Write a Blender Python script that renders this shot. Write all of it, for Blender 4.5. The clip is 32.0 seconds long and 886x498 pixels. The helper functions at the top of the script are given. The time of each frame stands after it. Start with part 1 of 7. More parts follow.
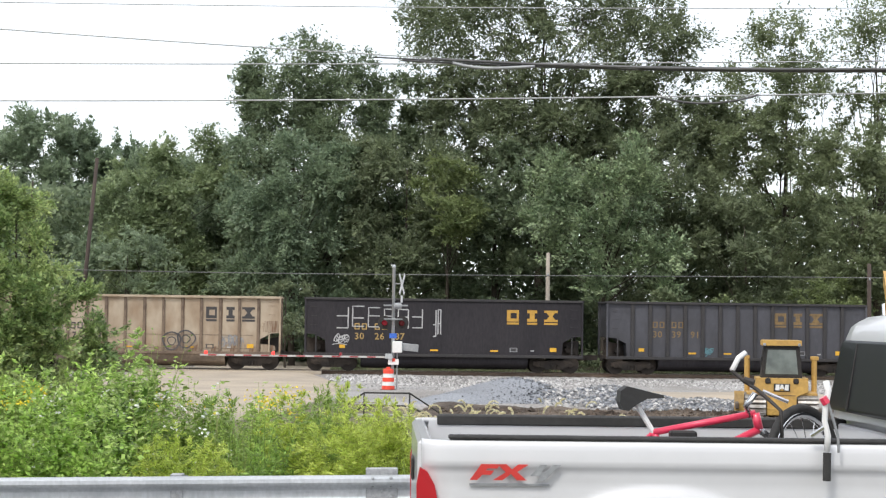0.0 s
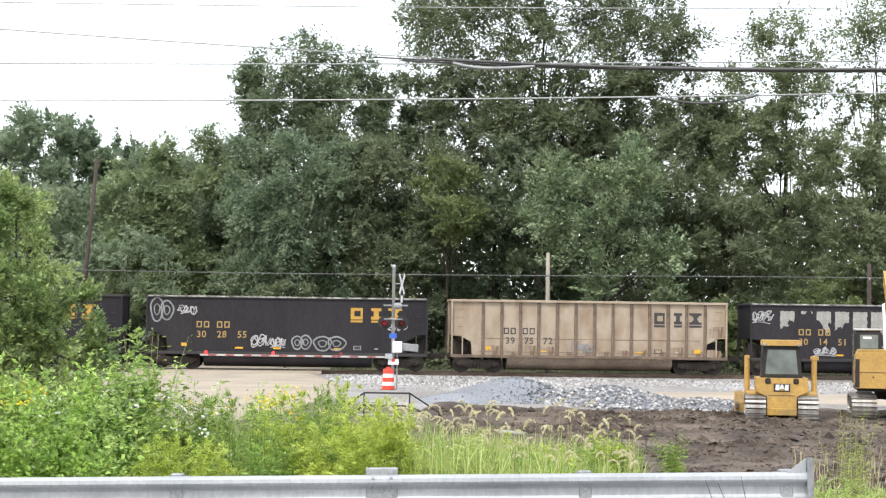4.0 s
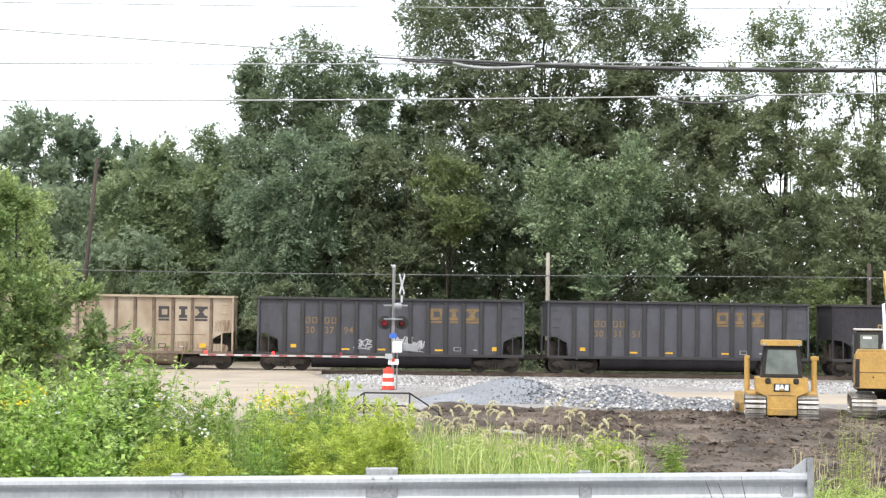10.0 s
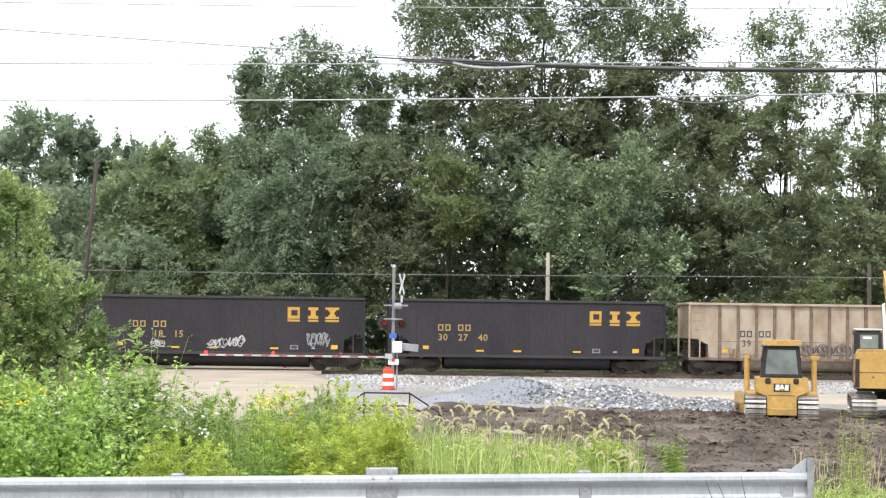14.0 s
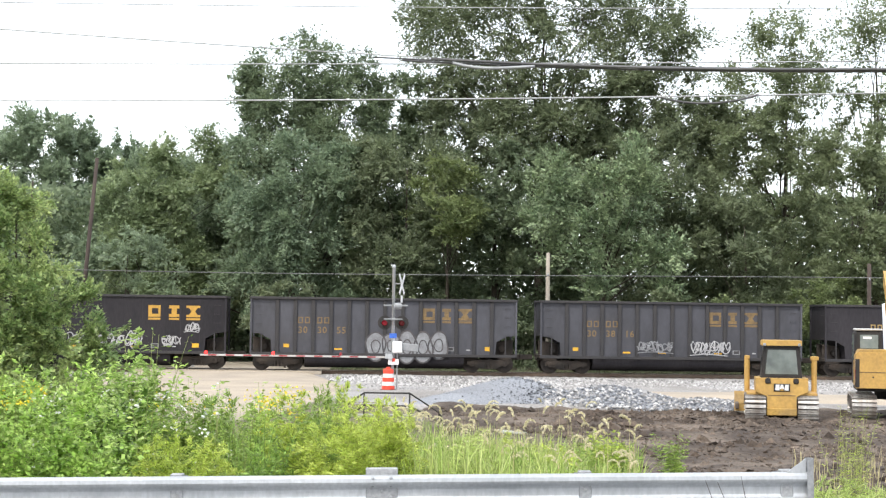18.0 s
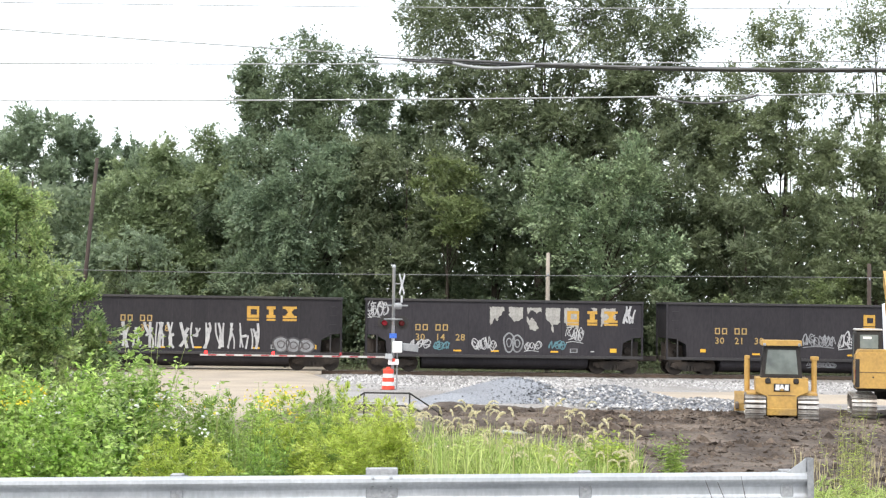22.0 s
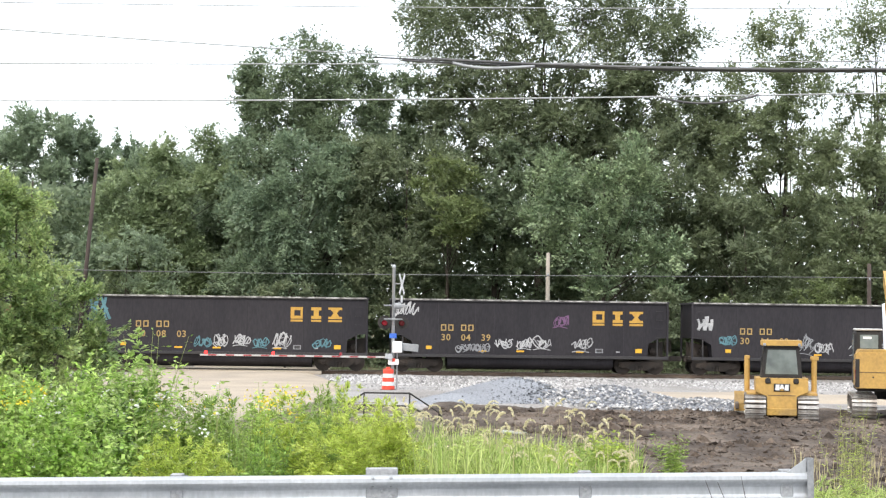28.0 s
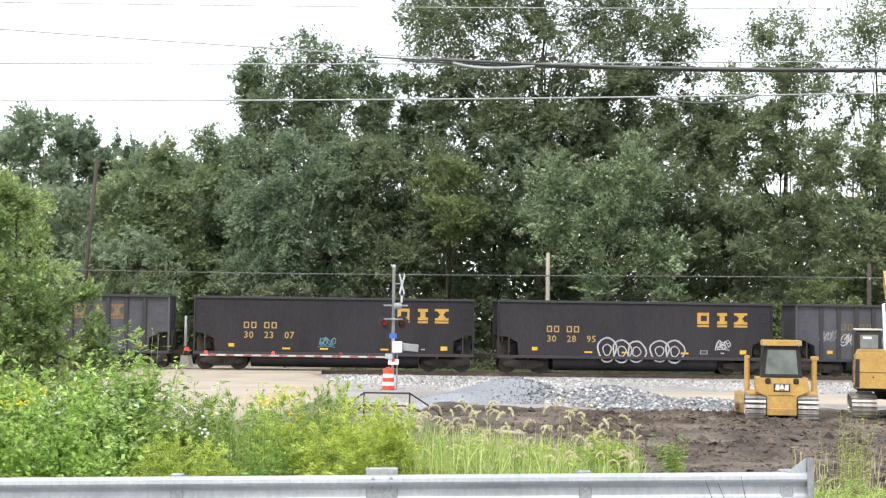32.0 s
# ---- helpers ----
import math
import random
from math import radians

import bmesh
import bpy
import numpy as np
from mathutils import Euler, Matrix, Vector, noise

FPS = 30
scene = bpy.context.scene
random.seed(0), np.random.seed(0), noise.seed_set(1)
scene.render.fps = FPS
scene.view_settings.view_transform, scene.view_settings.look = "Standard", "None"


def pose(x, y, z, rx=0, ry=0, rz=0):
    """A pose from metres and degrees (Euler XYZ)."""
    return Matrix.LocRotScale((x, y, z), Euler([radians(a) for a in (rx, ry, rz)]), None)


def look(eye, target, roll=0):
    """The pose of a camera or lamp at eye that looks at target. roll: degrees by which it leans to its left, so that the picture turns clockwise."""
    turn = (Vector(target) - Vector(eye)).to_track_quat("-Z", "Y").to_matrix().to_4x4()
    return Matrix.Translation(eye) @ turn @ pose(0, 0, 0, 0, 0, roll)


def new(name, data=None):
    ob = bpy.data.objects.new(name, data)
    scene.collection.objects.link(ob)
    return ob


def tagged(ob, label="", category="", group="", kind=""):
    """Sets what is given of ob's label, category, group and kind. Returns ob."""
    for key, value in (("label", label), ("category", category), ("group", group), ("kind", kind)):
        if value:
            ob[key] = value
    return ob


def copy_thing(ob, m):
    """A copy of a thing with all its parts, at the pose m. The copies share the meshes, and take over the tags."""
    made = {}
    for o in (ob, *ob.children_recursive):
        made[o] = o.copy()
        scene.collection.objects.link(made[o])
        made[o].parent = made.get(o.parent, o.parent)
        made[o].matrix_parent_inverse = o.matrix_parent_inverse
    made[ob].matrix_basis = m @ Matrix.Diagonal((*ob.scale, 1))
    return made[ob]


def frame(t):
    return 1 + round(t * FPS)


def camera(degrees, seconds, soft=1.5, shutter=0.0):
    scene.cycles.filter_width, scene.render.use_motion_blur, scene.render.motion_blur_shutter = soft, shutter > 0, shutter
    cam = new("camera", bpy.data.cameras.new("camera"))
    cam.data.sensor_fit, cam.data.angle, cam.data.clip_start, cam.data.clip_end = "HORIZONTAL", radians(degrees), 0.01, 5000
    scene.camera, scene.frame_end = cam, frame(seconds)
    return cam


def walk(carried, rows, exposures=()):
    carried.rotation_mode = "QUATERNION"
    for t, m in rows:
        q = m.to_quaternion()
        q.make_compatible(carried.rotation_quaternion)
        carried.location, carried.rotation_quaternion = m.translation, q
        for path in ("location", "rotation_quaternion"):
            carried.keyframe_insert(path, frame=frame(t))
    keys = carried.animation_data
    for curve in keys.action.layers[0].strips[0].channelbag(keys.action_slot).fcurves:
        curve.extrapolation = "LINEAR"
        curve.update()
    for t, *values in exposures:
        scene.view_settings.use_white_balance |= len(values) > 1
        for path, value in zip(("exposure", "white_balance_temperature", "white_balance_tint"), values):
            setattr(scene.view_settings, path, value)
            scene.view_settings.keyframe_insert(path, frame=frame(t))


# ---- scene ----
cam = camera(29.27, 32.0, soft=1.25)
EYE = (0, 0, 2.15)
VIEW = look(EYE, (0, 100, 2.15 + 100 * math.tan(radians(2.31))), 0.78)
walk(cam, [(0, VIEW), (32, VIEW)], exposures=[(0, -0.29), (0.3, -0.20), (0.7, -0.08), (1.5, -0.02), (4, 0.03), (7, 0.10), (32, 0.12)])

# ---------------------------------------------------------------- light
SUN_EL, SUN_AZ = 51, 208          # azimuth clockwise from +y
world = bpy.data.worlds.new("sky")
scene.world = world
world.use_nodes = True
wn, wl = world.node_tree.nodes, world.node_tree.links
wn.clear()
sky = wn.new("ShaderNodeTexSky")
sky.sky_type, sky.sun_disc = "NISHITA", False
sky.sun_elevation, sky.sun_rotation = radians(SUN_EL), radians(SUN_AZ)
sky.air_density, sky.dust_density = 1.0, 3.0
bg1, bg2 = wn.new("ShaderNodeBackground"), wn.new("ShaderNodeBackground")
bg1.inputs["Strength"].default_value = 0.07
bg2.inputs["Color"].default_value = (0.955, 0.98, 1.025, 1)     # bright veil of cloud
bg2.inputs["Strength"].default_value = 1.35
add, wout = wn.new("ShaderNodeAddShader"), wn.new("ShaderNodeOutputWorld")
wl.new(sky.outputs["Color"], bg1.inputs["Color"])
wl.new(bg1.outputs[0], add.inputs[0])
wl.new(bg2.outputs[0], add.inputs[1])
wl.new(add.outputs[0], wout.inputs["Surface"])
sun_data = bpy.data.lights.new("sun", "SUN")
sun_data.energy, sun_data.angle, sun_data.color = 2.3, radians(9), (1.0, 0.96, 0.88)
sun = new("sun", sun_data)
az, el = radians(SUN_AZ), radians(SUN_EL)
sun.matrix_basis = look((100 * math.sin(az) * math.cos(el), 100 * math.cos(az) * math.cos(el), 100 * math.sin(el)), (0, 0, 0))


# ---------------------------------------------------------------- materials
def mat(name, c, c2=None, rough=0.7, metal=0.0, s1=1.2, s2=18.0, var=0.18, bump=0.15, rand=0.0, stretch=(1, 1, 1), mid=0.5, coat=0.0, bscale=0.02, spec=0.5):
    """Two colours mixed by large stains, finely varied, with a slight relief."""
    m = bpy.data.materials.new(name)
    m.use_nodes = True
    n, l = m.node_tree.nodes, m.node_tree.links
    b = n["Principled BSDF"]
    b.inputs["Roughness"].default_value, b.inputs["Metallic"].default_value = rough, metal
    b.inputs["Coat Weight"].default_value = coat
    b.inputs["Specular IOR Level"].default_value = spec
    tc, mp = n.new("ShaderNodeTexCoord"), n.new("ShaderNodeMapping")
    mp.inputs["Scale"].default_value = stretch
    l.new(tc.outputs["Object"], mp.inputs["Vector"])
    n1, n2 = n.new("ShaderNodeTexNoise"), n.new("ShaderNodeTexNoise")
    n1.inputs["Scale"].default_value, n1.inputs["Detail"].default_value = s1, 6
    n2.inputs["Scale"].default_value, n2.inputs["Detail"].default_value = s2, 4
    l.new(mp.outputs[0], n1.inputs["Vector"])
    l.new(mp.outputs[0], n2.inputs["Vector"])
    ramp = n.new("ShaderNodeValToRGB")
    ramp.color_ramp.elements[0].position, ramp.color_ramp.elements[1].position = mid - 0.14, mid + 0.14
    ramp.color_ramp.elements[0].color = (*c, 1)
    ramp.color_ramp.elements[1].color = (*(c2 or [v * 0.75 for v in c]), 1)
    l.new(n1.outputs["Fac"], ramp.inputs["Fac"])
    hsv = n.new("ShaderNodeHueSaturation")
    mr = n.new("ShaderNodeMapRange")
    mr.inputs["From Min"].default_value, mr.inputs["From Max"].default_value = 0.3, 0.7
    mr.inputs["To Min"].default_value, mr.inputs["To Max"].default_value = 1 - var, 1 + var
    l.new(n2.outputs["Fac"], mr.inputs["Value"])
    l.new(ramp.outputs["Color"], hsv.inputs["Color"])
    if rand:
        geo = n.new("ShaderNodeNewGeometry")
        oi = n.new("ShaderNodeObjectInfo")
        ad, mm, mr2 = n.new("ShaderNodeMath"), n.new("ShaderNodeMath"), n.new("ShaderNodeMapRange")
        ad.operation, mm.operation = "ADD", "FRACT"
        l.new(geo.outputs["Random Per Island"], ad.inputs[0])
        l.new(oi.outputs["Random"], ad.inputs[1])
        l.new(ad.outputs[0], mm.inputs[0])
        mr2.inputs["To Min"].default_value, mr2.inputs["To Max"].default_value = 1 - rand, 1 + rand
        l.new(mm.outputs[0], mr2.inputs["Value"])
        mu = n.new("ShaderNodeMath")
        mu.operation = "MULTIPLY"
        l.new(mr.outputs[0], mu.inputs[0])
        l.new(mr2.outputs[0], mu.inputs[1])
        l.new(mu.outputs[0], hsv.inputs["Value"])
    else:
        l.new(mr.outputs[0], hsv.inputs["Value"])
    l.new(hsv.outputs["Color"], b.inputs["Base Color"])
    if bump:
        bp = n.new("ShaderNodeBump")
        bp.inputs["Strength"].default_value, bp.inputs["Distance"].default_value = bump, bscale
        l.new(n2.outputs["Fac"], bp.inputs["Height"])
        l.new(bp.outputs[0], b.inputs["Normal"])
    return m


def leaf_mat(name, c, c2, val=0.22, trans=0.3, rough=0.55):
    """Foliage: each leaf between two greens, partly letting light through."""
    m = bpy.data.materials.new(name)
    m.use_nodes = True
    n, l = m.node_tree.nodes, m.node_tree.links
    b, out = n["Principled BSDF"], n["Material Output"]
    geo, ramp, hsv, mr = n.new("ShaderNodeNewGeometry"), n.new("ShaderNodeValToRGB"), n.new("ShaderNodeHueSaturation"), n.new("ShaderNodeMapRange")
    tc, nz = n.new("ShaderNodeTexCoord"), n.new("ShaderNodeTexNoise")
    nz.inputs["Scale"].default_value = 0.45
    l.new(tc.outputs["Object"], nz.inputs["Vector"])
    mx = n.new("ShaderNodeMath")
    mx.operation = "MULTIPLY_ADD"
    mx.inputs[1].default_value, mx.inputs[2].default_value = 0.45, -0.15
    l.new(geo.outputs["Random Per Island"], mx.inputs[0])
    ad = n.new("ShaderNodeMath")
    l.new(mx.outputs[0], ad.inputs[0])
    l.new(nz.outputs["Fac"], ad.inputs[1])
    ramp.color_ramp.elements[0].position, ramp.color_ramp.elements[1].position = 0.3, 0.85
    ramp.color_ramp.elements[0].color, ramp.color_ramp.elements[1].color = (*c, 1), (*c2, 1)
    l.new(ad.outputs[0], ramp.inputs["Fac"])
    mr.inputs["To Min"].default_value, mr.inputs["To Max"].default_value = 1 - val, 1 + val
    fr = n.new("ShaderNodeMath")
    fr.operation = "MULTIPLY_ADD"
    fr.inputs[1].default_value, fr.inputs[2].default_value = 7.31, 0.0
    fr2 = n.new("ShaderNodeMath")
    fr2.operation = "FRACT"
    l.new(geo.outputs["Random Per Island"], fr.inputs[0])
    l.new(fr.outputs[0], fr2.inputs[0])
    l.new(fr2.outputs[0], mr.inputs["Value"])
    l.new(ramp.outputs["Color"], hsv.inputs["Color"])
    l.new(mr.outputs[0], hsv.inputs["Value"])
    l.new(hsv.outputs["Color"], b.inputs["Base Color"])
    b.inputs["Roughness"].default_value = rough
    tr, mix = n.new("ShaderNodeBsdfTranslucent"), n.new("ShaderNodeMixShader")
    l.new(hsv.outputs["Color"], tr.inputs["Color"])
    mix.inputs["Fac"].default_value = trans
    l.new(b.outputs[0], mix.inputs[1])
    l.new(tr.outputs[0], mix.inputs[2])
    l.new(mix.outputs[0], out.inputs["Surface"])
    return m


def glow(name, c, strength):
    m = bpy.data.materials.new(name)
    m.use_nodes = True
    b = m.node_tree.nodes["Principled BSDF"]
    b.inputs["Base Color"].default_value = (*c, 1)
    b.inputs["Emission Color"].default_value = (*c, 1)
    b.inputs["Emission Strength"].default_value = strength
    b.inputs["Roughness"].default_value = 0.3
    return m


M_ASPHALT = mat("asphalt", (0.075, 0.073, 0.07), (0.055, 0.054, 0.052), 0.9, s1=0.4, s2=60, var=0.25, bump=0.4)
M_SIDE_ROAD = mat("dusty_road", (0.42, 0.355, 0.275), (0.33, 0.285, 0.23), 0.95, s1=0.35, s2=30, var=0.15, bump=0.3)
M_GROUND = mat("rough_grass_ground", (0.10, 0.12, 0.045), (0.16, 0.13, 0.085), 0.95, s1=0.25, s2=8, var=0.3, bump=0.6, bscale=0.1)
M_DIRT = mat("turned_earth", (0.05, 0.036, 0.027), (0.165, 0.132, 0.104), 0.95, s1=0.5, s2=7, var=0.35, bump=0.9, bscale=0.12, mid=0.54)
M_CLOD = mat("earth_clods", (0.05, 0.036, 0.027), (0.14, 0.11, 0.086), 0.95, s1=0.5, s2=15, var=0.3, rand=0.4)
M_BALLAST = mat("ballast_bed", (0.34, 0.33, 0.32), (0.25, 0.235, 0.22), 0.95, s1=0.3, s2=9, var=0.35, bump=0.8, bscale=0.08)
M_STONE = mat("crushed_stone", (0.40, 0.395, 0.39), (0.30, 0.29, 0.28), 0.9, s1=0.2, s2=20, var=0.1, bump=0, rand=0.6)
M_PILE = mat("blue_grey_stone", (0.215, 0.227, 0.247), (0.17, 0.178, 0.194), 0.9, s1=0.25, s2=14, var=0.3, bump=0.8, rand=0.5, bscale=0.06)
M_TIE = mat("weathered_tie", (0.11, 0.085, 0.065), (0.06, 0.05, 0.042), 0.9, s1=2, s2=25, rand=0.25)
M_RAIL = mat("rusty_rail", (0.10, 0.065, 0.045), (0.16, 0.12, 0.09), 0.6, 0.4, s1=1, s2=15)
M_RAILHEAD = mat("worn_rail_head", (0.42, 0.40, 0.38), (0.3, 0.28, 0.26), 0.3, 0.9, s1=1, s2=15, var=0.1, bump=0)
M_GALV = mat("galvanised_steel", (0.52, 0.54, 0.56), (0.42, 0.44, 0.46), 0.42, 0.55, s1=1.4, s2=30, var=0.10, bump=0.08, stretch=(1, 1, 0.4))
M_GALV_DULL = mat("dull_galvanised", (0.36, 0.37, 0.38), (0.28, 0.29, 0.3), 0.6, 0.4, s1=2, s2=30)
M_BLACK = mat("black_steel", (0.018, 0.017, 0.017), (0.035, 0.03, 0.027), 0.6, 0.2, s1=2, s2=20)
M_GRIME = mat("grimy_undercarriage", (0.030, 0.026, 0.023), (0.058, 0.045, 0.036), 0.85, 0.1, s1=1.5, s2=20, var=0.3)
M_HOP_BLACK = mat("black_wagon_paint", (0.026, 0.0242, 0.028), (0.036, 0.033, 0.037), 0.72, s1=0.5, s2=6, var=0.16, bump=0.12, stretch=(1.6, 1, 0.5), rand=0.16, spec=0.2)
M_HOP_GREY = mat("slate_wagon_paint", (0.082, 0.083, 0.096), (0.064, 0.064, 0.072), 0.7, s1=0.6, s2=4, var=0.09, bump=0.08, stretch=(1.3, 1, 0.7), rand=0.12, spec=0.25)
M_HOP_RIB = mat("dark_rib_paint", (0.025, 0.024, 0.027), (0.034, 0.031, 0.031), 0.65, s1=1, s2=10)
M_HOP_TAN = mat("tan_wagon_paint", (0.385, 0.318, 0.24), (0.27, 0.195, 0.13), 0.65, s1=0.9, s2=3.0, var=0.06, bump=0.04, stretch=(1.3, 1, 0.7), mid=0.55)
M_STREAK = mat("rust_streaked_tan_paint", (0.34, 0.28, 0.21), (0.16, 0.092, 0.055), 0.75, s1=3.2, s2=14, var=0.15, stretch=(3.0, 1, 0.35), mid=0.50)
M_TAN_RIB = mat("rust_streaked_rib", (0.105, 0.075, 0.056), (0.19, 0.14, 0.10), 0.75, s1=2, s2=14, var=0.2)
M_TAN_TUB = mat("soiled_tan_tub", (0.27, 0.215, 0.165), (0.17, 0.13, 0.10), 0.8, s1=0.8, s2=8, var=0.2)
M_MARK_Y = mat("golden_yellow_marking", (0.50, 0.29, 0.045), (0.42, 0.24, 0.045), 0.6, s1=1.5, s2=12, var=0.15, bump=0)
M_MARK_FADE = mat("faded_yellow_marking", (0.22, 0.14, 0.05), (0.13, 0.09, 0.05), 0.65, s1=1.5, s2=9, var=0.3, bump=0)
M_MARK_K = mat("black_marking", (0.03, 0.03, 0.035), (0.05, 0.045, 0.045), 0.6, s1=2, s2=12, bump=0)
M_MARK_PALE = mat("pale_yellow_lettering", (0.37, 0.25, 0.085), (0.29, 0.20, 0.08), 0.6, s1=1.5, s2=12, bump=0)
M_REFLECT = mat("yellow_reflector", (0.75, 0.42, 0.03), (0.6, 0.34, 0.03), 0.4, s1=4, s2=20, var=0.1, bump=0)
M_SPRAY_W = mat("white_spray_paint", (0.44, 0.44, 0.44), (0.32, 0.32, 0.33), 0.7, s1=2, s2=14, var=0.2, bump=0)
M_SPRAY_G = mat("silver_spray_paint", (0.27, 0.28, 0.29), (0.18, 0.18, 0.19), 0.6, s1=2, s2=14, var=0.2, bump=0)
M_SPRAY_K = mat("black_spray_paint", (0.05, 0.05, 0.055), (0.09, 0.08, 0.08), 0.7, s1=2, s2=14, bump=0)
M_SPRAY_T = mat("teal_spray_paint", (0.10, 0.22, 0.25), (0.07, 0.16, 0.19), 0.7, s1=2, s2=14, bump=0)
M_SPRAY_P = mat("purple_spray_paint", (0.16, 0.08, 0.16), (0.12, 0.06, 0.12), 0.7, s1=2, s2=14, bump=0)
M_BARE = mat("bare_white_primer", (0.35, 0.34, 0.315), (0.27, 0.26, 0.24), 0.7, s1=1.5, s2=9, var=0.2, bump=0)
M_SNOWRIM = mat("chipped_rim_paint", (0.42, 0.41, 0.39), (0.06, 0.055, 0.05), 0.7, s1=2.5, s2=14, var=0.2)
M_CATY = mat("machine_yellow", (0.52, 0.32, 0.085), (0.43, 0.26, 0.075), 0.5, s1=1.6, s2=10, var=0.14, bump=0.05)
M_CATY_D = mat("muddy_machine_yellow", (0.42, 0.26, 0.06), (0.30, 0.20, 0.08), 0.7, s1=1.5, s2=12, var=0.2)
M_STEEL = mat("worn_track_steel", (0.50, 0.49, 0.47), (0.30, 0.27, 0.24), 0.4, 0.6, s1=3, s2=16, var=0.2)
M_MUD = mat("dried_mud_steel", (0.13, 0.10, 0.08), (0.08, 0.065, 0.05), 0.9, s1=2, s2=14, var=0.3)
M_WHITE = mat("white_paint", (0.78, 0.78, 0.77), (0.7, 0.7, 0.69), 0.45, s1=1.2, s2=10, var=0.04, bump=0.03)
M_TRUCK = mat("white_car_paint", (0.60, 0.605, 0.62), (0.58, 0.585, 0.60), 0.30, s1=0.5, s2=6, var=0.02, bump=0, coat=0.6)
M_RED = mat("red_paint", (0.60, 0.04, 0.03), (0.5, 0.035, 0.03), 0.4, s1=2, s2=12, var=0.08, bump=0)
M_BIKE_RED = mat("red_bike_enamel", (0.74, 0.045, 0.11), (0.66, 0.04, 0.09), 0.3, s1=2, s2=12, var=0.05, bump=0, coat=0.5)
M_ORANGE = mat("orange_reflective", (0.80, 0.075, 0.04), (0.70, 0.065, 0.035), 0.5, s1=2, s2=12, var=0.06, bump=0)
M_ARM = mat("dull_white_arm_paint", (0.50, 0.49, 0.48), (0.40, 0.39, 0.38), 0.6, s1=2, s2=12, var=0.1, bump=0)
M_ARM_RED = mat("faded_red_arm_band", (0.33, 0.045, 0.05), (0.26, 0.04, 0.045), 0.6, s1=2, s2=12, var=0.1, bump=0)
M_BLUE = mat("blue_sign", (0.04, 0.14, 0.55), (0.04, 0.12, 0.48), 0.5, s1=2, s2=12, bump=0)
M_RUBBER = mat("black_rubber", (0.025, 0.025, 0.025), (0.035, 0.034, 0.033), 0.8, s1=3, s2=30)
M_CHROME = mat("bright_metal", (0.75, 0.75, 0.76), (0.65, 0.65, 0.66), 0.2, 1.0, s1=3, s2=20, var=0.05, bump=0)
M_TAIL = glow("tail_light_red", (0.40, 0.008, 0.015), 0.05)
M_SIGNAL = glow("signal_lamp_red", (1.0, 0.022, 0.02), 3.8)
M_SIGNAL_DIM = glow("dim_signal_lamp_red", (0.22, 0.012, 0.018), 0.12)
M_SIGNAL_ON = glow("lit_signal_lamp_red", (0.55, 0.02, 0.045), 0.18)
M_DARK = mat("dark_glass", (0.010, 0.011, 0.013), (0.014, 0.015, 0.017), 0.3, s1=1, s2=5, bump=0, spec=0.12)
M_CABGLASS = mat("cab_window_glass", (0.12, 0.14, 0.14), (0.20, 0.23, 0.22), 0.1, s1=1.5, s2=5, var=0.1, bump=0)
M_CONC = mat("pale_concrete", (0.42, 0.41, 0.38), (0.34, 0.33, 0.31), 0.9, s1=1, s2=15, var=0.12)
M_POLE = mat("weathered_pole_wood", (0.075, 0.056, 0.046), (0.05, 0.038, 0.032), 0.9, s1=1, s2=14, stretch=(3, 3, 0.4))
M_POLE_PALE = mat("pale_grey_pole_wood", (0.33, 0.30, 0.25), (0.26, 0.23, 0.19), 0.9, s1=1, s2=14, stretch=(3, 3, 0.4))
M_CABLE = mat("black_cable", (0.07, 0.07, 0.072), (0.10, 0.10, 0.10), 0.5, s1=1, s2=10, bump=0)
M_CABLE_PALE = mat("grey_steel_cable", (0.46, 0.47, 0.47), (0.38, 0.39, 0.39), 0.5, 0.2, s1=1, s2=10, bump=0)
M_CABLE_GREY = mat("dull_grey_cable", (0.20, 0.20, 0.20), (0.15, 0.15, 0.155), 0.6, s1=1, s2=10, bump=0)
M_BARK = mat("grey_brown_bark", (0.085, 0.068, 0.052), (0.05, 0.041, 0.033), 0.95, s1=1, s2=9, bump=0.6, stretch=(3, 3, 0.5), bscale=0.05)
M_STEM = mat("green_stems", (0.26, 0.33, 0.10), (0.30, 0.30, 0.14), 0.8, s1=1, s2=9, bump=0)
L_DARK = leaf_mat("dark_green_leaves", (0.14, 0.19, 0.118), (0.26, 0.32, 0.185), trans=0.5)
L_MID = leaf_mat("mid_green_leaves", (0.14, 0.176, 0.105), (0.26, 0.305, 0.172), trans=0.5)
L_BLUE = leaf_mat("blue_green_leaves", (0.16, 0.225, 0.148), (0.29, 0.365, 0.225), trans=0.5)
# paler, bluer green: distance haze put into the leaf colour
L_HAZY = leaf_mat("haze_paled_leaves", (0.21, 0.275, 0.18), (0.34, 0.42, 0.27), trans=0.5)
L_SILVER = leaf_mat("silvery_maple_leaves", (0.15, 0.22, 0.12), (0.38, 0.46, 0.27), val=0.45, trans=0.42)
# green lightened towards L_HAZY, so some haze is in this colour too
L_SOFT = leaf_mat("haze_softened_green_leaves", (0.185, 0.245, 0.13), (0.33, 0.40, 0.21), trans=0.5)
L_LIGHT = leaf_mat("light_olive_leaves", (0.17, 0.212, 0.115), (0.28, 0.325, 0.178), trans=0.5)
L_BRIGHT = leaf_mat("bright_green_leaves", (0.15, 0.2, 0.085), (0.28, 0.33, 0.14), trans=0.48)
L_BUSH = leaf_mat("bush_leaves", (0.19, 0.295, 0.11), (0.46, 0.54, 0.23), val=0.4, trans=0.48)
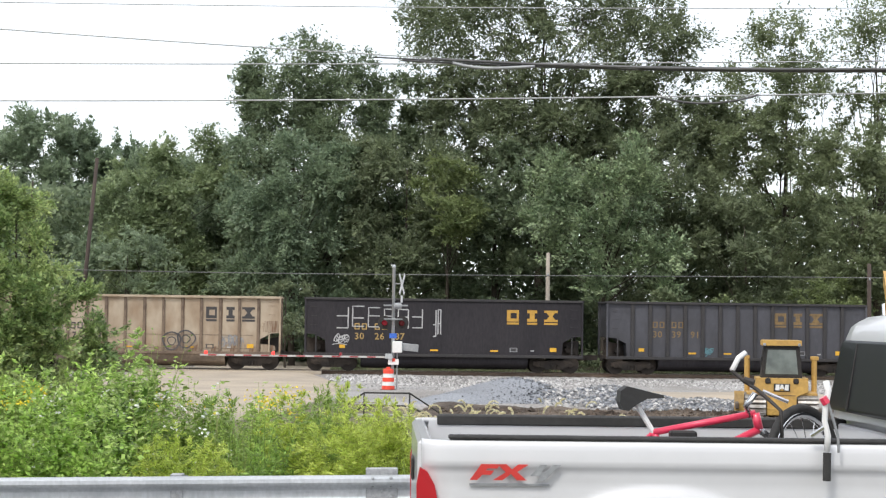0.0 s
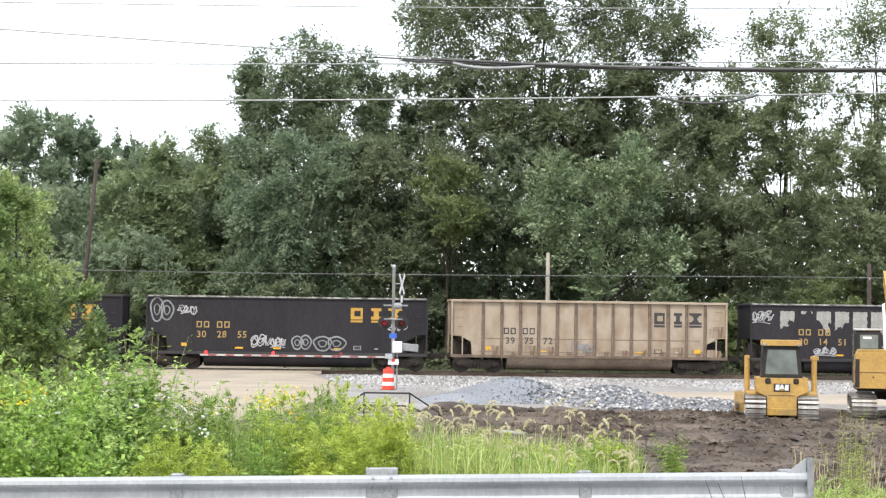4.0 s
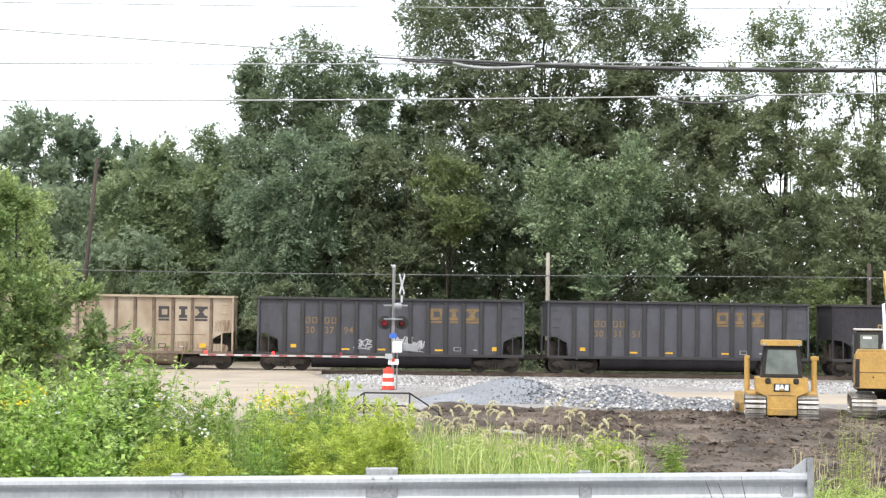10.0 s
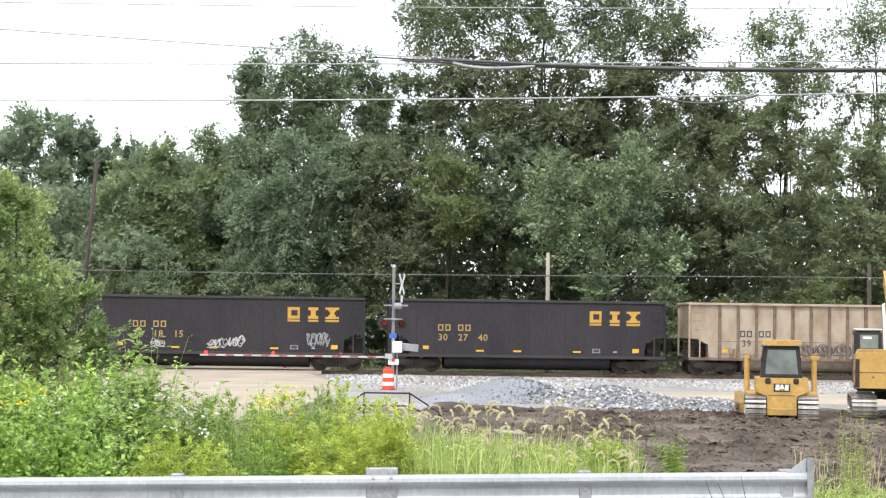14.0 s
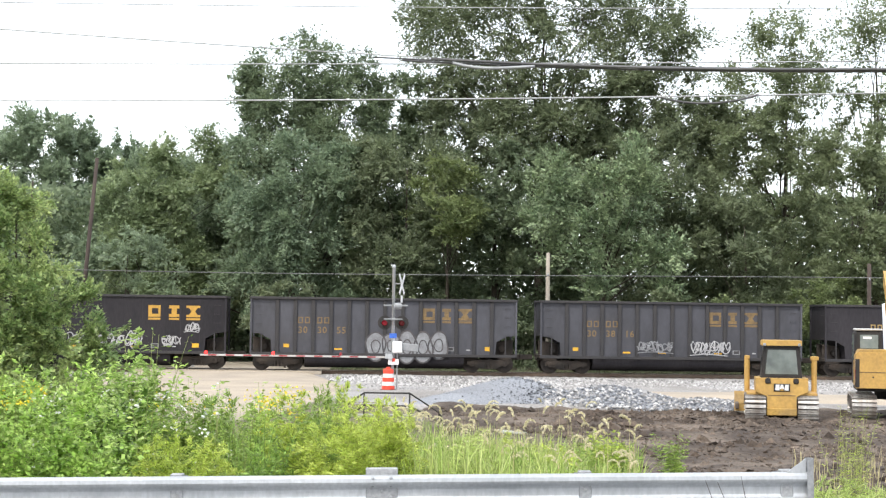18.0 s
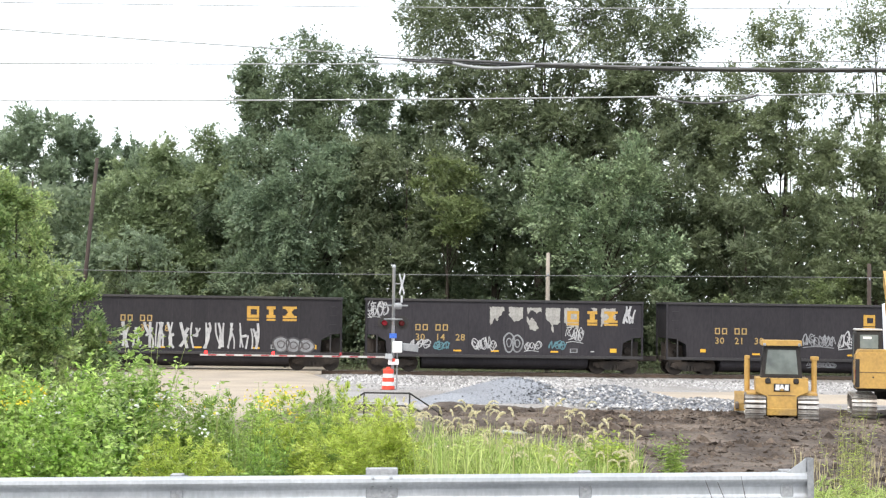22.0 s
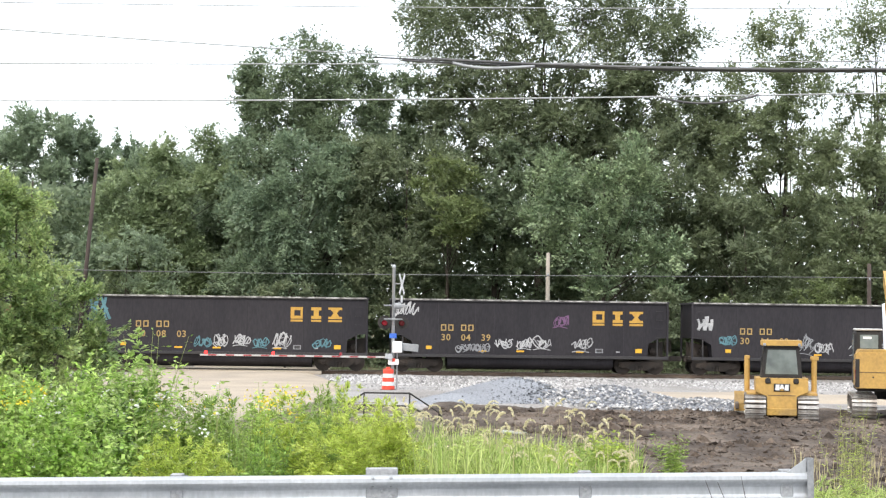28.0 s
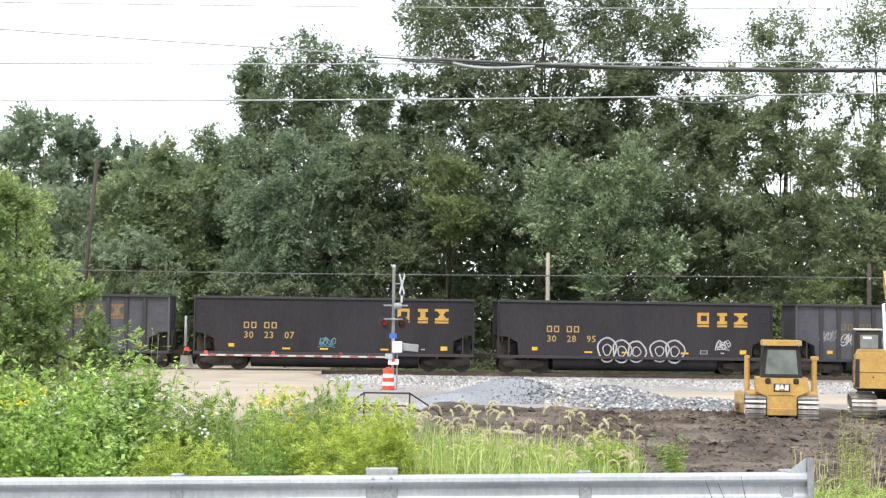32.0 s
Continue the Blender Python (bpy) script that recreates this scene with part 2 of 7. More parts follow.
L_WEED = leaf_mat("lush_weed_leaves", (0.15, 0.265, 0.045), (0.37, 0.48, 0.12), val=0.4, trans=0.45, rough=0.45)
# weed highlights are in the two vine greens, gap shade in the nettle green
L_VINE = leaf_mat("fresh_green_vine_leaves", (0.245, 0.405, 0.075), (0.57, 0.71, 0.225), val=0.5, trans=0.5, rough=0.42)
L_PALEVINE = leaf_mat("pale_highlight_vine_leaves", (0.27, 0.41, 0.1), (0.58, 0.69, 0.29), val=0.45, trans=0.5, rough=0.42)
L_NETTLE = leaf_mat("dark_nettle_shade_leaves", (0.115, 0.215, 0.045), (0.325, 0.47, 0.115), val=0.5, trans=0.45, rough=0.42)
L_FEATHER = leaf_mat("yellow_green_feathery_leaves", (0.34, 0.45, 0.07), (0.58, 0.65, 0.15), val=0.4, trans=0.45)
L_GRASS = leaf_mat("long_grass_blades", (0.27, 0.39, 0.08), (0.52, 0.58, 0.21), val=0.4, trans=0.4)
L_DRY = leaf_mat("dry_straw_blades", (0.42, 0.37, 0.19), (0.60, 0.53, 0.31), val=0.3, trans=0.35)
L_HEAD = leaf_mat("foxtail_seed_heads", (0.66, 0.60, 0.40), (0.82, 0.76, 0.56), val=0.2, trans=0.45)
L_FLOWER = leaf_mat("yellow_flower_petals", (0.78, 0.58, 0.03), (0.9, 0.72, 0.06), val=0.2, trans=0.35)
L_WHITEF = leaf_mat("white_flower_petals", (0.65, 0.68, 0.6), (0.8, 0.82, 0.76), val=0.15, trans=0.3)


# ---------------------------------------------------------------- mesh helpers
def part(name, bm, material, parent, label="", smooth=False):
    """Link a bmesh (or a ready mesh) as one mesh object under a thing or a part."""
    if isinstance(bm, bmesh.types.BMesh):
        me = bpy.data.meshes.new(name)
        bm.to_mesh(me)
        bm.free()
        if smooth:
            for p in me.polygons:
                p.use_smooth = True
    else:
        me = bm
    if not me.materials:
        me.materials.append(material)
    ob = new(name, me)
    ob.parent = parent
    return tagged(ob, label)


def thing(name, label, category, group="", kind="", m=None):
    ob = new(name)
    ob.empty_display_size = 0.2
    if m is not None:
        ob.matrix_basis = m
    return tagged(ob, label, category, group, kind)


def box(lo, hi, bevel=0.0, m=None, bm=None):
    bm = bm or bmesh.new()
    c = [(a + b) / 2 for a, b in zip(lo, hi)]
    s = [abs(b - a) for a, b in zip(lo, hi)]
    r = bmesh.ops.create_cube(bm, size=1, matrix=(m or Matrix()) @ Matrix.Translation(c) @ Matrix.Diagonal((*s, 1)))
    if bevel:
        es = list({e for v in r["verts"] for e in v.link_edges})
        bmesh.ops.bevel(bm, geom=es, offset=bevel, segments=1, affect="EDGES")
    return bm


def prism(poly, d0, d1, axis="y", bm=None):
    """A polygon in (x, z) pushed along y, or in (y, z) along x, or in (x, y) along z."""
    bm = bm or bmesh.new()
    put = {"y": lambda a, b, d: (a, d, b), "x": lambda a, b, d: (d, a, b), "z": lambda a, b, d: (a, b, d)}[axis]
    v0 = [bm.verts.new(put(a, b, d0)) for a, b in poly]
    v1 = [bm.verts.new(put(a, b, d1)) for a, b in poly]
    n = len(poly)
    bm.faces.new(v0)
    bm.faces.new(v1[::-1])
    for i in range(n):
        bm.faces.new((v0[i], v1[i], v1[(i + 1) % n], v0[(i + 1) % n]))
    bmesh.ops.recalc_face_normals(bm, faces=bm.faces)
    return bm


def tube(pts, radii, n=6, bm=None):
    """A tapered tube along points."""
    bm = bm or bmesh.new()
    pts = [Vector(p) for p in pts]
    if not hasattr(radii, "__len__"):
        radii = [radii] * len(pts)
    radii = [float(r) for r in radii]
    rings, up = [], Vector((0.13, 0.31, 0.94))
    for i, p in enumerate(pts):
        d = (pts[min(i + 1, len(pts) - 1)] - pts[max(i - 1, 0)]).normalized()
        a = d.cross(up)
        if a.length < 0.05:
            a = d.cross(Vector((1, 0, 0)))
        a.normalize()
        b = d.cross(a)
        rings.append([bm.verts.new(p + radii[i] * (math.cos(k * 2 * math.pi / n) * a + math.sin(k * 2 * math.pi / n) * b)) for k in range(n)])
    for r0, r1 in zip(rings, rings[1:]):
        for k in range(n):
            bm.faces.new((r0[k], r0[(k + 1) % n], r1[(k + 1) % n], r1[k]))
    bm.faces.new(rings[0][::-1])
    bm.faces.new(rings[-1])
    return bm


def lathe(profile, n=16, m=None, bm=None):
    """A profile of (radius, height) turned round z."""
    bm = bm or bmesh.new()
    m = m or Matrix()
    rings = [[bm.verts.new(m @ Vector((r * math.cos(k * 2 * math.pi / n), r * math.sin(k * 2 * math.pi / n), h))) for k in range(n)] for r, h in profile]
    for r0, r1 in zip(rings, rings[1:]):
        for k in range(n):
            bm.faces.new((r0[k], r0[(k + 1) % n], r1[(k + 1) % n], r1[k]))
    bm.faces.new(rings[0][::-1])
    bm.faces.new(rings[-1])
    bmesh.ops.recalc_face_normals(bm, faces=bm.faces)
    return bm


def np_mesh(name, verts, faces, material, smooth=False):
    """A mesh from arrays; faces: rows of 3 or 4 vertex numbers."""
    me = bpy.data.meshes.new(name)
    k = faces.shape[1]
    me.vertices.add(len(verts))
    me.vertices.foreach_set("co", np.ascontiguousarray(verts, dtype=np.float32).ravel())
    me.loops.add(faces.size)
    me.loops.foreach_set("vertex_index", np.ascontiguousarray(faces, dtype=np.int32).ravel())
    me.polygons.add(len(faces))
    me.polygons.foreach_set("loop_start", np.arange(0, faces.size, k, dtype=np.int32))
    me.polygons.foreach_set("use_smooth", np.full(len(faces), smooth))
    me.update(calc_edges=True)
    me.materials.append(material)
    return me


RNG = np.random.default_rng(11)


def unit(v):
    return v / np.maximum(np.linalg.norm(v, axis=-1, keepdims=True), 1e-9)


def leaf_mesh(name, pos, length, width, material, up=0.6, along=None, fold=0.15, face=None, tri=False):
    """Many small kite-shaped leaves, loosely facing up, each with its own turn."""
    n = len(pos)
    nor = unit(RNG.normal(size=(n, 3)) * (1.0 if face is None else 0.42) + np.array((0, 0, up)) + (0 if face is None else face))
    d = along if along is not None else unit(RNG.normal(size=(n, 3)) + np.array((0, 0, -0.25)))
    d = unit(d - nor * np.sum(d * nor, axis=1, keepdims=True) * (0.0 if along is not None else 1.0))
    side = unit(np.cross(d, nor))
    L, W = np.broadcast_to(length, (n,))[:, None], np.broadcast_to(width, (n,))[:, None]
    base, tip = pos, pos + d * L
    if tri:
        v = np.stack((base - side * W / 2, base + side * W / 2, tip), axis=1).reshape(-1, 3)
        return np_mesh(name, v, np.arange(3 * n).reshape(n, 3), material)
    mid = pos + d * L * 0.45
    v = np.stack((base, mid + side * W / 2 + nor * W * fold, tip, mid - side * W / 2 + nor * W * fold), axis=1).reshape(-1, 3)
    return np_mesh(name, v, np.arange(4 * n).reshape(n, 4), material)


def stones(name, pos, size, material):
    """Many angular stones, eight facets each."""
    n = len(pos)
    o = np.array(((1, 0, 0), (-1, 0, 0), (0, 1, 0), (0, -1, 0), (0, 0, 1), (0, 0, -1)), float)
    o = o[None] * RNG.uniform(0.55, 1.2, (n, 6, 1)) + RNG.normal(scale=0.25, size=(n, 6, 3))
    v = (pos[:, None, :] + o * np.broadcast_to(size, (n,))[:, None, None] * np.array((1, 1, 0.75))).reshape(-1, 3)
    f = np.array(((0, 2, 4), (2, 1, 4), (1, 3, 4), (3, 0, 4), (2, 0, 5), (1, 2, 5), (3, 1, 5), (0, 3, 5)))
    return np_mesh(name, v, (np.arange(n)[:, None, None] * 6 + f[None]).reshape(-1, 3), material)


def fbm(x, y, seed=0):
    """Cheap sums of waves, as an uneven height."""
    r = np.random.default_rng(seed)
    out, amp = np.zeros_like(x), 1.0
    for k in range(6):
        for _ in range(3):
            a, f, p = r.uniform(0, 6.28), 0.35 * 1.9 ** k * r.uniform(0.7, 1.3), r.uniform(0, 6.28)
            out += amp * np.sin((x * np.cos(a) + y * np.sin(a)) * f + p) / 3
        amp *= 0.6
    return out


def grid(name, xs, ys, zfun, material, smooth=True):
    X, Y = np.meshgrid(xs, ys)
    Z = zfun(X, Y)
    nx, ny = len(xs), len(ys)
    i = (np.arange(ny - 1)[:, None] * nx + np.arange(nx - 1)[None]).ravel()
    return np_mesh(name, np.stack((X, Y, Z), -1).reshape(-1, 3), np.stack((i, i + 1, i + nx + 1, i + nx), 1), material, smooth)


# ---------------------------------------------------------------- ground, roads, track
LOW = -1.2                                   # level of the yard beyond the road
ROAD = pose(0, 0, 0, 0, 0, 2.0)              # the main road runs slightly away to the right


def slope(Y):
    return np.interp(Y, (17.2, 26.5), (-0.07, LOW))


gx = np.concatenate((np.linspace(-1800, -60, 12), np.linspace(-50, 50, 101), np.linspace(60, 1800, 12)))
gy = np.concatenate((np.linspace(-1500, 0, 8), np.linspace(2, 40, 77), np.linspace(42, 130, 45), np.linspace(150, 2500, 14)))
ground = tagged(new("ground", grid("ground", gx, gy, lambda X, Y: slope(Y) + np.where((Y > 19) & (Y < 130), 0.04 * fbm(X, Y, 3), 0.0) - 0.2 * np.clip((Y - 27) / 3, 0, 1) * np.clip((89 - Y) / 2, 0, 1) * np.clip((X + 2) / 2, 0, 1), M_GROUND)),
                "rough grassy ground falling from the road to the yard", "ground", kind="structure")

bm = bmesh.new()
for y0, y1, z in ((3.6, 16.9, 0.0),):
    box((-260, y0, -0.4), (330, y1, z), 0, bm=bm)
road = part("road", bm, M_ASPHALT, None)
tagged(road, "grey asphalt two-lane main road", "road", kind="structure")
road.matrix_basis = ROAD
for y, nm in ((10.85, "centre_line"), (4.1, "edge_line"), (15.2, "edge_line")):
    ln = part(nm, box((-260, y, 0.001), (330, y + 0.12, 0.005)), M_MARK_Y if y == 10.85 else M_WHITE, road)

THETA = 3.307
TRACK = pose(-1.52 * math.sin(radians(THETA)), 91.7 + 1.52 * math.cos(radians(THETA)), -0.80, 0, 0, THETA)   # z = 0 on the rail heads

# ballast bed under the rails, shouldered
bed = prism([(-5.6, LOW + 0.72), (-4.4, -0.36), (-2.1, -0.2), (2.1, -0.2), (4.2, -0.5), (5.0, LOW + 0.7)], -120, 120, "x")
bed_ob = part("track_ballast", bed, M_BALLAST, None)
bed_ob.matrix_basis = TRACK
tagged(bed_ob, "pale crushed-stone ballast bed under the railway", "ballast", kind="structure")

track = thing("railway_track", "rusty steel rails on weathered wooden ties", "railway", kind="structure", m=TRACK)
for v in (-0.755, 0.755):
    r = part("rail", prism([(v - 0.07, -0.18), (v + 0.07, -0.18), (v + 0.07, -0.165), (v + 0.012, -0.15), (v + 0.012, -0.04), (v + 0.036, -0.03),
                            (v + 0.036, -0.008), (v - 0.036, -0.008), (v - 0.036, -0.03), (v - 0.012, -0.04), (v - 0.012, -0.15), (v - 0.07, -0.165)], -120, 120, "x"), M_RAIL, track)
    part("rail_head", box((-120, v - 0.034, -0.008), (120, v + 0.034, 0.0)), M_RAILHEAD, r, "polished running surface")
tie = None
for k in range(90):
    s = -20 + 0.52 * k
    if tie is None:
        tie = part("tie", box((-0.11, -1.3, -0.36), (0.11, 1.3, -0.185), 0.012), M_TIE, track)
        tie.location.x = s
    else:
        o = new("tie", tie.data)
        o.parent, o.location = track, (s, RNG.uniform(-0.04, 0.04), 0)

# side road climbing over the crossing
sy = np.concatenate((np.linspace(40, 86, 47), np.linspace(86.4, 98, 30), np.linspace(99, 135, 20)))


def side_edges(Y):
    right = np.interp(Y, (40, 58, 70, 77, 84, 90, 135), (-9.5, -5.2, -3.6, -3.5, -5.0, -6.6, -7.0))
    left = np.interp(Y, (40, 77, 90, 135), (-19, -17.5, -16.5, -17))
    return left, right


def side_z(X, Y):
    base = np.interp(Y, (40, 70, 84, 89.5, 97, 104, 135), (LOW + 0.12, LOW + 0.14, -1.0, -0.86, -0.86, -1.05, LOW + 0.05))
    return base + 0.02 * fbm(X, Y, 9)


u = np.linspace(0, 1, 25)
SY = np.repeat(sy[:, None], 25, 1)
lf, rt = side_edges(sy)
SX = lf[:, None] + (rt - lf)[:, None] * u[None]
SZ = side_z(SX, SY) - 0.2 * (np.abs(u[None] - 0.5) * 2) ** 8
ii = (np.arange(len(sy) - 1)[:, None] * 25 + np.arange(24)[None]).ravel()
side = tagged(new("side_road", np_mesh("side_road", np.stack((SX, SY, SZ), -1).reshape(-1, 3), np.stack((ii, ii + 1, ii + 26, ii + 25), 1), M_SIDE_ROAD, True)),
              "pale dusty road climbing to the level crossing", "road", kind="structure")
cross = thing("crossing_panel", "grey concrete level-crossing panels between the rails", "crossing", m=TRACK, kind="structure")
for k in range(4):
    s0 = -16.6 + k * 2.55
    for v0, v1 in ((-0.66, 0.66), (-1.75, -0.83)):
        part("panel", box((s0, v0, -0.2), (s0 + 2.5, v1, -0.02), 0.01), M_SIDE_ROAD, cross)

# stone apron in front of the track, loose stone on the shoulder
n = 52000
X, Y = RNG.uniform(-6, 34, n), RNG.uniform(72, 91, n)
T = math.tan(radians(THETA))
v = (Y - 91.7 - X * T)                                    # distance behind the near face of the train
keep = (v < -0.4) & (v > -16) & (RNG.random(n) < np.interp(v, (-16, -10, -5, -1), (0.35, 0.6, 1, 1))) & (X > np.interp(Y, (70, 80, 90), (-2.6, -3.6, -6.2)))
X, Y, v = X[keep], Y[keep], v[keep]
Z = np.interp(v, (-4.3, -3.0, -0.7), (LOW + 0.02, -1.15, -1.0))
tagged(new("loose_ballast", stones("loose_ballast", np.stack((X, Y, Z), -1), RNG.uniform(0.04, 0.11, len(X)), M_STONE)),
       "loose pale ballast stones along the track", "gravel", kind="stuff")
apron = grid("stone_apron", np.linspace(-9, 36, 91), np.linspace(62, 89, 55),
             lambda X, Y: LOW + 0.06 + 0.04 * fbm(X, Y, 21) - 0.3 * np.clip((64.5 - Y) / 2, 0, 1) - 0.35 * np.clip((-5.2 - X) / 1.5, 0, 1), M_BALLAST)
tagged(new("stone_apron", apron), "pale gravel apron beside the railway", "gravel", kind="structure")


def path_z(X, Y):
    lo, hi = np.interp(X, (5, 12, 20), (75.5, 71, 66.5)), 78 + 0.6 * np.sin(X)
    edge = np.minimum(np.clip((Y - lo) / 1.5, 0, 1), np.clip((hi - Y) / 1.5, 0, 1)) * np.clip((X - 4) / 3, 0, 1)
    return LOW - 0.15 + 0.30 * edge + 0.02 * fbm(X, Y, 41)


tagged(new("dirt_path", grid("dirt_path", np.linspace(3, 42, 120), np.linspace(64, 80, 60), path_z, M_SIDE_ROAD)), "pale sandy track behind the machines", "path", kind="structure")


def pile_z(X, Y):
    a = 0.98 * np.exp(-(((X - 2.9) / 2.6) ** 2 + ((Y - 70) / 3.2) ** 2))
    b = 0.72 * np.exp(-(((X - 6.6) / 2.6) ** 2 + ((Y - 68) / 3.0) ** 2))
    c = 0.42 * np.exp(-(((X - 10.0) / 2.4) ** 2 + ((Y - 64.5) / 2.2) ** 2))
    d = 0.45 * np.exp(-(((X - 0.6) / 1.8) ** 2 + ((Y - 67) / 2.5) ** 2))
    return np.maximum(np.maximum(a, b), np.maximum(c, d)) * (1 + 0.06 * fbm(X * 3, Y * 3, 5)) + LOW - 0.05


pile = tagged(new("gravel_mound", grid("gravel_mound", np.linspace(-4, 15, 115), np.linspace(58, 79, 90), lambda X, Y: pile_z(X, Y) - 0.04 - 0.35 * np.clip((LOW + 0.06 - pile_z(X, Y)) / 0.08, 0, 1), M_PILE)),
              "low heap of blue-grey crushed stone", "gravel pile")
n = 26000
X, Y = RNG.uniform(-3, 14, n), RNG.uniform(59.5, 74, n)
Z = pile_z(X, Y)
keep = (Z > LOW + 0.06) & (RNG.random(n) < np.interp(X, (1.0, 4.5, 6), (0.015, 0.5, 1)))
X, Y, Z = X[keep], Y[keep], Z[keep]
part("loose_stone", stones("loose_stone", np.stack((X, Y, Z), -1), RNG.uniform(0.03, 0.085, len(X)) * np.interp(X, (2, 6), (0.45, 1.4)), M_PILE), M_PILE, pile)["kind"] = "stuff"

n = 2800
X, Y = RNG.uniform(4.0, 13.5, n), RNG.uniform(59.5, 71, n)
Z = pile_z(X, Y) + 0.02
keep = Z > LOW + 0.05
part("coarse_stone", stones("coarse_stone", np.stack((X, Y, Z), -1)[keep], RNG.uniform(0.05, 0.12, keep.sum()), M_STONE), M_STONE, pile)["kind"] = "stuff"

# turned earth
dirt = grid("turned_earth", np.linspace(-3, 34, 190), np.linspace(30, 68, 190),
            lambda X, Y: LOW + 0.03 + 0.08 * fbm(X * 1.3, Y * 1.1, 14) + 0.06 * fbm(X * 4, Y * 4, 15) - 0.5 * np.clip((0.4 - X - 0.6 * np.sin(Y)) / 3, 0, 1) - 0.4 * np.clip((33 - Y) / 3, 0, 1)
            - 0.25 * np.clip((Y - 65.5) / 2, 0, 1), M_DIRT)
tagged(new("turned_earth", dirt), "churned dark brown earth with wheel ruts", "earth", kind="structure")
n = 34000
X, Y = RNG.uniform(0, 30, n), RNG.uniform(33, 62, n)
keep = fbm(X, Y, 31) > RNG.normal(-0.1, 0.35, n)
X, Y = X[keep], Y[keep]
Z = LOW + 0.03 + 0.08 * fbm(X * 1.3, Y * 1.1, 14) + 0.06 * fbm(X * 4, Y * 4, 15)
tagged(new("earth_clods", stones("earth_clods", np.stack((X, Y, Z), -1), RNG.gamma(1.6, 0.026, len(X)) + 0.018, M_CLOD)), "scattered dark earth clods", "earth", kind="stuff")


n = 900
X, Y = RNG.uniform(2, 30, n), RNG.uniform(38, 61.5, n)
Z = LOW + 0.05 + 0.08 * fbm(X * 1.3, Y * 1.1, 14)
tagged(new("large_clods", stones("large_clods", np.stack((X, Y, Z), -1), RNG.gamma(2.0, 0.03, n) + 0.03, M_CLOD)), "larger lumps of dark turned earth", "earth", kind="stuff")

# ---------------------------------------------------------------- hopper cars
def side_shape(kind, w, h):
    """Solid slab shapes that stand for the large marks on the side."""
    bm = bmesh.new()
    if kind == 0:                                         # square ring
        t = 0.3 * w
        for lo, hi in (((0, 0), (t, h)), ((t, 0), (w, 0.26 * h)), ((t, 0.74 * h), (w, h)), ((w - 0.6 * t, 0.26 * h), (w, 0.74 * h))):
            box((lo[0], -0.008, lo[1]), (hi[0], 0, hi[1]), bm=bm)
    elif kind == 1:                                       # stepped blocks
        for lo, hi in (((0, 0.74), (1, 1)), ((0.25, 0.26), (0.75, 0.74)), ((0, 0), (1, 0.26))):
            box((lo[0] * w, -0.008, lo[1] * h), (hi[0] * w, 0, hi[1] * h), bm=bm)
    else:                                                 # hourglass with feet
        prism([(0, 0), (w, 0), (w, 0.2 * h), (0.82 * w, 0.2 * h), (0.62 * w, 0.5 * h), (0.82 * w, 0.8 * h), (w, 0.8 * h), (w, h),
               (0, h), (0, 0.8 * h), (0.18 * w, 0.8 * h), (0.38 * w, 0.5 * h), (0.18 * w, 0.2 * h), (0, 0.2 * h)], -0.008, 0, bm=bm)
    return bm


def wheelset_mesh():
    bm = bmesh.new()
    for s in (-1, 1):
        m = pose(0, s * 0.755, 0, 90 * s)
        lathe([(0.05, 0.07), (0.17, 0.06), (0.20, -0.02), (0.36, -0.03), (0.40, 0.05), (0.455, 0.055), (0.46, -0.06), (0.485, -0.065), (0.485, -0.09), (0.38, -0.09), (0.05, -0.08)], 14, m, bm)
    lathe([(0.08, -0.95), (0.08, 0.95)], 10, pose(0, 0, 0, 90), bm)
    # lugs that show the turning
    for k in range(3):
        box((-0.03, -0.86, 0.2), (0.03, -0.80, 0.30), m=pose(0, 0, 0, 0, 120 * k), bm=bm)
    return bm


def side_frame_bm(side):
    bm = bmesh.new()
    for s in (side,):
        y0, y1 = (s * 0.93, s * 1.10) if s > 0 else (-1.10, -0.93)
        prism([(-1.15, 0.40), (-1.15, 0.60), (-0.62, 0.68), (0.62, 0.68), (1.15, 0.60), (1.15, 0.40), (0.80, 0.38), (0.42, 0.20), (-0.42, 0.20), (-0.80, 0.38)], y0, y1, bm=bm)
        for k in (-0.89, 0.89):
            lathe([(0.02, -0.08), (0.13, -0.06), (0.15, 0.03), (0.02, 0.05)], 10, pose(k, s * 1.13, 0.46, 90), bm)
        for k in (-0.17, 0, 0.17):
            lathe([(0.07, 0.22), (0.075, 0.46)], 8, pose(k, s * 1.12, 0), bm)
    return bm


SPEC = {  # length, body, ribs, rib paint, tub, number height, logo u, logo z, logo paint, lettering paint
    "A": (15.08, M_HOP_BLACK, 13, 0.012, M_HOP_BLACK, 1.72, ((.724, .767), (.797, .833), (.858, .907)), 2.78, M_MARK_Y, M_MARK_PALE),
    "b": (14.39, M_HOP_BLACK, 13, 0.012, M_HOP_BLACK, 2.02, ((.645, .69), (.718, .751), (.778, .83)), 2.80, M_MARK_Y, M_MARK_PALE),
    "B": (14.39, M_HOP_GREY, 13, 0.10, M_HOP_BLACK, 2.02, ((.645, .69), (.718, .751), (.778, .83)), 2.80, M_MARK_FADE, M_MARK_FADE),
    "T": (15.10, M_HOP_TAN, 13, 0.09, M_TAN_TUB, 1.58, ((.734, .772), (.806, .835), (.862, .907)), 2.74, M_MARK_K, M_MARK_K),
}
TOP, SILL, HALF = 3.93, 0.88, 1.50


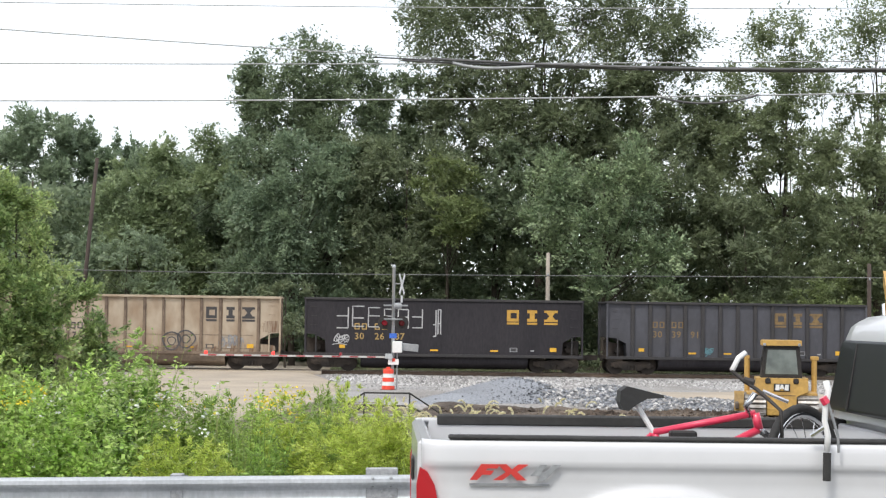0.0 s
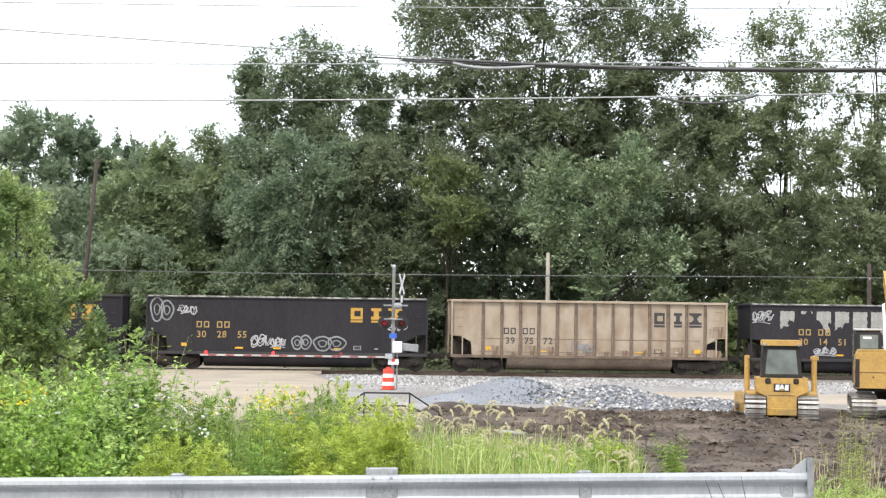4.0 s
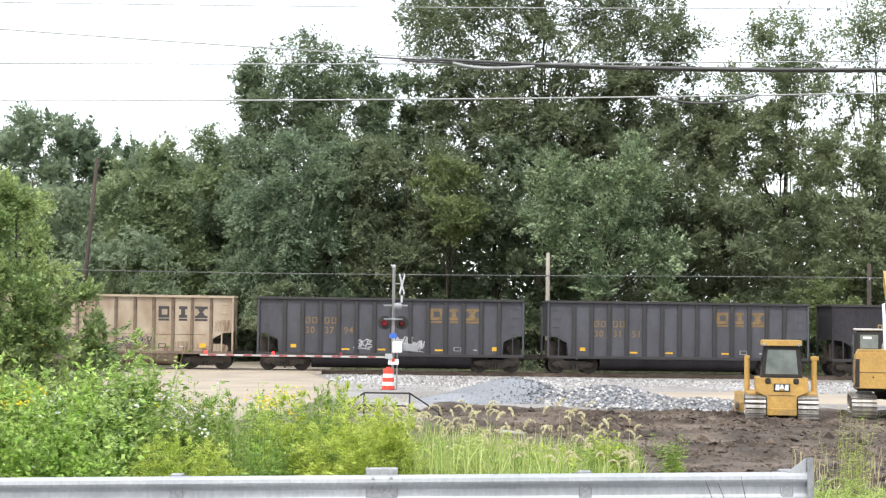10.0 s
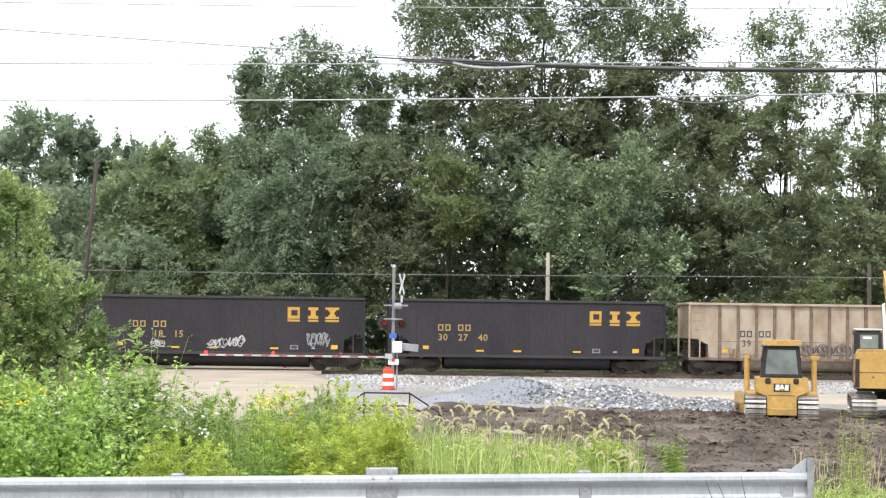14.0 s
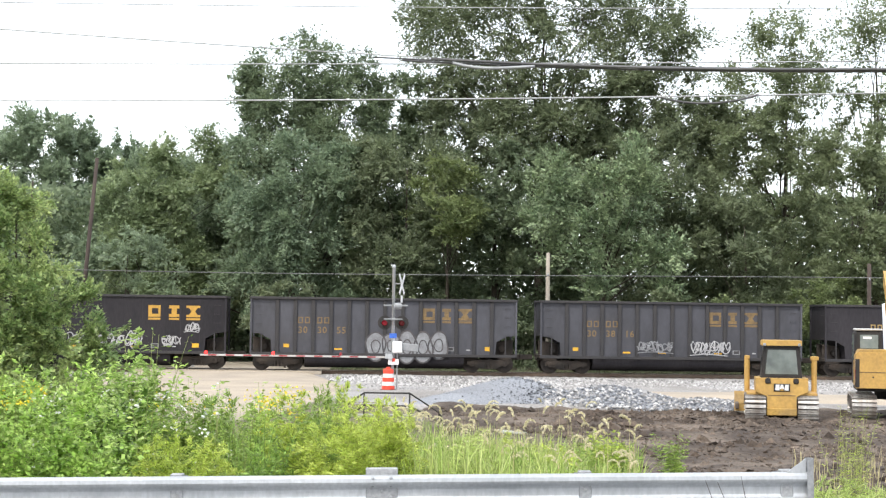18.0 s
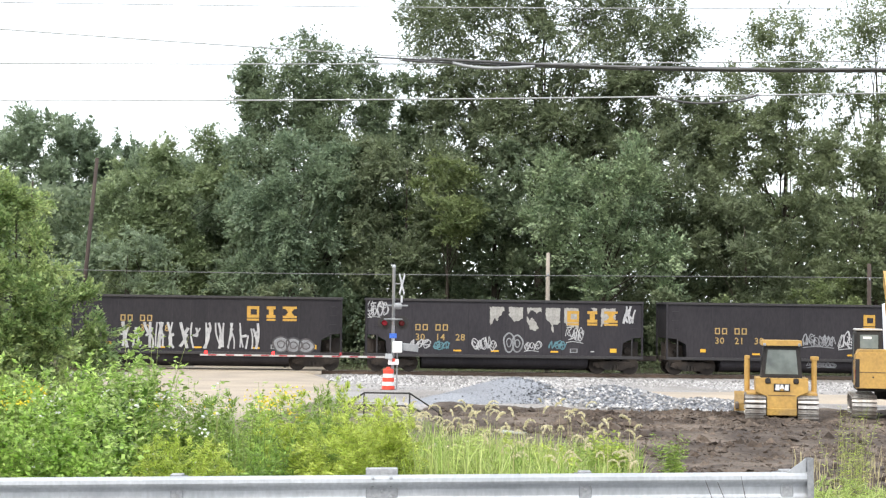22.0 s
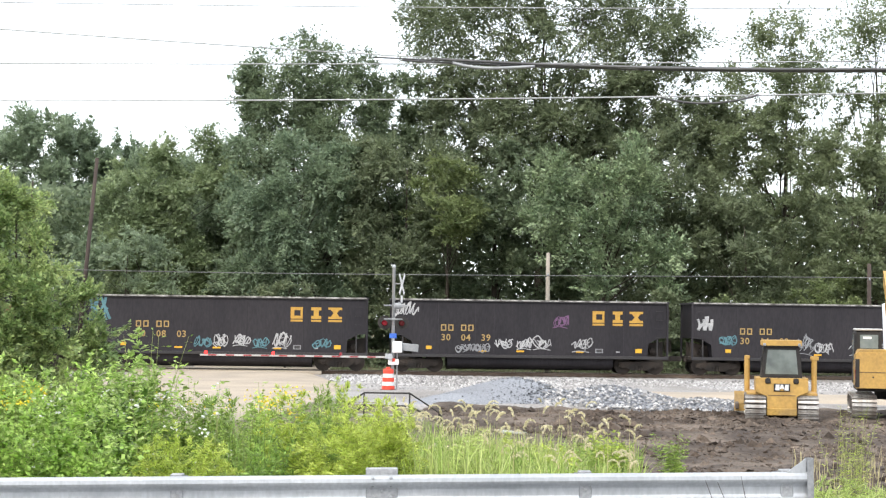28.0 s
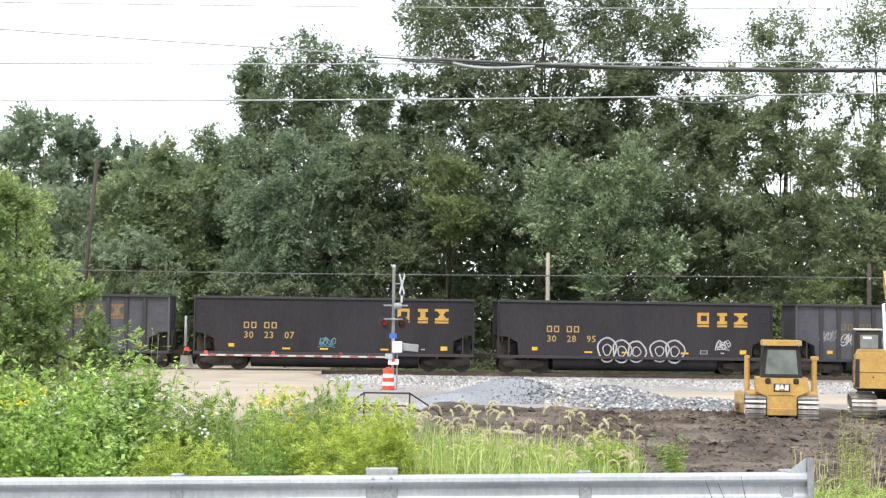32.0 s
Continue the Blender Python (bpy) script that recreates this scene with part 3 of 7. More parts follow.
def hopper(kind):
    L, paint, nrib, depth, tubm, nz, logo, lz, lpaint, _ = SPEC[kind]
    h = L / 2
    car = thing("hopper_car", "coal hopper car", "railway car", "cars of the coal train")
    # body with slanted ends and an open top
    y = HALF - depth - 0.01
    bm = prism([(-h + 0.08, 2.0), (-h + 0.55, 1.95), (-h + 1.10, 1.66), (-h + 1.16, SILL + 0.06), (h - 1.16, SILL + 0.06), (h - 1.10, 1.66), (h - 0.55, 1.95), (h - 0.08, 2.0), (h - 0.08, TOP - 0.02), (-h + 0.08, TOP - 0.02)], -y, y)
    top = [f for f in bm.faces if f.normal.z > 0.9 and f.calc_center_median().z > 3.5]
    bmesh.ops.inset_region(bm, faces=top, thickness=0.06)
    ex = bmesh.ops.extrude_discrete_faces(bm, faces=top)
    inner = [v for f in ex["faces"] for v in f.verts]
    bmesh.ops.translate(bm, verts=inner, vec=(0, 0, -1.9))
    body = part("body", bm, paint, car)
    tan = kind == "T"
    chord = M_HOP_TAN if tan else M_HOP_RIB
    for s in (-1, 1):
        part("top_rail", box((-h, s * HALF - 0.06, TOP - 0.11), (h, s * HALF + 0.06, TOP + 0.02), 0.015), chord, car)
        part("side_sill", box((-h, s * HALF - 0.09, SILL - 0.07), (h, s * HALF + 0.03, SILL + 0.09), 0.015), M_TAN_RIB if tan else M_HOP_RIB, car)
        part("end_rail", box((s * h - 0.05, -HALF + 0.06, TOP - 0.10), (s * h + 0.05, HALF - 0.06, TOP + 0.015), 0.015), chord, car)
        part("end_sill", box((s * (h - 0.06) - 0.09, -HALF + 0.09, SILL - 0.06), (s * (h - 0.06) + 0.09, HALF - 0.09, SILL + 0.12), 0.015), M_GRIME, car)
        for q in (-1, 1):
            part("corner_post", box((s * (h - 0.05) - 0.05, q * HALF - 0.05, SILL + 0.09), (s * (h - 0.05) + 0.05, q * HALF + 0.04, TOP - 0.11), 0.01), paint, car)
            part("end_stanchion", box((s * (h - 0.62) - 0.035, q * HALF - 0.06, SILL + 0.09), (s * (h - 0.62) + 0.035, q * HALF, 1.93), 0.008), paint if tan else M_HOP_RIB, car)
        # ladder on the end
        for k in range(6):
            part("ladder_rung", tube([(s * (h + 0.02), -HALF + 0.15, SILL + 0.35 + 0.42 * k), (s * (h + 0.02), -HALF + 0.6, SILL + 0.35 + 0.42 * k)], 0.014, 5), M_GRIME, car)
        # grab irons on the end panels of the near side
        for k in range(4):
            z = 2.0 + 0.48 * k
            part("grab_iron", tube([(s * (h - 0.50) - 0.17, -HALF + depth + 0.02, z), (s * (h - 0.50) - 0.17, -HALF + depth - 0.055, z), (s * (h - 0.50) + 0.17, -HALF + depth - 0.055, z), (s * (h - 0.50) + 0.17, -HALF + depth + 0.02, z)], 0.010, 5), M_TAN_RIB if tan else M_HOP_RIB, car)
        # coupler with draft gear
        bm = box((s * h - 0.1, -0.17, 0.68), (s * h + 0.3, 0.17, 0.98), 0.02)
        box((s * (h + 0.46) - 0.2, -0.13, 0.70), (s * (h + 0.46) + 0.2, 0.13, 0.98), 0.03, bm=bm)
        part("coupler", bm, M_GRIME, car)
        # air cylinder and levers behind the slanted end
        bm = lathe([(0.02, -0.35), (0.17, -0.33), (0.17, 0.33), (0.02, 0.35)], 10, pose(s * (h - 0.75), -0.5, 1.28, 90))
        part("air_cylinder", bm, M_GRIME, car)
        # shear plates behind the slanted end
        for q in (-0.55, 0.55):
            part("shear_plate", prism([(s * (h - 0.12), SILL), (s * (h - 1.14), SILL), (s * (h - 1.08), 1.59), (s * (h - 0.12), 1.78)], q - 0.02, q + 0.02), M_GRIME, car)
        part("centre_sill", box((s * (h - 0.9) - 0.95, -0.2, 0.70), (s * (h - 0.9) + 0.85, 0.2, SILL), 0.0), M_GRIME, car)
        # bogie
        bog = part("bogie", box((-0.22, -0.93, 0.36), (0.22, 0.93, 0.74), 0.02), M_GRIME, car, "grimy two-axle bogie")
        bog.location.x = s * (h - 1.50)
        for q in (-1, 1):
            part("side_frame", side_frame_bm(q), M_GRIME, bog)
        for k, nm in ((-0.89, "wheelset"), (0.89, "wheelset")):
            w = part(nm, wheelset_mesh(), M_GRIME, bog)
            w.location = (k, 0, 0.46)
            w["end"] = 0 if k < 0 else 1
    # tub between the bogies
    t0, t1 = -h + 0.195 * L, -h + 0.81 * L
    bm = bmesh.new()
    # rounded underside: a half barrel between sloped ends
    ring = [(1.28 * math.cos(a), SILL - 0.30 - (SILL - 0.45) * math.sin(a)) for a in [math.pi * k / 10 for k in range(11)]]
    ring = [(1.28, SILL)] + ring + [(-1.28, SILL)]
    loops = [[bm.verts.new((x, q, z)) for q, z in ring] for x in (t0 + 0.12, t1 - 0.12)]
    for k in range(len(ring) - 1):
        bm.faces.new((loops[0][k], loops[0][k + 1], loops[1][k + 1], loops[1][k]))
    bm.faces.new(loops[0])
    bm.faces.new(loops[1])
    bmesh.ops.recalc_face_normals(bm, faces=bm.faces)
    part("tub", bm, tubm, car)
    # ribs or weld seams
    # slate-grey ribs are widened so their dark paint takes in their shadow
    wide = 0.07 if tan else 0.10
    rib_bm = \
        box((-wide if depth > 0.05 else -0.02, -depth if depth > 0.05 else -0.004, SILL + 0.09), (wide if depth > 0.05 else 0.02, 0.0, TOP - 0.11), 0.012 if depth > 0.05 else 0)
    rib_mesh = bpy.data.meshes.new("rib")
    rib_bm.to_mesh(rib_mesh)
    rib_bm.free()
    rib_mesh.materials.append(M_TAN_RIB if tan else M_HOP_RIB if depth > 0.05 else paint)
    for q in (-1, 1):
        for k in range(nrib):
            o = part("rib" if depth > 0.05 else "weld_seam", rib_mesh, None, car)
            xr = -h + L * ((0.115 if kind == "T" else 0.101) + 0.067 * k)
            o.location = (xr, q * (HALF - depth - 0.01), 0)
            if tan and q < 0:
                wl = 0.085 + 0.02 * math.sin(5.1 * k)
                part("rust_streak", box((xr - wl, -HALF + depth + 0.007, SILL + 0.09), (xr + 0.095 + 0.02 * math.sin(3.3 * k), -HALF + depth + 0.0095, TOP - 0.12)), M_STREAK, car)
            if q > 0:
                o.rotation_euler.z = math.pi
    if tan:
        # rust in ragged patches round the end openings and along the sill
        for k in range(15):
            xr = -h + L * (0.115 + 0.067 * (k - 1))
            w, hh = (0.85, 0.6) if k in (0, 14) else (0.8, 0.55)
            o = part("rust_patch", patch(w, hh, 900 + k), M_STREAK, car, "brown rust patch")
            o.rotation_euler.y = math.pi
            o.location = (min(h - 0.12, max(-h + 0.12 + w, xr + 0.93)), -HALF + depth + 0.0055, 2.64 if k in (0, 14) else 1.5)
        for z in (1.84, 1.12):
            part("seam_strip", box((-h + 0.1 * L, -HALF + depth - 0.004, z), (h - 0.1 * L, -HALF + depth + 0.008, z + 0.022)), M_TAN_RIB, car)
    # large marks and their underlines, on top of the ribs where there are some
    yf = -HALF + depth + 0.01 - 0.006
    for k, (a, b) in enumerate(logo):
        w = (b - a) * L
        m = part("side_mark", side_shape(k, w, 0.62), lpaint, car)
        m.location = (-h + a * L, yf, lz)
        part("underline", box((0, -0.008, -0.16), (w, 0, -0.05)), lpaint, m)
    # reporting mark as four plain blocks
    for uu in (.19, .2145, .258, .283) if tan else (.178, .204, .25, .276):
        x0, x1, z0, z1, t = -h + uu * L, -h + (uu + 0.0185) * L, nz + 0.52, nz + 0.86, 0.06
        bm = bmesh.new()
        for lo, hi in (((x0, z0), (x1, z0 + t)), ((x0, z1 - t), (x1, z1)), ((x0, z0 + t), (x0 + t, z1 - t)), ((x1 - t, z0 + t), (x1, z1 - t))):
            box((lo[0], yf - 0.006, lo[1]), (hi[0], yf, hi[1]), bm=bm)
        part("reporting_mark", bm, SPEC[kind][9], car)
    # reflectors and stencils along the sill
    for uu, w, z, hh in ((.125, .3, 1.24, .18), (.88, .36, 1.16, .22), (.45, .42, 1.13, .09), (.665, .42, 1.13, .09), (.315, .42, 1.13, .09)):
        part("reflector", box((-h + uu * L, yf - 0.006, z), (-h + uu * L + w, yf, z + hh)), M_REFLECT, car)
    st = part("stencil_panel", box((-h + .735 * L, yf - 0.004, 1.13), (-h + .735 * L + 0.42, yf, 1.36)), M_SPRAY_G if not tan else M_MARK_K, car)
    part("stencil_bar", box((-h + .735 * L + 0.06, yf - 0.007, 1.17), (-h + .735 * L + 0.36, yf - 0.003, 1.32)), M_MARK_K if not tan else M_HOP_TAN, st)
    part("stencil_dash", box((-h + .81 * L, yf - 0.006, 1.17), (-h + .81 * L + 0.2, yf, 1.23)), M_SPRAY_W, car)
    return car


DIGITS = {}


def lettering(text, size, material):
    """A mesh of the built-in font, in the (x, z) plane."""
    key = (text, size, material.name)
    if key not in DIGITS:
        cu = bpy.data.curves.new("lettering", "FONT")
        cu.body, cu.size, cu.extrude = text, size, 0.002
        cu.space_character = 1.1
        cu.offset = 0.006
        cu.resolution_u = 2
        ob = bpy.data.objects.new("lettering", cu)
        scene.collection.objects.link(ob)
        me = bpy.data.meshes.new_from_object(ob.evaluated_get(bpy.context.evaluated_depsgraph_get()))
        bpy.data.objects.remove(ob)
        me.transform(pose(0, 0, 0, 90))
        me.materials.clear()
        me.materials.append(material)
        DIGITS[key] = me
    return DIGITS[key]


def ribbon(bm, pts, w, y):
    n = len(pts)
    a = []
    for i, (x, z) in enumerate(pts):
        x0, z0 = pts[max(i - 1, 0)]
        x1, z1 = pts[min(i + 1, n - 1)]
        d = math.hypot(x1 - x0, z1 - z0) or 1
        nx, nz = -(z1 - z0) / d * w / 2, (x1 - x0) / d * w / 2
        a.append((bm.verts.new((x + nx, y, z + nz)), bm.verts.new((x - nx, y, z - nz))))
    for (p, q), (r, s) in zip(a, a[1:]):
        bm.faces.new((p, q, s, r))


STROKES = (  # loops, hooks and zigzags in a unit square
    [(.0, .2), (.3, 1), (.55, .1), (.9, .9)],
    [(.1, .5), (.5, 1), (.95, .55), (.5, .05), (.1, .45), (.6, .65)],
    [(.0, .9), (.6, .8), (.2, .4), (.9, .3), (.4, .0)],
    [(.1, 0), (.2, .7), (.6, 1), (.9, .6), (.7, .2), (.35, .35)],
    [(.0, .6), (.4, .2), (.8, .8), (1.1, .4)],
    [(.2, .9), (.0, .3), (.45, .0), (.9, .35), (.75, .9), (.4, .6)],
)


def bend(line):
    """A smooth line through a few points."""
    out = []
    for k in range(len(line) - 1):
        p = [line[max(k - 1, 0)], line[k], line[k + 1], line[min(k + 2, len(line) - 1)]]
        for t in (0, 0.25, 0.5, 0.75):
            out.append(tuple(0.5 * (2 * p[1][i] + (p[2][i] - p[0][i]) * t + (2 * p[0][i] - 5 * p[1][i] + 4 * p[2][i] - p[3][i]) * t * t + (3 * p[1][i] - p[0][i] - 3 * p[2][i] + p[3][i]) * t ** 3) for i in (0, 1)))
    return out + [line[-1]]


def bubbles(w, h, seed):
    """Fat rounded shapes side by side, filled."""
    r = random.Random(seed)
    bm = bmesh.new()
    n = max(2, round(w / 0.8))
    for k in range(n):
        cx, cz, rx, rz = (k + 0.5) / n * w, h * r.uniform(0.42, 0.55), w / n * 0.62, h * r.uniform(0.36, 0.5)
        bm.faces.new([bm.verts.new((cx + rx * math.cos(a) * (1 + 0.12 * math.sin(3 * a + k)), 0.0007 * k, cz + rz * math.sin(a))) for a in [-i / 20 * 2 * math.pi for i in range(20)]])
    return bm


def scribble(w, h, seed, style):
    """Meaningless sprayed loops (tag), tall angular strokes (block) or fat outlined bubbles (bubble)."""
    r = random.Random(seed)
    bm = bmesh.new()
    y = 0.0
    if style == "tag":
        n = max(3, round(w / 0.26))
        slant = r.uniform(-0.05, 0.3)
        for k in range(n):
            x0, cw = k / n * w, w / n * r.uniform(1.2, 1.7)
            z0, ch = h * r.uniform(0.0, 0.14), h * r.uniform(0.68, 0.98)
            for line in r.sample(STROKES, 2):
                flip = r.choice((-1, 1))
                pts = bend([(x0 + cw * (0.5 + flip * (a - 0.5) + r.uniform(-.12, .12)) + slant * ch * c, z0 + ch * (c + r.uniform(-.1, .1))) for a, c in line])
                ribbon(bm, pts, r.uniform(0.035, 0.065), y)
                y -= 0.0008
        if r.random() < 0.5:
            ribbon(bm, bend([(0.0, -0.03), (w * 0.45, 0.05 * h), (w * 1.05, -0.06 * h)]), 0.04, y)
    elif style == "block":
        n = max(2, round(w / 0.75))
        for k in range(n):
            x0, x1 = k / n * w + 0.06, (k + 0.8) / n * w
            zs = [h * r.uniform(0, 0.1), h * r.uniform(0.9, 1.0), h * r.uniform(0.4, 0.6)]
            picks = [[(x1, zs[1]), (x0, zs[1]), (x0, zs[0])], [(x1, zs[1]), (x1, zs[0])], [(x0, zs[2]), (x1, zs[2])], [(x0, zs[0]), (x1, zs[0])]]
            for line in r.sample(picks, 3):
                pts = [line[0]]
                for p in line[1:]:
                    pts += [((pts[-1][0] * (3 - i) + p[0] * i) / 3 + r.uniform(-.012, .012), (pts[-1][1] * (3 - i) + p[1] * i) / 3) for i in (1, 2)] + [p]
                ribbon(bm, pts, 0.065, y)
                y -= 0.0008
    elif style == "splash":
        n = max(2, int(w / 0.62))
        for k in range(n):
            cx = (k + 0.5) / n * w
            for j in range(4):
                xa, za, xb, zb = r.uniform(-0.26, 0.26), r.choice((0.05, 0.1, 0.5)), r.uniform(-0.26, 0.26), r.choice((0.55, 0.8, 1.0))
                bow = r.uniform(-0.12, 0.12)
                pts = [(cx + xa + (xb - xa) * t + bow * math.sin(3.1 * t), h * (za + (zb - za) * t)) for t in [i / 7 for i in range(8)]]
                ribbon(bm, pts, r.uniform(0.07, 0.17), y)
                y -= 0.0008
    else:
        n = max(2, round(w / 0.8))
        for k in range(n):
            cx, cz, rx, rz = (k + 0.5) / n * w, h * r.uniform(0.42, 0.55), w / n * 0.62, h * r.uniform(0.36, 0.5)
            for f in (1.0, 0.45):
                pts = [(cx + f * rx * math.cos(a) * (1 + 0.12 * math.sin(3 * a + k)), cz + f * rz * math.sin(a)) for a in [i / 20 * 6.4 for i in range(21)]]
                ribbon(bm, pts, 0.085 if f == 1 else 0.06, y)
                y -= 0.0008
    return bm


def patch(w, h, seed):
    """A flaked patch with a ragged lower edge."""
    r = random.Random(seed)
    bm = bmesh.new()
    nx, nz = 12, 18
    gx, gz = np.meshgrid(np.arange(nx + 1) / nx, np.arange(nz + 1) / nz)
    f = 1.7 * fbm(gx * 4 + 7 * seed, gz * 5, seed) + 2.4 * gz - r.uniform(0.0, 1.2) - 0.4 * np.abs(gx - 0.5)
    vs = {}
    def at(i, j):
        if (i, j) not in vs:
            vs[i, j] = bm.verts.new((gx[j, i] * w + r.uniform(-0.4, 0.4) * w / nx, 0, gz[j, i] * h + r.uniform(-0.4, 0.4) * h / nz))
        return vs[i, j]
    for j in range(nz):
        for i in range(nx):
            ring = [(i, j), (i + 1, j), (i + 1, j + 1), (i, j + 1)]
            on = [c for c in ring if f[c[1], c[0]] > 0]
            if len(on) >= 3:
                bm.faces.new([at(*c) for c in on])
    if not bm.faces:
        bm.faces.new([at(0, nz), at(1, nz), at(1, nz - 1)])
    return bm


W, G, K, TE, PU = M_SPRAY_W, M_SPRAY_G, M_SPRAY_K, M_SPRAY_T, M_SPRAY_P
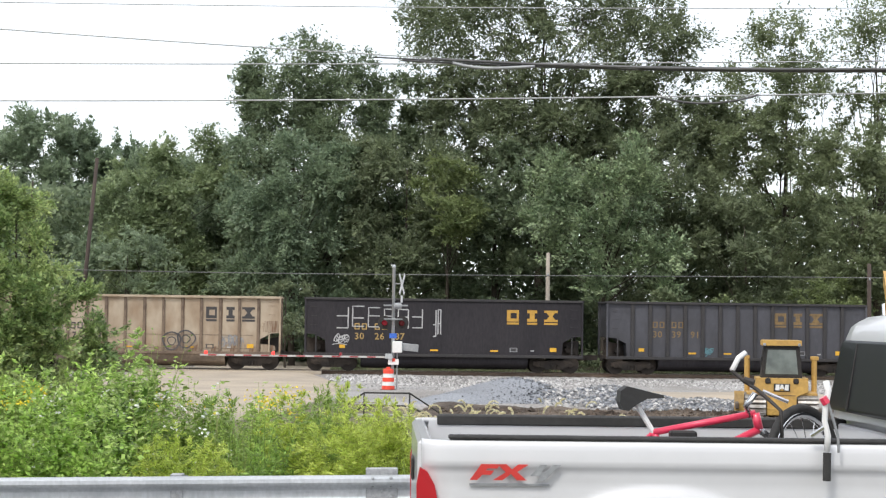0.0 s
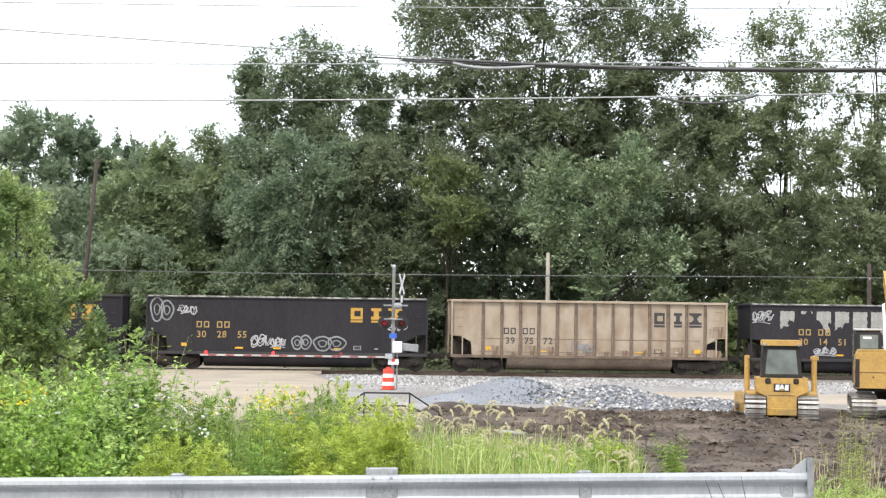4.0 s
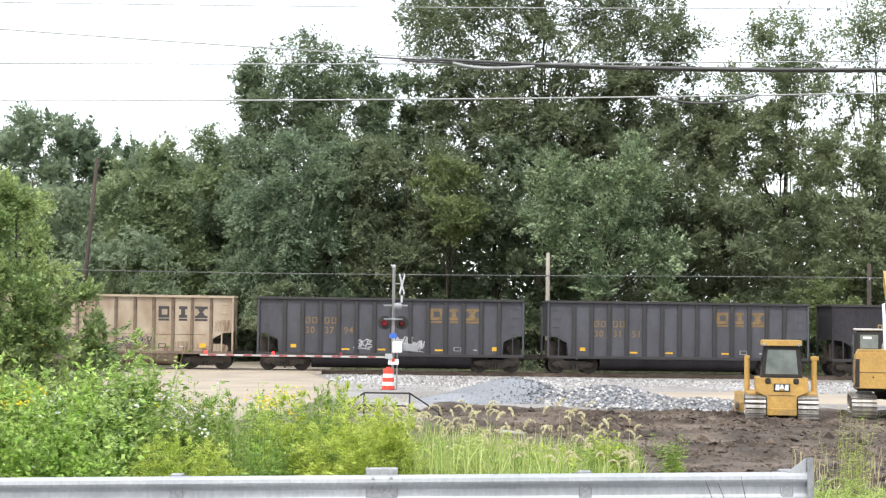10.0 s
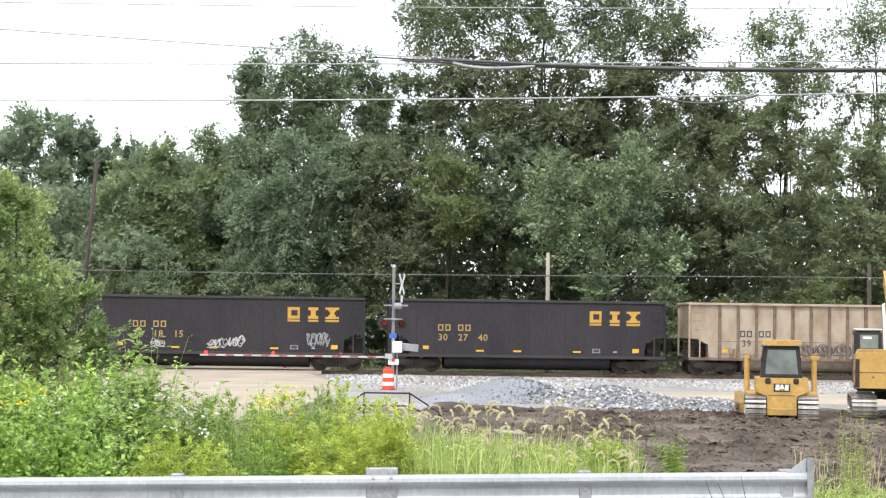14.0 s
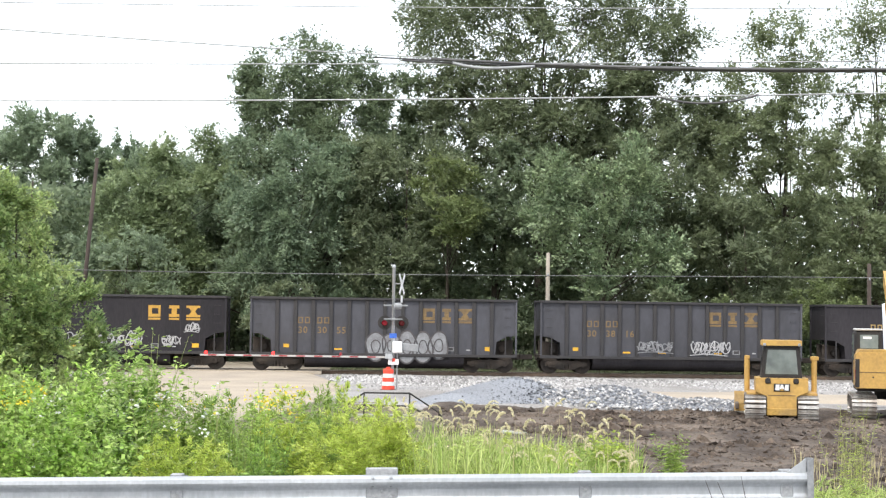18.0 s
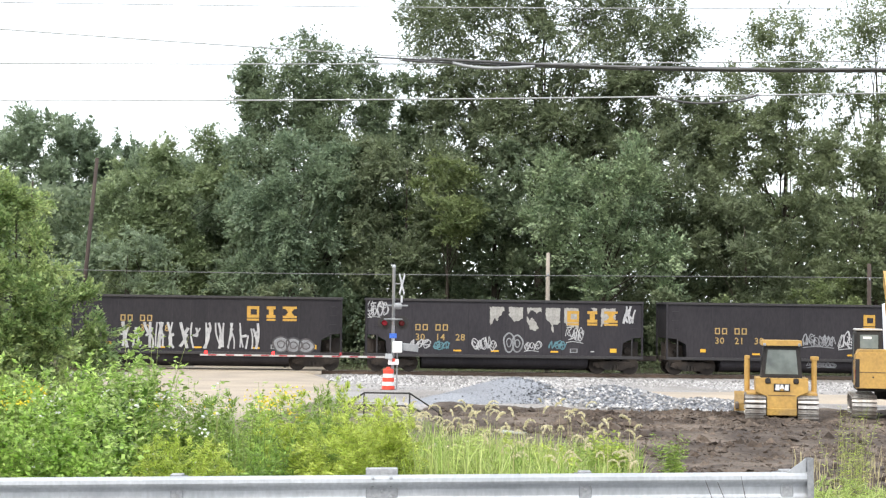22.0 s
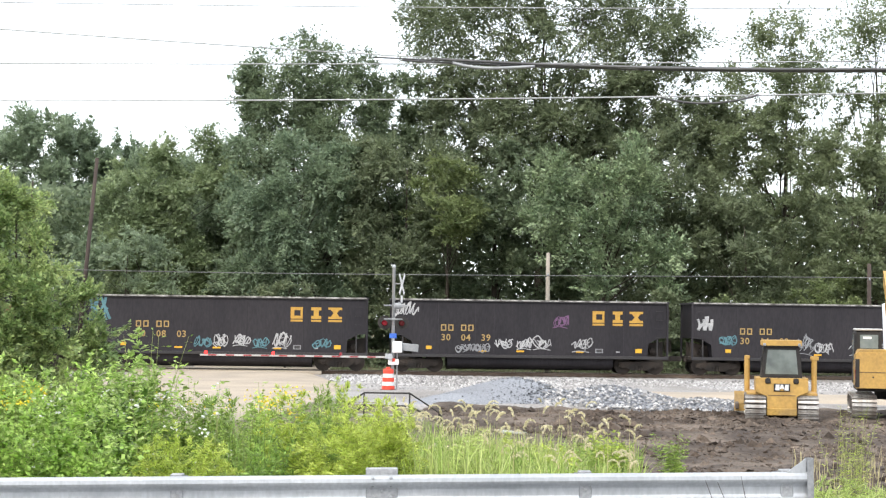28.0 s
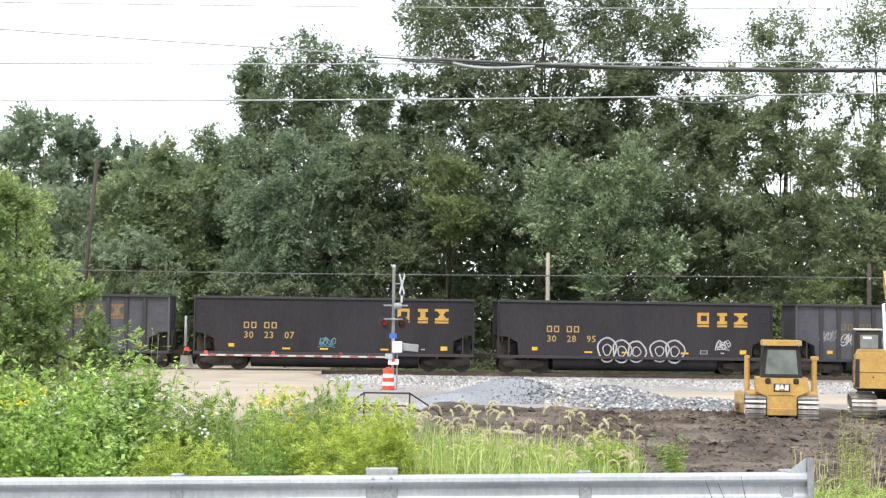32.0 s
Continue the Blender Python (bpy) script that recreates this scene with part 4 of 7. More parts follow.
# kind, number, spray work (u0, u1, z0, z1, paint, style), remark
CARS = [
    ("B", "303991", [(.36, .40, 1.0, 1.6, TE, "tag")], "slate-grey ribbed steel coal hopper with faded yellow marks"),
    ("A", "302687", [(.11, .28, 2.3, 3.5, W, "block"), (.28, .43, 2.3, 3.45, W, "block"), (.455, .49, 1.9, 3.4, W, "block"), (.10, .15, 1.45, 2.0, W, "tag")],
     "black smooth-sided coal hopper with tall white spray lettering"),
    ("T", "397429", [(.59, .69, .98, 2.2, K, "bubble"), (.78, .86, 1.2, 1.9, G, "tag")], "tan ribbed coal hopper with black marks and rust streaks"),
    ("A", "301451", [(.0, .07, 2.9, 3.7, W, "tag"), (.23, .31, 1.15, 1.6, W, "tag"), (.44, .5, 1.2, 1.75, W, "tag"), (.52, .63, 1.2, 1.95, W, "tag"), (.70, .76, 1.3, 2.0, W, "tag"), (.77, .83, 1.2, 1.8, W, "tag")],
     "black coal hopper with flaked white patches and spray tags"),
    ("T", "397572", [(.43, .50, 1.1, 1.8, G, "tag")], "tan ribbed coal hopper with black marks and rust streaks"),
    ("A", "302855", [(.02, .09, 2.5, 3.8, G, "bubble"), (.11, .17, 2.9, 3.5, W, "tag"), (.37, .43, 1.2, 1.9, W, "tag"), (.44, .49, 1.25, 1.8, W, "tag"), (.52, .58, 1.1, 1.9, G, "bubble"), (.60, .70, 1.1, 1.9, G, "bubble"), (.85, .92, 2.2, 2.7, W, "tag")],
     "black coal hopper with grey spray tags and chipped rim"),
    ("A", "301981", [(.36, .43, 1.1, 2.05, W, "tag"), (.58, .64, 1.15, 1.8, W, "tag")], "black smooth-sided coal hopper with two small white tags"),
    ("B", "304750", [], "slate-grey ribbed steel coal hopper with faded yellow marks"),
    ("b", "304616", [(.17, .24, 1.4, 2.0, W, "tag"), (.38, .44, 1.35, 1.9, W, "tag")], "black smooth-sided coal hopper with two small white tags"),
    ("B", "303151", [], "slate-grey ribbed steel coal hopper with worn yellow marks"),
    ("B", "303794", [(.36, .42, 1.2, 1.8, W, "tag"), (.50, .57, 1.3, 1.9, W, "tag"), (.57, .62, 1.1, 1.7, W, "tag")], "slate-grey ribbed coal hopper with white tags"),
    ("T", "398964", [(.37, .43, 1.2, 1.85, K, "tag"), (.58, .64, 1.1, 1.8, K, "tag"), (.65, .71, 1.15, 1.8, K, "tag")], "tan ribbed coal hopper with black marks and small dark tags"),
    ("T", "397396", [(.385, .45, 1.15, 1.8, K, "tag"), (.455, .52, 1.15, 1.8, K, "tag"), (.525, .59, 1.15, 1.8, K, "tag"), (.60, .66, 1.15, 1.8, K, "tag"), (.665, .73, 1.15, 1.9, K, "tag"), (.80, .86, 1.2, 1.85, K, "tag")],
     "tan ribbed coal hopper with a row of dark tags"),
    ("A", "302740", [], "black smooth-sided coal hopper with golden yellow marks"),
    ("A", "301815", [(.24, .29, 1.2, 1.6, W, "tag"), (.44, .50, 1.2, 1.7, W, "tag"), (.51, .56, 1.2, 1.9, W, "tag"), (.79, .87, 1.3, 2.1, G, "tag")], "black smooth-sided coal hopper with small white tags"),
    ("b", "303149", [], "black smooth-sided coal hopper with golden yellow marks"),
    ("B", "303816", [(.37, .50, 1.2, 1.8, G, "tag"), (.57, .71, 1.1, 1.9, W, "tag")], "slate-grey ribbed coal hopper with loose white scrawls"),
    ("B", "303055", [(.44, .735, .45, 2.3, G, "piece")], "slate-grey ribbed coal hopper with a large silver spray piece"),
    ("A", "301812", [(.20, .25, 1.2, 1.6, W, "tag"), (.37, .42, 1.2, 1.6, W, "tag"), (.43, .49, 1.2, 1.95, W, "tag"), (.51, .56, 1.2, 1.9, W, "tag"), (.57, .63, 1.1, 1.9, W, "tag"), (.64, .69, 1.1, 2.0, W, "tag"), (.77, .83, 1.2, 1.8, W, "tag"), (.85, .90, 2.0, 2.5, W, "tag")],
     "black smooth-sided coal hopper with a row of white tags"),
    ("A", "302138", [(.50, .61, 1.6, 2.3, G, "tag"), (.63, .76, 1.5, 2.4, W, "tag"), (.52, .62, .5, .8, W, "tag")], "black smooth-sided coal hopper with pale scrawled tags"),
    ("A", "301428", [(.0, .07, 2.9, 3.8, W, "tag"), (.16, .22, 1.2, 1.8, W, "tag"), (.24, .29, 1.2, 1.7, TE, "tag"), (.38, .46, 1.2, 1.9, W, "tag"), (.50, .56, 1.1, 2.2, G, "bubble"), (.57, .62, 1.2, 1.7, W, "tag"), (.66, .71, 1.2, 1.8, TE, "tag"), (.72, .78, 1.7, 2.5, W, "tag"), (.92, .97, 2.7, 3.7, W, "splash")],
     "black coal hopper with flaked white patches and spray tags"),
    ("b", "303018", [(.17, .70, 1.05, 2.5, W, "splash"), (.75, .89, 0.95, 1.8, G, "piece")], "black coal hopper with a long splash of white spray letters"),
    ("B", "303107", [(.10, .14, 2.3, 3.2, W, "tag"), (.165, .29, 1.05, 2.3, W, "splash"), (.28, .46, .5, .9, W, "tag")], "slate-grey ribbed coal hopper with white spray letters"),
    ("T", "398428", [(.165, .36, 1.05, 1.9, K, "splash"), (.36, .57, 1.05, 1.9, K, "splash"), (.72, .90, 1.05, 1.95, K, "splash")], "tan ribbed coal hopper with broad black spray letters"),
    ("A", "301489", [(.03, .07, 2.4, 3.2, W, "splash"), (.10, .16, 1.6, 2.2, TE, "tag"), (.38, .44, 1.2, 2.2, G, "tag"), (.45, .51, 1.2, 1.95, W, "tag"), (.58, .64, 1.2, 1.9, W, "tag"), (.65, .71, 1.2, 2.0, W, "tag"), (.72, .77, 1.2, 2.0, TE, "tag"), (.79, .84, 1.2, 1.9, W, "tag"), (.85, .91, 1.2, 2.3, TE, "tag")],
     "black coal hopper with a row of white and teal tags"),
    ("A", "300439", [(.0, .08, 2.9, 3.8, W, "tag"), (.23, .35, 1.1, 1.6, G, "tag"), (.37, .43, 1.3, 1.9, W, "tag"), (.45, .50, 1.3, 1.9, W, "tag"), (.51, .57, 1.3, 2.0, W, "tag"), (.65, .71, 1.2, 1.9, W, "tag"), (.58, .63, 2.5, 3.2, PU, "tag")],
     "black coal hopper with white tags and a chipped pale rim"),
    ("A", "300803", [(.01, .09, 2.5, 3.8, TE, "splash"), (.38, .43, 1.2, 1.8, TE, "tag"), (.45, .50, 1.2, 1.9, W, "tag"), (.52, .57, 1.3, 1.9, W, "tag"), (.59, .64, 1.2, 1.8, TE, "tag"), (.66, .71, 1.2, 2.0, W, "tag"), (.80, .86, 1.2, 1.7, TE, "tag")],
     "black coal hopper with teal and white tags"),
    ("B", "303442", [(.09, .15, 1.9, 2.6, G, "tag"), (.17, .23, 1.7, 2.4, W, "tag"), (.24, .29, 1.8, 2.4, W, "tag"), (.31, .37, 1.7, 2.4, G, "tag"), (.44, .49, 1.2, 1.7, W, "tag")], "slate-grey ribbed coal hopper with scattered grey tags"),
    ("A", "302895", [(.37, .53, .6, 2.0, W, "bubble"), (.56, .67, .6, 2.0, W, "bubble"), (.79, .84, 1.4, 1.9, W, "tag")], "black coal hopper with large ringed white spray letters"),
    ("A", "302307", [(.44, .50, 1.3, 1.8, TE, "tag")], "black smooth-sided coal hopper with one blue tag"),
    ("B", "304120", [], "slate-grey ribbed steel coal hopper with faded yellow marks"),
]
CHIPPED = {3, 5, 24, 25, 26}
PROTO, TRAIN, END = {}, [], 23.235
for i, (kind, number, spray, remark) in enumerate(CARS):
    L = SPEC[kind][0]
    if kind in PROTO:
        car = copy_thing(PROTO[kind][0], Matrix())
        TRAIN.append((car, END - L / 2))
    else:
        car = hopper(kind)
        PROTO[kind] = (car,)
        TRAIN.append((car, END - L / 2))
    END -= L + 1.263
    tagged(car, remark)
# what sets each car apart, added once all the bare copies stand
for i, ((car, mid), (kind, number, spray, remark)) in enumerate(zip(TRAIN, CARS)):
    L, depth, nz, paint = SPEC[kind][0], SPEC[kind][3], SPEC[kind][5], SPEC[kind][9]
    yf = -HALF + depth + 0.01 - 0.014
    for k in range(3):
        o = part("number", lettering(number[2 * k:2 * k + 2], 0.50, paint), None, car)
        o.location = (-L / 2 + ((.196, .264, .332) if kind == "T" else (.178, .25, .322))[k] * L, yf + 0.006, nz)
    for k, (u0, u1, z0, z1, sp, style) in enumerate(spray):
        out = yf - 0.004 - (depth if depth > 0.05 and (u1 - u0) > 0.09 else 0)
        if z1 < 0.95:                                       # on the tub, under the sill
            out, sp = -1.29, G
        seed = 7 if i == 12 and k < 5 else 100 * i + k
        if style == "piece":
            f = part("spray_fill", bubbles((u1 - u0) * L, z1 - z0, seed), sp, car, "silver fill of a spray piece")
            f.location = (-L / 2 + u0 * L, out, z0)
            out, sp, style = out - 0.012, K, "bubble"
        o = part("spray_tag", scribble((u1 - u0) * L, z1 - z0, seed, style), sp, car)
        o.location = (-L / 2 + u0 * L, out, z0)
    if i in (3, 20):
        for k in range(12):
            if i == 3 or k > 4:
                o = part("flaked_patch", patch(0.78, 1.35, 50 * i + k), M_BARE, car)
                o.location = (-L / 2 + L * (0.101 + 0.067 * (k + 0.14)), -HALF + depth + 0.0075, 2.2)
    if i in CHIPPED:
        part("chipped_rim", box((-L / 2 + 0.1, -HALF - 0.066, TOP - 0.05), (L / 2 - 0.1, -HALF + 0.05, TOP + 0.026)), M_SNOWRIM, car)


# ---------------------------------------------------------------- crossing signals
def crossing_signal():
    """Mast with crossbuck, flashers, gate drive box and a long arm; origin at the mast's foot."""
    sig = thing("crossing_signal", "silver level-crossing signal mast with lowered red-white gate arm", "crossing signal")
    part("mast", lathe([(0.07, 0), (0.07, 5.55), (0.085, 5.56), (0.085, 5.66), (0.03, 5.72)], 14), M_GALV, sig, smooth=True)
    part("foot_plate", box((-0.3, -0.3, -0.25), (0.3, 0.3, 0.08), 0.02), M_CONC, sig)
    # crossbuck, turned nearly edge-on
    cb = pose(0.36, -0.06, 4.83, 0, 0, 72)
    for k, a in enumerate((38, -38)):
        b = part("crossbuck_blade", box((-0.57, -0.012 - 0.014 * k, -0.09), (0.57, 0.0 - 0.014 * k, 0.09), 0.006), M_WHITE, sig, "white crossbuck blade")
        b.matrix_basis = cb @ pose(0, 0, 0, 0, 90 - a, 0)
    part("crossbuck_bracket", tube([(0.05, 0, 4.85), (0.38, -0.03, 4.85)], 0.03, 6), M_GALV_DULL, sig)
    part("sign_plate", box((-0.12, -0.012, -0.16), (0.12, 0.0, 0.16), 0.005), M_WHITE, sig).matrix_basis = pose(0.36, -0.06, 4.16, 0, 0, 70)
    # upper flashers, seen from the side
    part("upper_crossarm", tube([(-0.45, 0, 3.86), (0.65, 0, 3.86)], 0.035, 6), M_GALV_DULL, sig)
    for x, y in ((0.22, -0.10), (0.33, -0.02), (0.27, 0.16)):
        lamp = part("flasher_housing", lathe([(0.02, -0.22), (0.13, -0.18), (0.15, 0.0), (0.13, 0.02)], 14, pose(x, y, 3.84, 0, 90, 15)), M_GALV_DULL, sig, "grey flasher seen side-on")
    # lower pair facing the road user on this side
    part("crossarm", tube([(-0.42, -0.06, 3.24), (0.42, -0.06, 3.24)], 0.035, 6), M_GALV_DULL, sig)
    for x, material in ((-0.385, M_SIGNAL_ON), (0.385, M_SIGNAL_DIM)):
        face = part("backboard", lathe([(0.005, -0.012), (0.315, -0.012), (0.315, 0.012), (0.005, 0.012)], 24, pose(x, -0.06, 3.08, 90)), M_BLACK, sig, "round black backboard")
        part("hood", lathe([(0.145, 0.0), (0.15, 0.26), (0.14, 0.26), (0.135, 0.0)], 18, pose(x, -0.08, 3.08, 97)), M_BLACK, face)
        part("lens", lathe([(0.135, 0.0), (0.11, 0.03), (0.03, 0.04)], 18, pose(x, -0.085, 3.08, 90)), material, face, "round red lens")
    part("blue_plate", box((-0.16, -0.10, 2.38), (0.16, -0.085, 2.60), 0.006), M_BLUE, sig, "small blue notice plate")
    # gate mechanism
    part("drive_box", box((-0.02, -0.28, 1.72), (0.42, 0.22, 2.24), 0.03), M_WHITE, sig, "white gate drive box")
    cw = part("counterweight", box((-0.0, -0.03, -0.17), (0.78, 0.05, 0.17), 0.02), M_GALV_DULL, sig, "grey counterweight plate")
    cw.matrix_basis = pose(0.38, 0.12, 2.0, 0, 5, 0)
    part("pivot", lathe([(0.12, -0.12), (0.12, 0.12)], 14, pose(-0.10, -0.12, 1.54, 90)), M_GALV, sig)
    part("bracket", box((-0.34, -0.17, 1.45), (-0.08, -0.08, 1.68), 0.02), M_GALV, sig)
    arm = part("gate_arm", box((-8.72, -0.16, 1.478), (-0.3, -0.13, 1.562), 0.004), M_ARM, sig, "white gate arm with red bands")
    for k in range(10):
        x0 = -8.35 + 0.80 * k
        part("red_band", box((x0, -0.163, 1.49), (x0 + 0.38, -0.127, 1.552)), M_ARM_RED, arm)
    for x, mm in ((-8.45, M_SIGNAL), (-5.4, M_SIGNAL), (-2.35, M_SIGNAL_DIM)):
        part("arm_lamp", lathe([(0.06, 0.0), (0.07, 0.06), (0.05, 0.12), (0.02, 0.14)], 12, pose(x, -0.145, 1.57)), mm, arm, "small red arm lamp")
    # ribbons of tape and small plates under the box
    part("tape_tag", box((-0.02, -0.13, 1.32), (0.12, -0.10, 1.47), 0.01), M_ORANGE, sig, "orange tape")
    part("notice_plate", box((-0.2, -0.12, 1.18), (0.28, -0.105, 1.44), 0.004), M_WHITE, sig)
    part("conduit", tube([(0.2, -0.02, 0.0), (0.2, -0.02, 1.72)], 0.03, 6), M_GALV_DULL, sig)
    return sig


near_signal = crossing_signal()
near_signal.matrix_basis = pose(-2.21, 77, LOW, 0, 0, 0)

far_signal = thing("crossing_signal", "crossing signal mast beyond the tracks with a lit red lamp", "crossing signal", m=pose(-15.0, 99.5, LOW))
part("mast", lathe([(0.085, 0), (0.085, 3.2), (0.03, 3.25)], 12), M_GALV_DULL, far_signal, smooth=True)
part("drive_box", box((-0.25, -0.25, 0.7), (0.25, 0.25, 1.1), 0.03), M_GALV, far_signal)
fl = part("backboard", lathe([(0.005, -0.012), (0.26, -0.012), (0.26, 0.012), (0.005, 0.012)], 20, pose(0.1, -0.1, 1.25, 90)), M_BLACK, far_signal)
part("lens", lathe([(0.14, 0.0), (0.11, 0.04), (0.03, 0.05)], 16, pose(0.1, -0.11, 1.25, 90)), M_SIGNAL, fl, "lit red lens")
block = thing("concrete_block", "pale tapered concrete block beside the crossing", "barrier", m=pose(-14.7, 97.9, -0.93))
part("block", prism([(-0.4, 0), (0.4, 0), (0.3, 0.2), (0.16, 0.75), (-0.16, 0.75), (-0.3, 0.2)], -0.7, 0.7), M_CONC, block)

drum = thing("traffic_drum", "orange and white striped plastic traffic drum", "traffic drum", m=pose(-2.38, 76.4, LOW + 0.02))
for k in range(5):
    part("band", lathe([(0.29 - 0.012 * k, 0.06 + 0.18 * k), (0.285 - 0.012 * k, 0.23 + 0.18 * k)], 16), M_ORANGE if k % 2 == 0 else M_WHITE, drum, smooth=False)
part("base", lathe([(0.38, 0.0), (0.38, 0.06), (0.3, 0.07)], 16), M_RUBBER, drum)
part("lid", lathe([(0.235, 0.955), (0.20, 0.99), (0.06, 1.0)], 16), M_ORANGE, drum)
part("handle", box((-0.09, -0.02, 0.995), (0.09, 0.02, 1.07), 0.012), M_ORANGE, drum)

# pipe handrail round a culvert head
rail_g = thing("handrail", "dark steel pipe handrail round a concrete culvert head", "handrail", m=pose(-1.78, 56, LOW))
for pts in ([(-0.75, 0, 0.84), (0.75, 0, 0.84)], [(-0.75, 0, 0.42), (0.75, 0, 0.42)], [(-0.75, 0, 0.84), (-1.38, 0, 0.38)], [(-0.75, 0, 0.42), (-1.38, 0, 0.02)],
            [(0.75, 0, 0.84), (1.72, 0, 0.22)], [(0.75, 0, 0.42), (1.72, 0, -0.08)], [(1.72, 0, 0.22), (1.80, 0, 0.1), (1.80, 0, -0.1)]):
    part("rail", tube(pts, 0.028, 6), M_BLACK, rail_g)
for x, z in ((-0.75, 0.84), (0.75, 0.84), (-1.38, 0.38), (1.72, 0.22)):
    part("post", tube([(x, 0, -0.25), (x, 0, z)], 0.028, 6), M_BLACK, rail_g)
culvert = thing("culvert_head", "weathered concrete culvert headwall", "culvert", m=pose(-1.78, 56.3, LOW))
part("wall", box((-1.0, 0, -0.4), (1.2, 0.3, 0.12), 0.02), M_CONC, culvert)
pipe = thing("fallen_pipe", "short pale plastic pipe lying in the grass", "pipe", m=pose(2.1, 47.5, LOW + 0.14, 0, 5, -8))
part("pipe", tube([(-0.5, 0, 0), (0.3, 0, 0)], 0.07, 10), M_CONC, pipe, smooth=True)


# ---------------------------------------------------------------- machines
def crawler(parent, x0, x1, length, height, shoe):
    """A crawler track: wrapped shoes with grousers, rollers inside."""
    w = x1 - x0
    trk = part("crawler_track", box((x0 + 0.06, -length / 2 + 0.1, 0.1), (x1 - 0.06, length / 2 - 0.1, height - 0.1), 0.08), M_MUD, parent)
    per, r = [], height / 2
    n = 8
    for k in range(n):
        a = -math.pi / 2 + math.pi * (k + 0.5) / n
        per.append((length / 2 - r + r * math.cos(a), r + r * math.sin(a), a))
        per.append((-(length / 2 - r + r * math.cos(a)), r + r * math.sin(a), math.pi - a))
    k = 0
    sm = None
    for (y, z, a) in per:
        o = part("track_shoe", box((x0, -0.015, -0.062), (x1, 0.03, 0.062), 0.008) if sm is None else sm, shoe, trk)
        if sm is None:
            bmx = bmesh.new()
            bmx.from_mesh(o.data)
            box((x0 + 0.01, 0.02, 0.03), (x1 - 0.01, 0.07, 0.058), bm=bmx)
            bmx.to_mesh(o.data)
            bmx.free()
            sm = o.data
        o.matrix_basis = Matrix.Translation((0, y, z)) @ Matrix.Rotation(a, 4, "X")
    for k in range(int((length - 2 * r) / 0.155)):
        for z, rot in ((0.0, -math.pi / 2), (height, math.pi / 2)):
            o = part("track_shoe", sm, shoe, trk)
            o.matrix_basis = Matrix.Translation((0, -length / 2 + r + 0.155 * (k + 0.5), z)) @ Matrix.Rotation(rot, 4, "X")
    return trk


dozer = thing("bulldozer", "yellow crawler bulldozer parked on the turned earth", "bulldozer", m=pose(11.5, 57.6, LOW + 0.06, 0, 0, -9))
for x0, x1 in ((-1.20, -0.52), (0.52, 1.20)):
    crawler(dozer, x0, x1, 2.5, 0.80, M_STEEL)
    part("fender", box((x0 + 0.05, -0.9, 0.83), (x1 - 0.03, 1.0, 0.95), 0.03), M_CATY, dozer)
part("rear_body", prism([(-0.48, 0.22), (0.48, 0.22), (0.50, 0.82), (0.86, 0.98), (0.86, 1.42), (-0.86, 1.42), (-0.86, 0.98), (-0.50, 0.82)], -1.05, 0.9), M_CATY, dozer, "yellow rear body")
part("belly_guard", box((-0.5, -1.1, 0.18), (0.5, -1.02, 0.42), 0.02), M_CATY_D, dozer)
part("bonnet", box((-0.42, 0.9, 0.6), (0.42, 2.3, 1.45), 0.06), M_CATY, dozer)
pl = part("name_plate", box((-0.27, -1.075, 0.98), (0.27, -1.052, 1.24), 0.01), M_BLACK, dozer, "black name plate")
for k, x in enumerate((-0.22, -0.07, 0.08)):
    part("plate_block", prism([(x, 1.02), (x + 0.14, 1.02), (x + 0.14, 1.21), (x + 0.02, 1.21)] if k != 1 else [(x, 1.06), (x + 0.14, 1.06), (x + 0.11, 1.21), (x + 0.03, 1.21)], -1.082, -1.076), M_WHITE, pl)
part("plate_wedge", prism([(-0.06, 1.01), (0.07, 1.01), (0.0, 1.09)], -1.088, -1.083), M_MARK_Y, pl)
cab = part("cab", prism([(-0.68, 1.42), (0.68, 1.42), (0.58, 2.52), (-0.58, 2.52)], -0.72, 0.75), M_BLACK, dozer, "black cab frame")
part("rear_window", prism([(-0.54, 1.55), (0.54, 1.55), (0.46, 2.36), (-0.46, 2.36)], -0.745, -0.722), M_CABGLASS, cab, "grey-green cab window")
part("window_gasket", prism([(-0.58, 1.49), (0.58, 1.49), (0.50, 2.42), (-0.50, 2.42)], -0.735, -0.72), M_RUBBER, cab)
for s in (-1, 1):
    part("side_window", box((s * 0.64 - 0.01, -0.55, 1.6), (s * 0.64 + 0.01, 0.6, 2.1), 0.0), M_DARK, cab)
part("roof", prism([(-0.66, 2.50), (0.66, 2.50), (0.66, 2.64), (0.62, 2.68), (-0.62, 2.68), (-0.66, 2.64)], -0.85, 0.9), M_CATY, dozer, "yellow cab roof")
for s in (-1, 1):
    part("work_lamp", lathe([(0.02, -0.05), (0.05, -0.04), (0.055, 0.02)], 12, pose(s * 0.57, -0.88, 2.53, -90)), M_GALV_DULL, dozer)
    part("rear_lamp", box((s * 0.46 - 0.09, -1.10, 1.24), (s * 0.46 + 0.09, -1.05, 1.42), 0.03), M_BLACK, dozer)
    # lift cylinders standing proud on both sides
    part("lift_cylinder", tube([(s * 1.12, 0.2, 0.92), (s * 1.12, 0.25, 2.02)], 0.095, 10), M_CATY, dozer)
    part("lift_rod", tube([(s * 1.1, 0.2, 0.6), (s * 1.1, 0.2, 1.14)], 0.06, 8), M_MUD, dozer)
    part("lift_bracket", box((s * 1.12 - (0.09 if s < 0 else 0.13), 0.15, 2.0), (s * 1.12 + (0.09 if s < 0 else 0.15), 0.33, 2.14), 0.02), M_CATY, dozer)
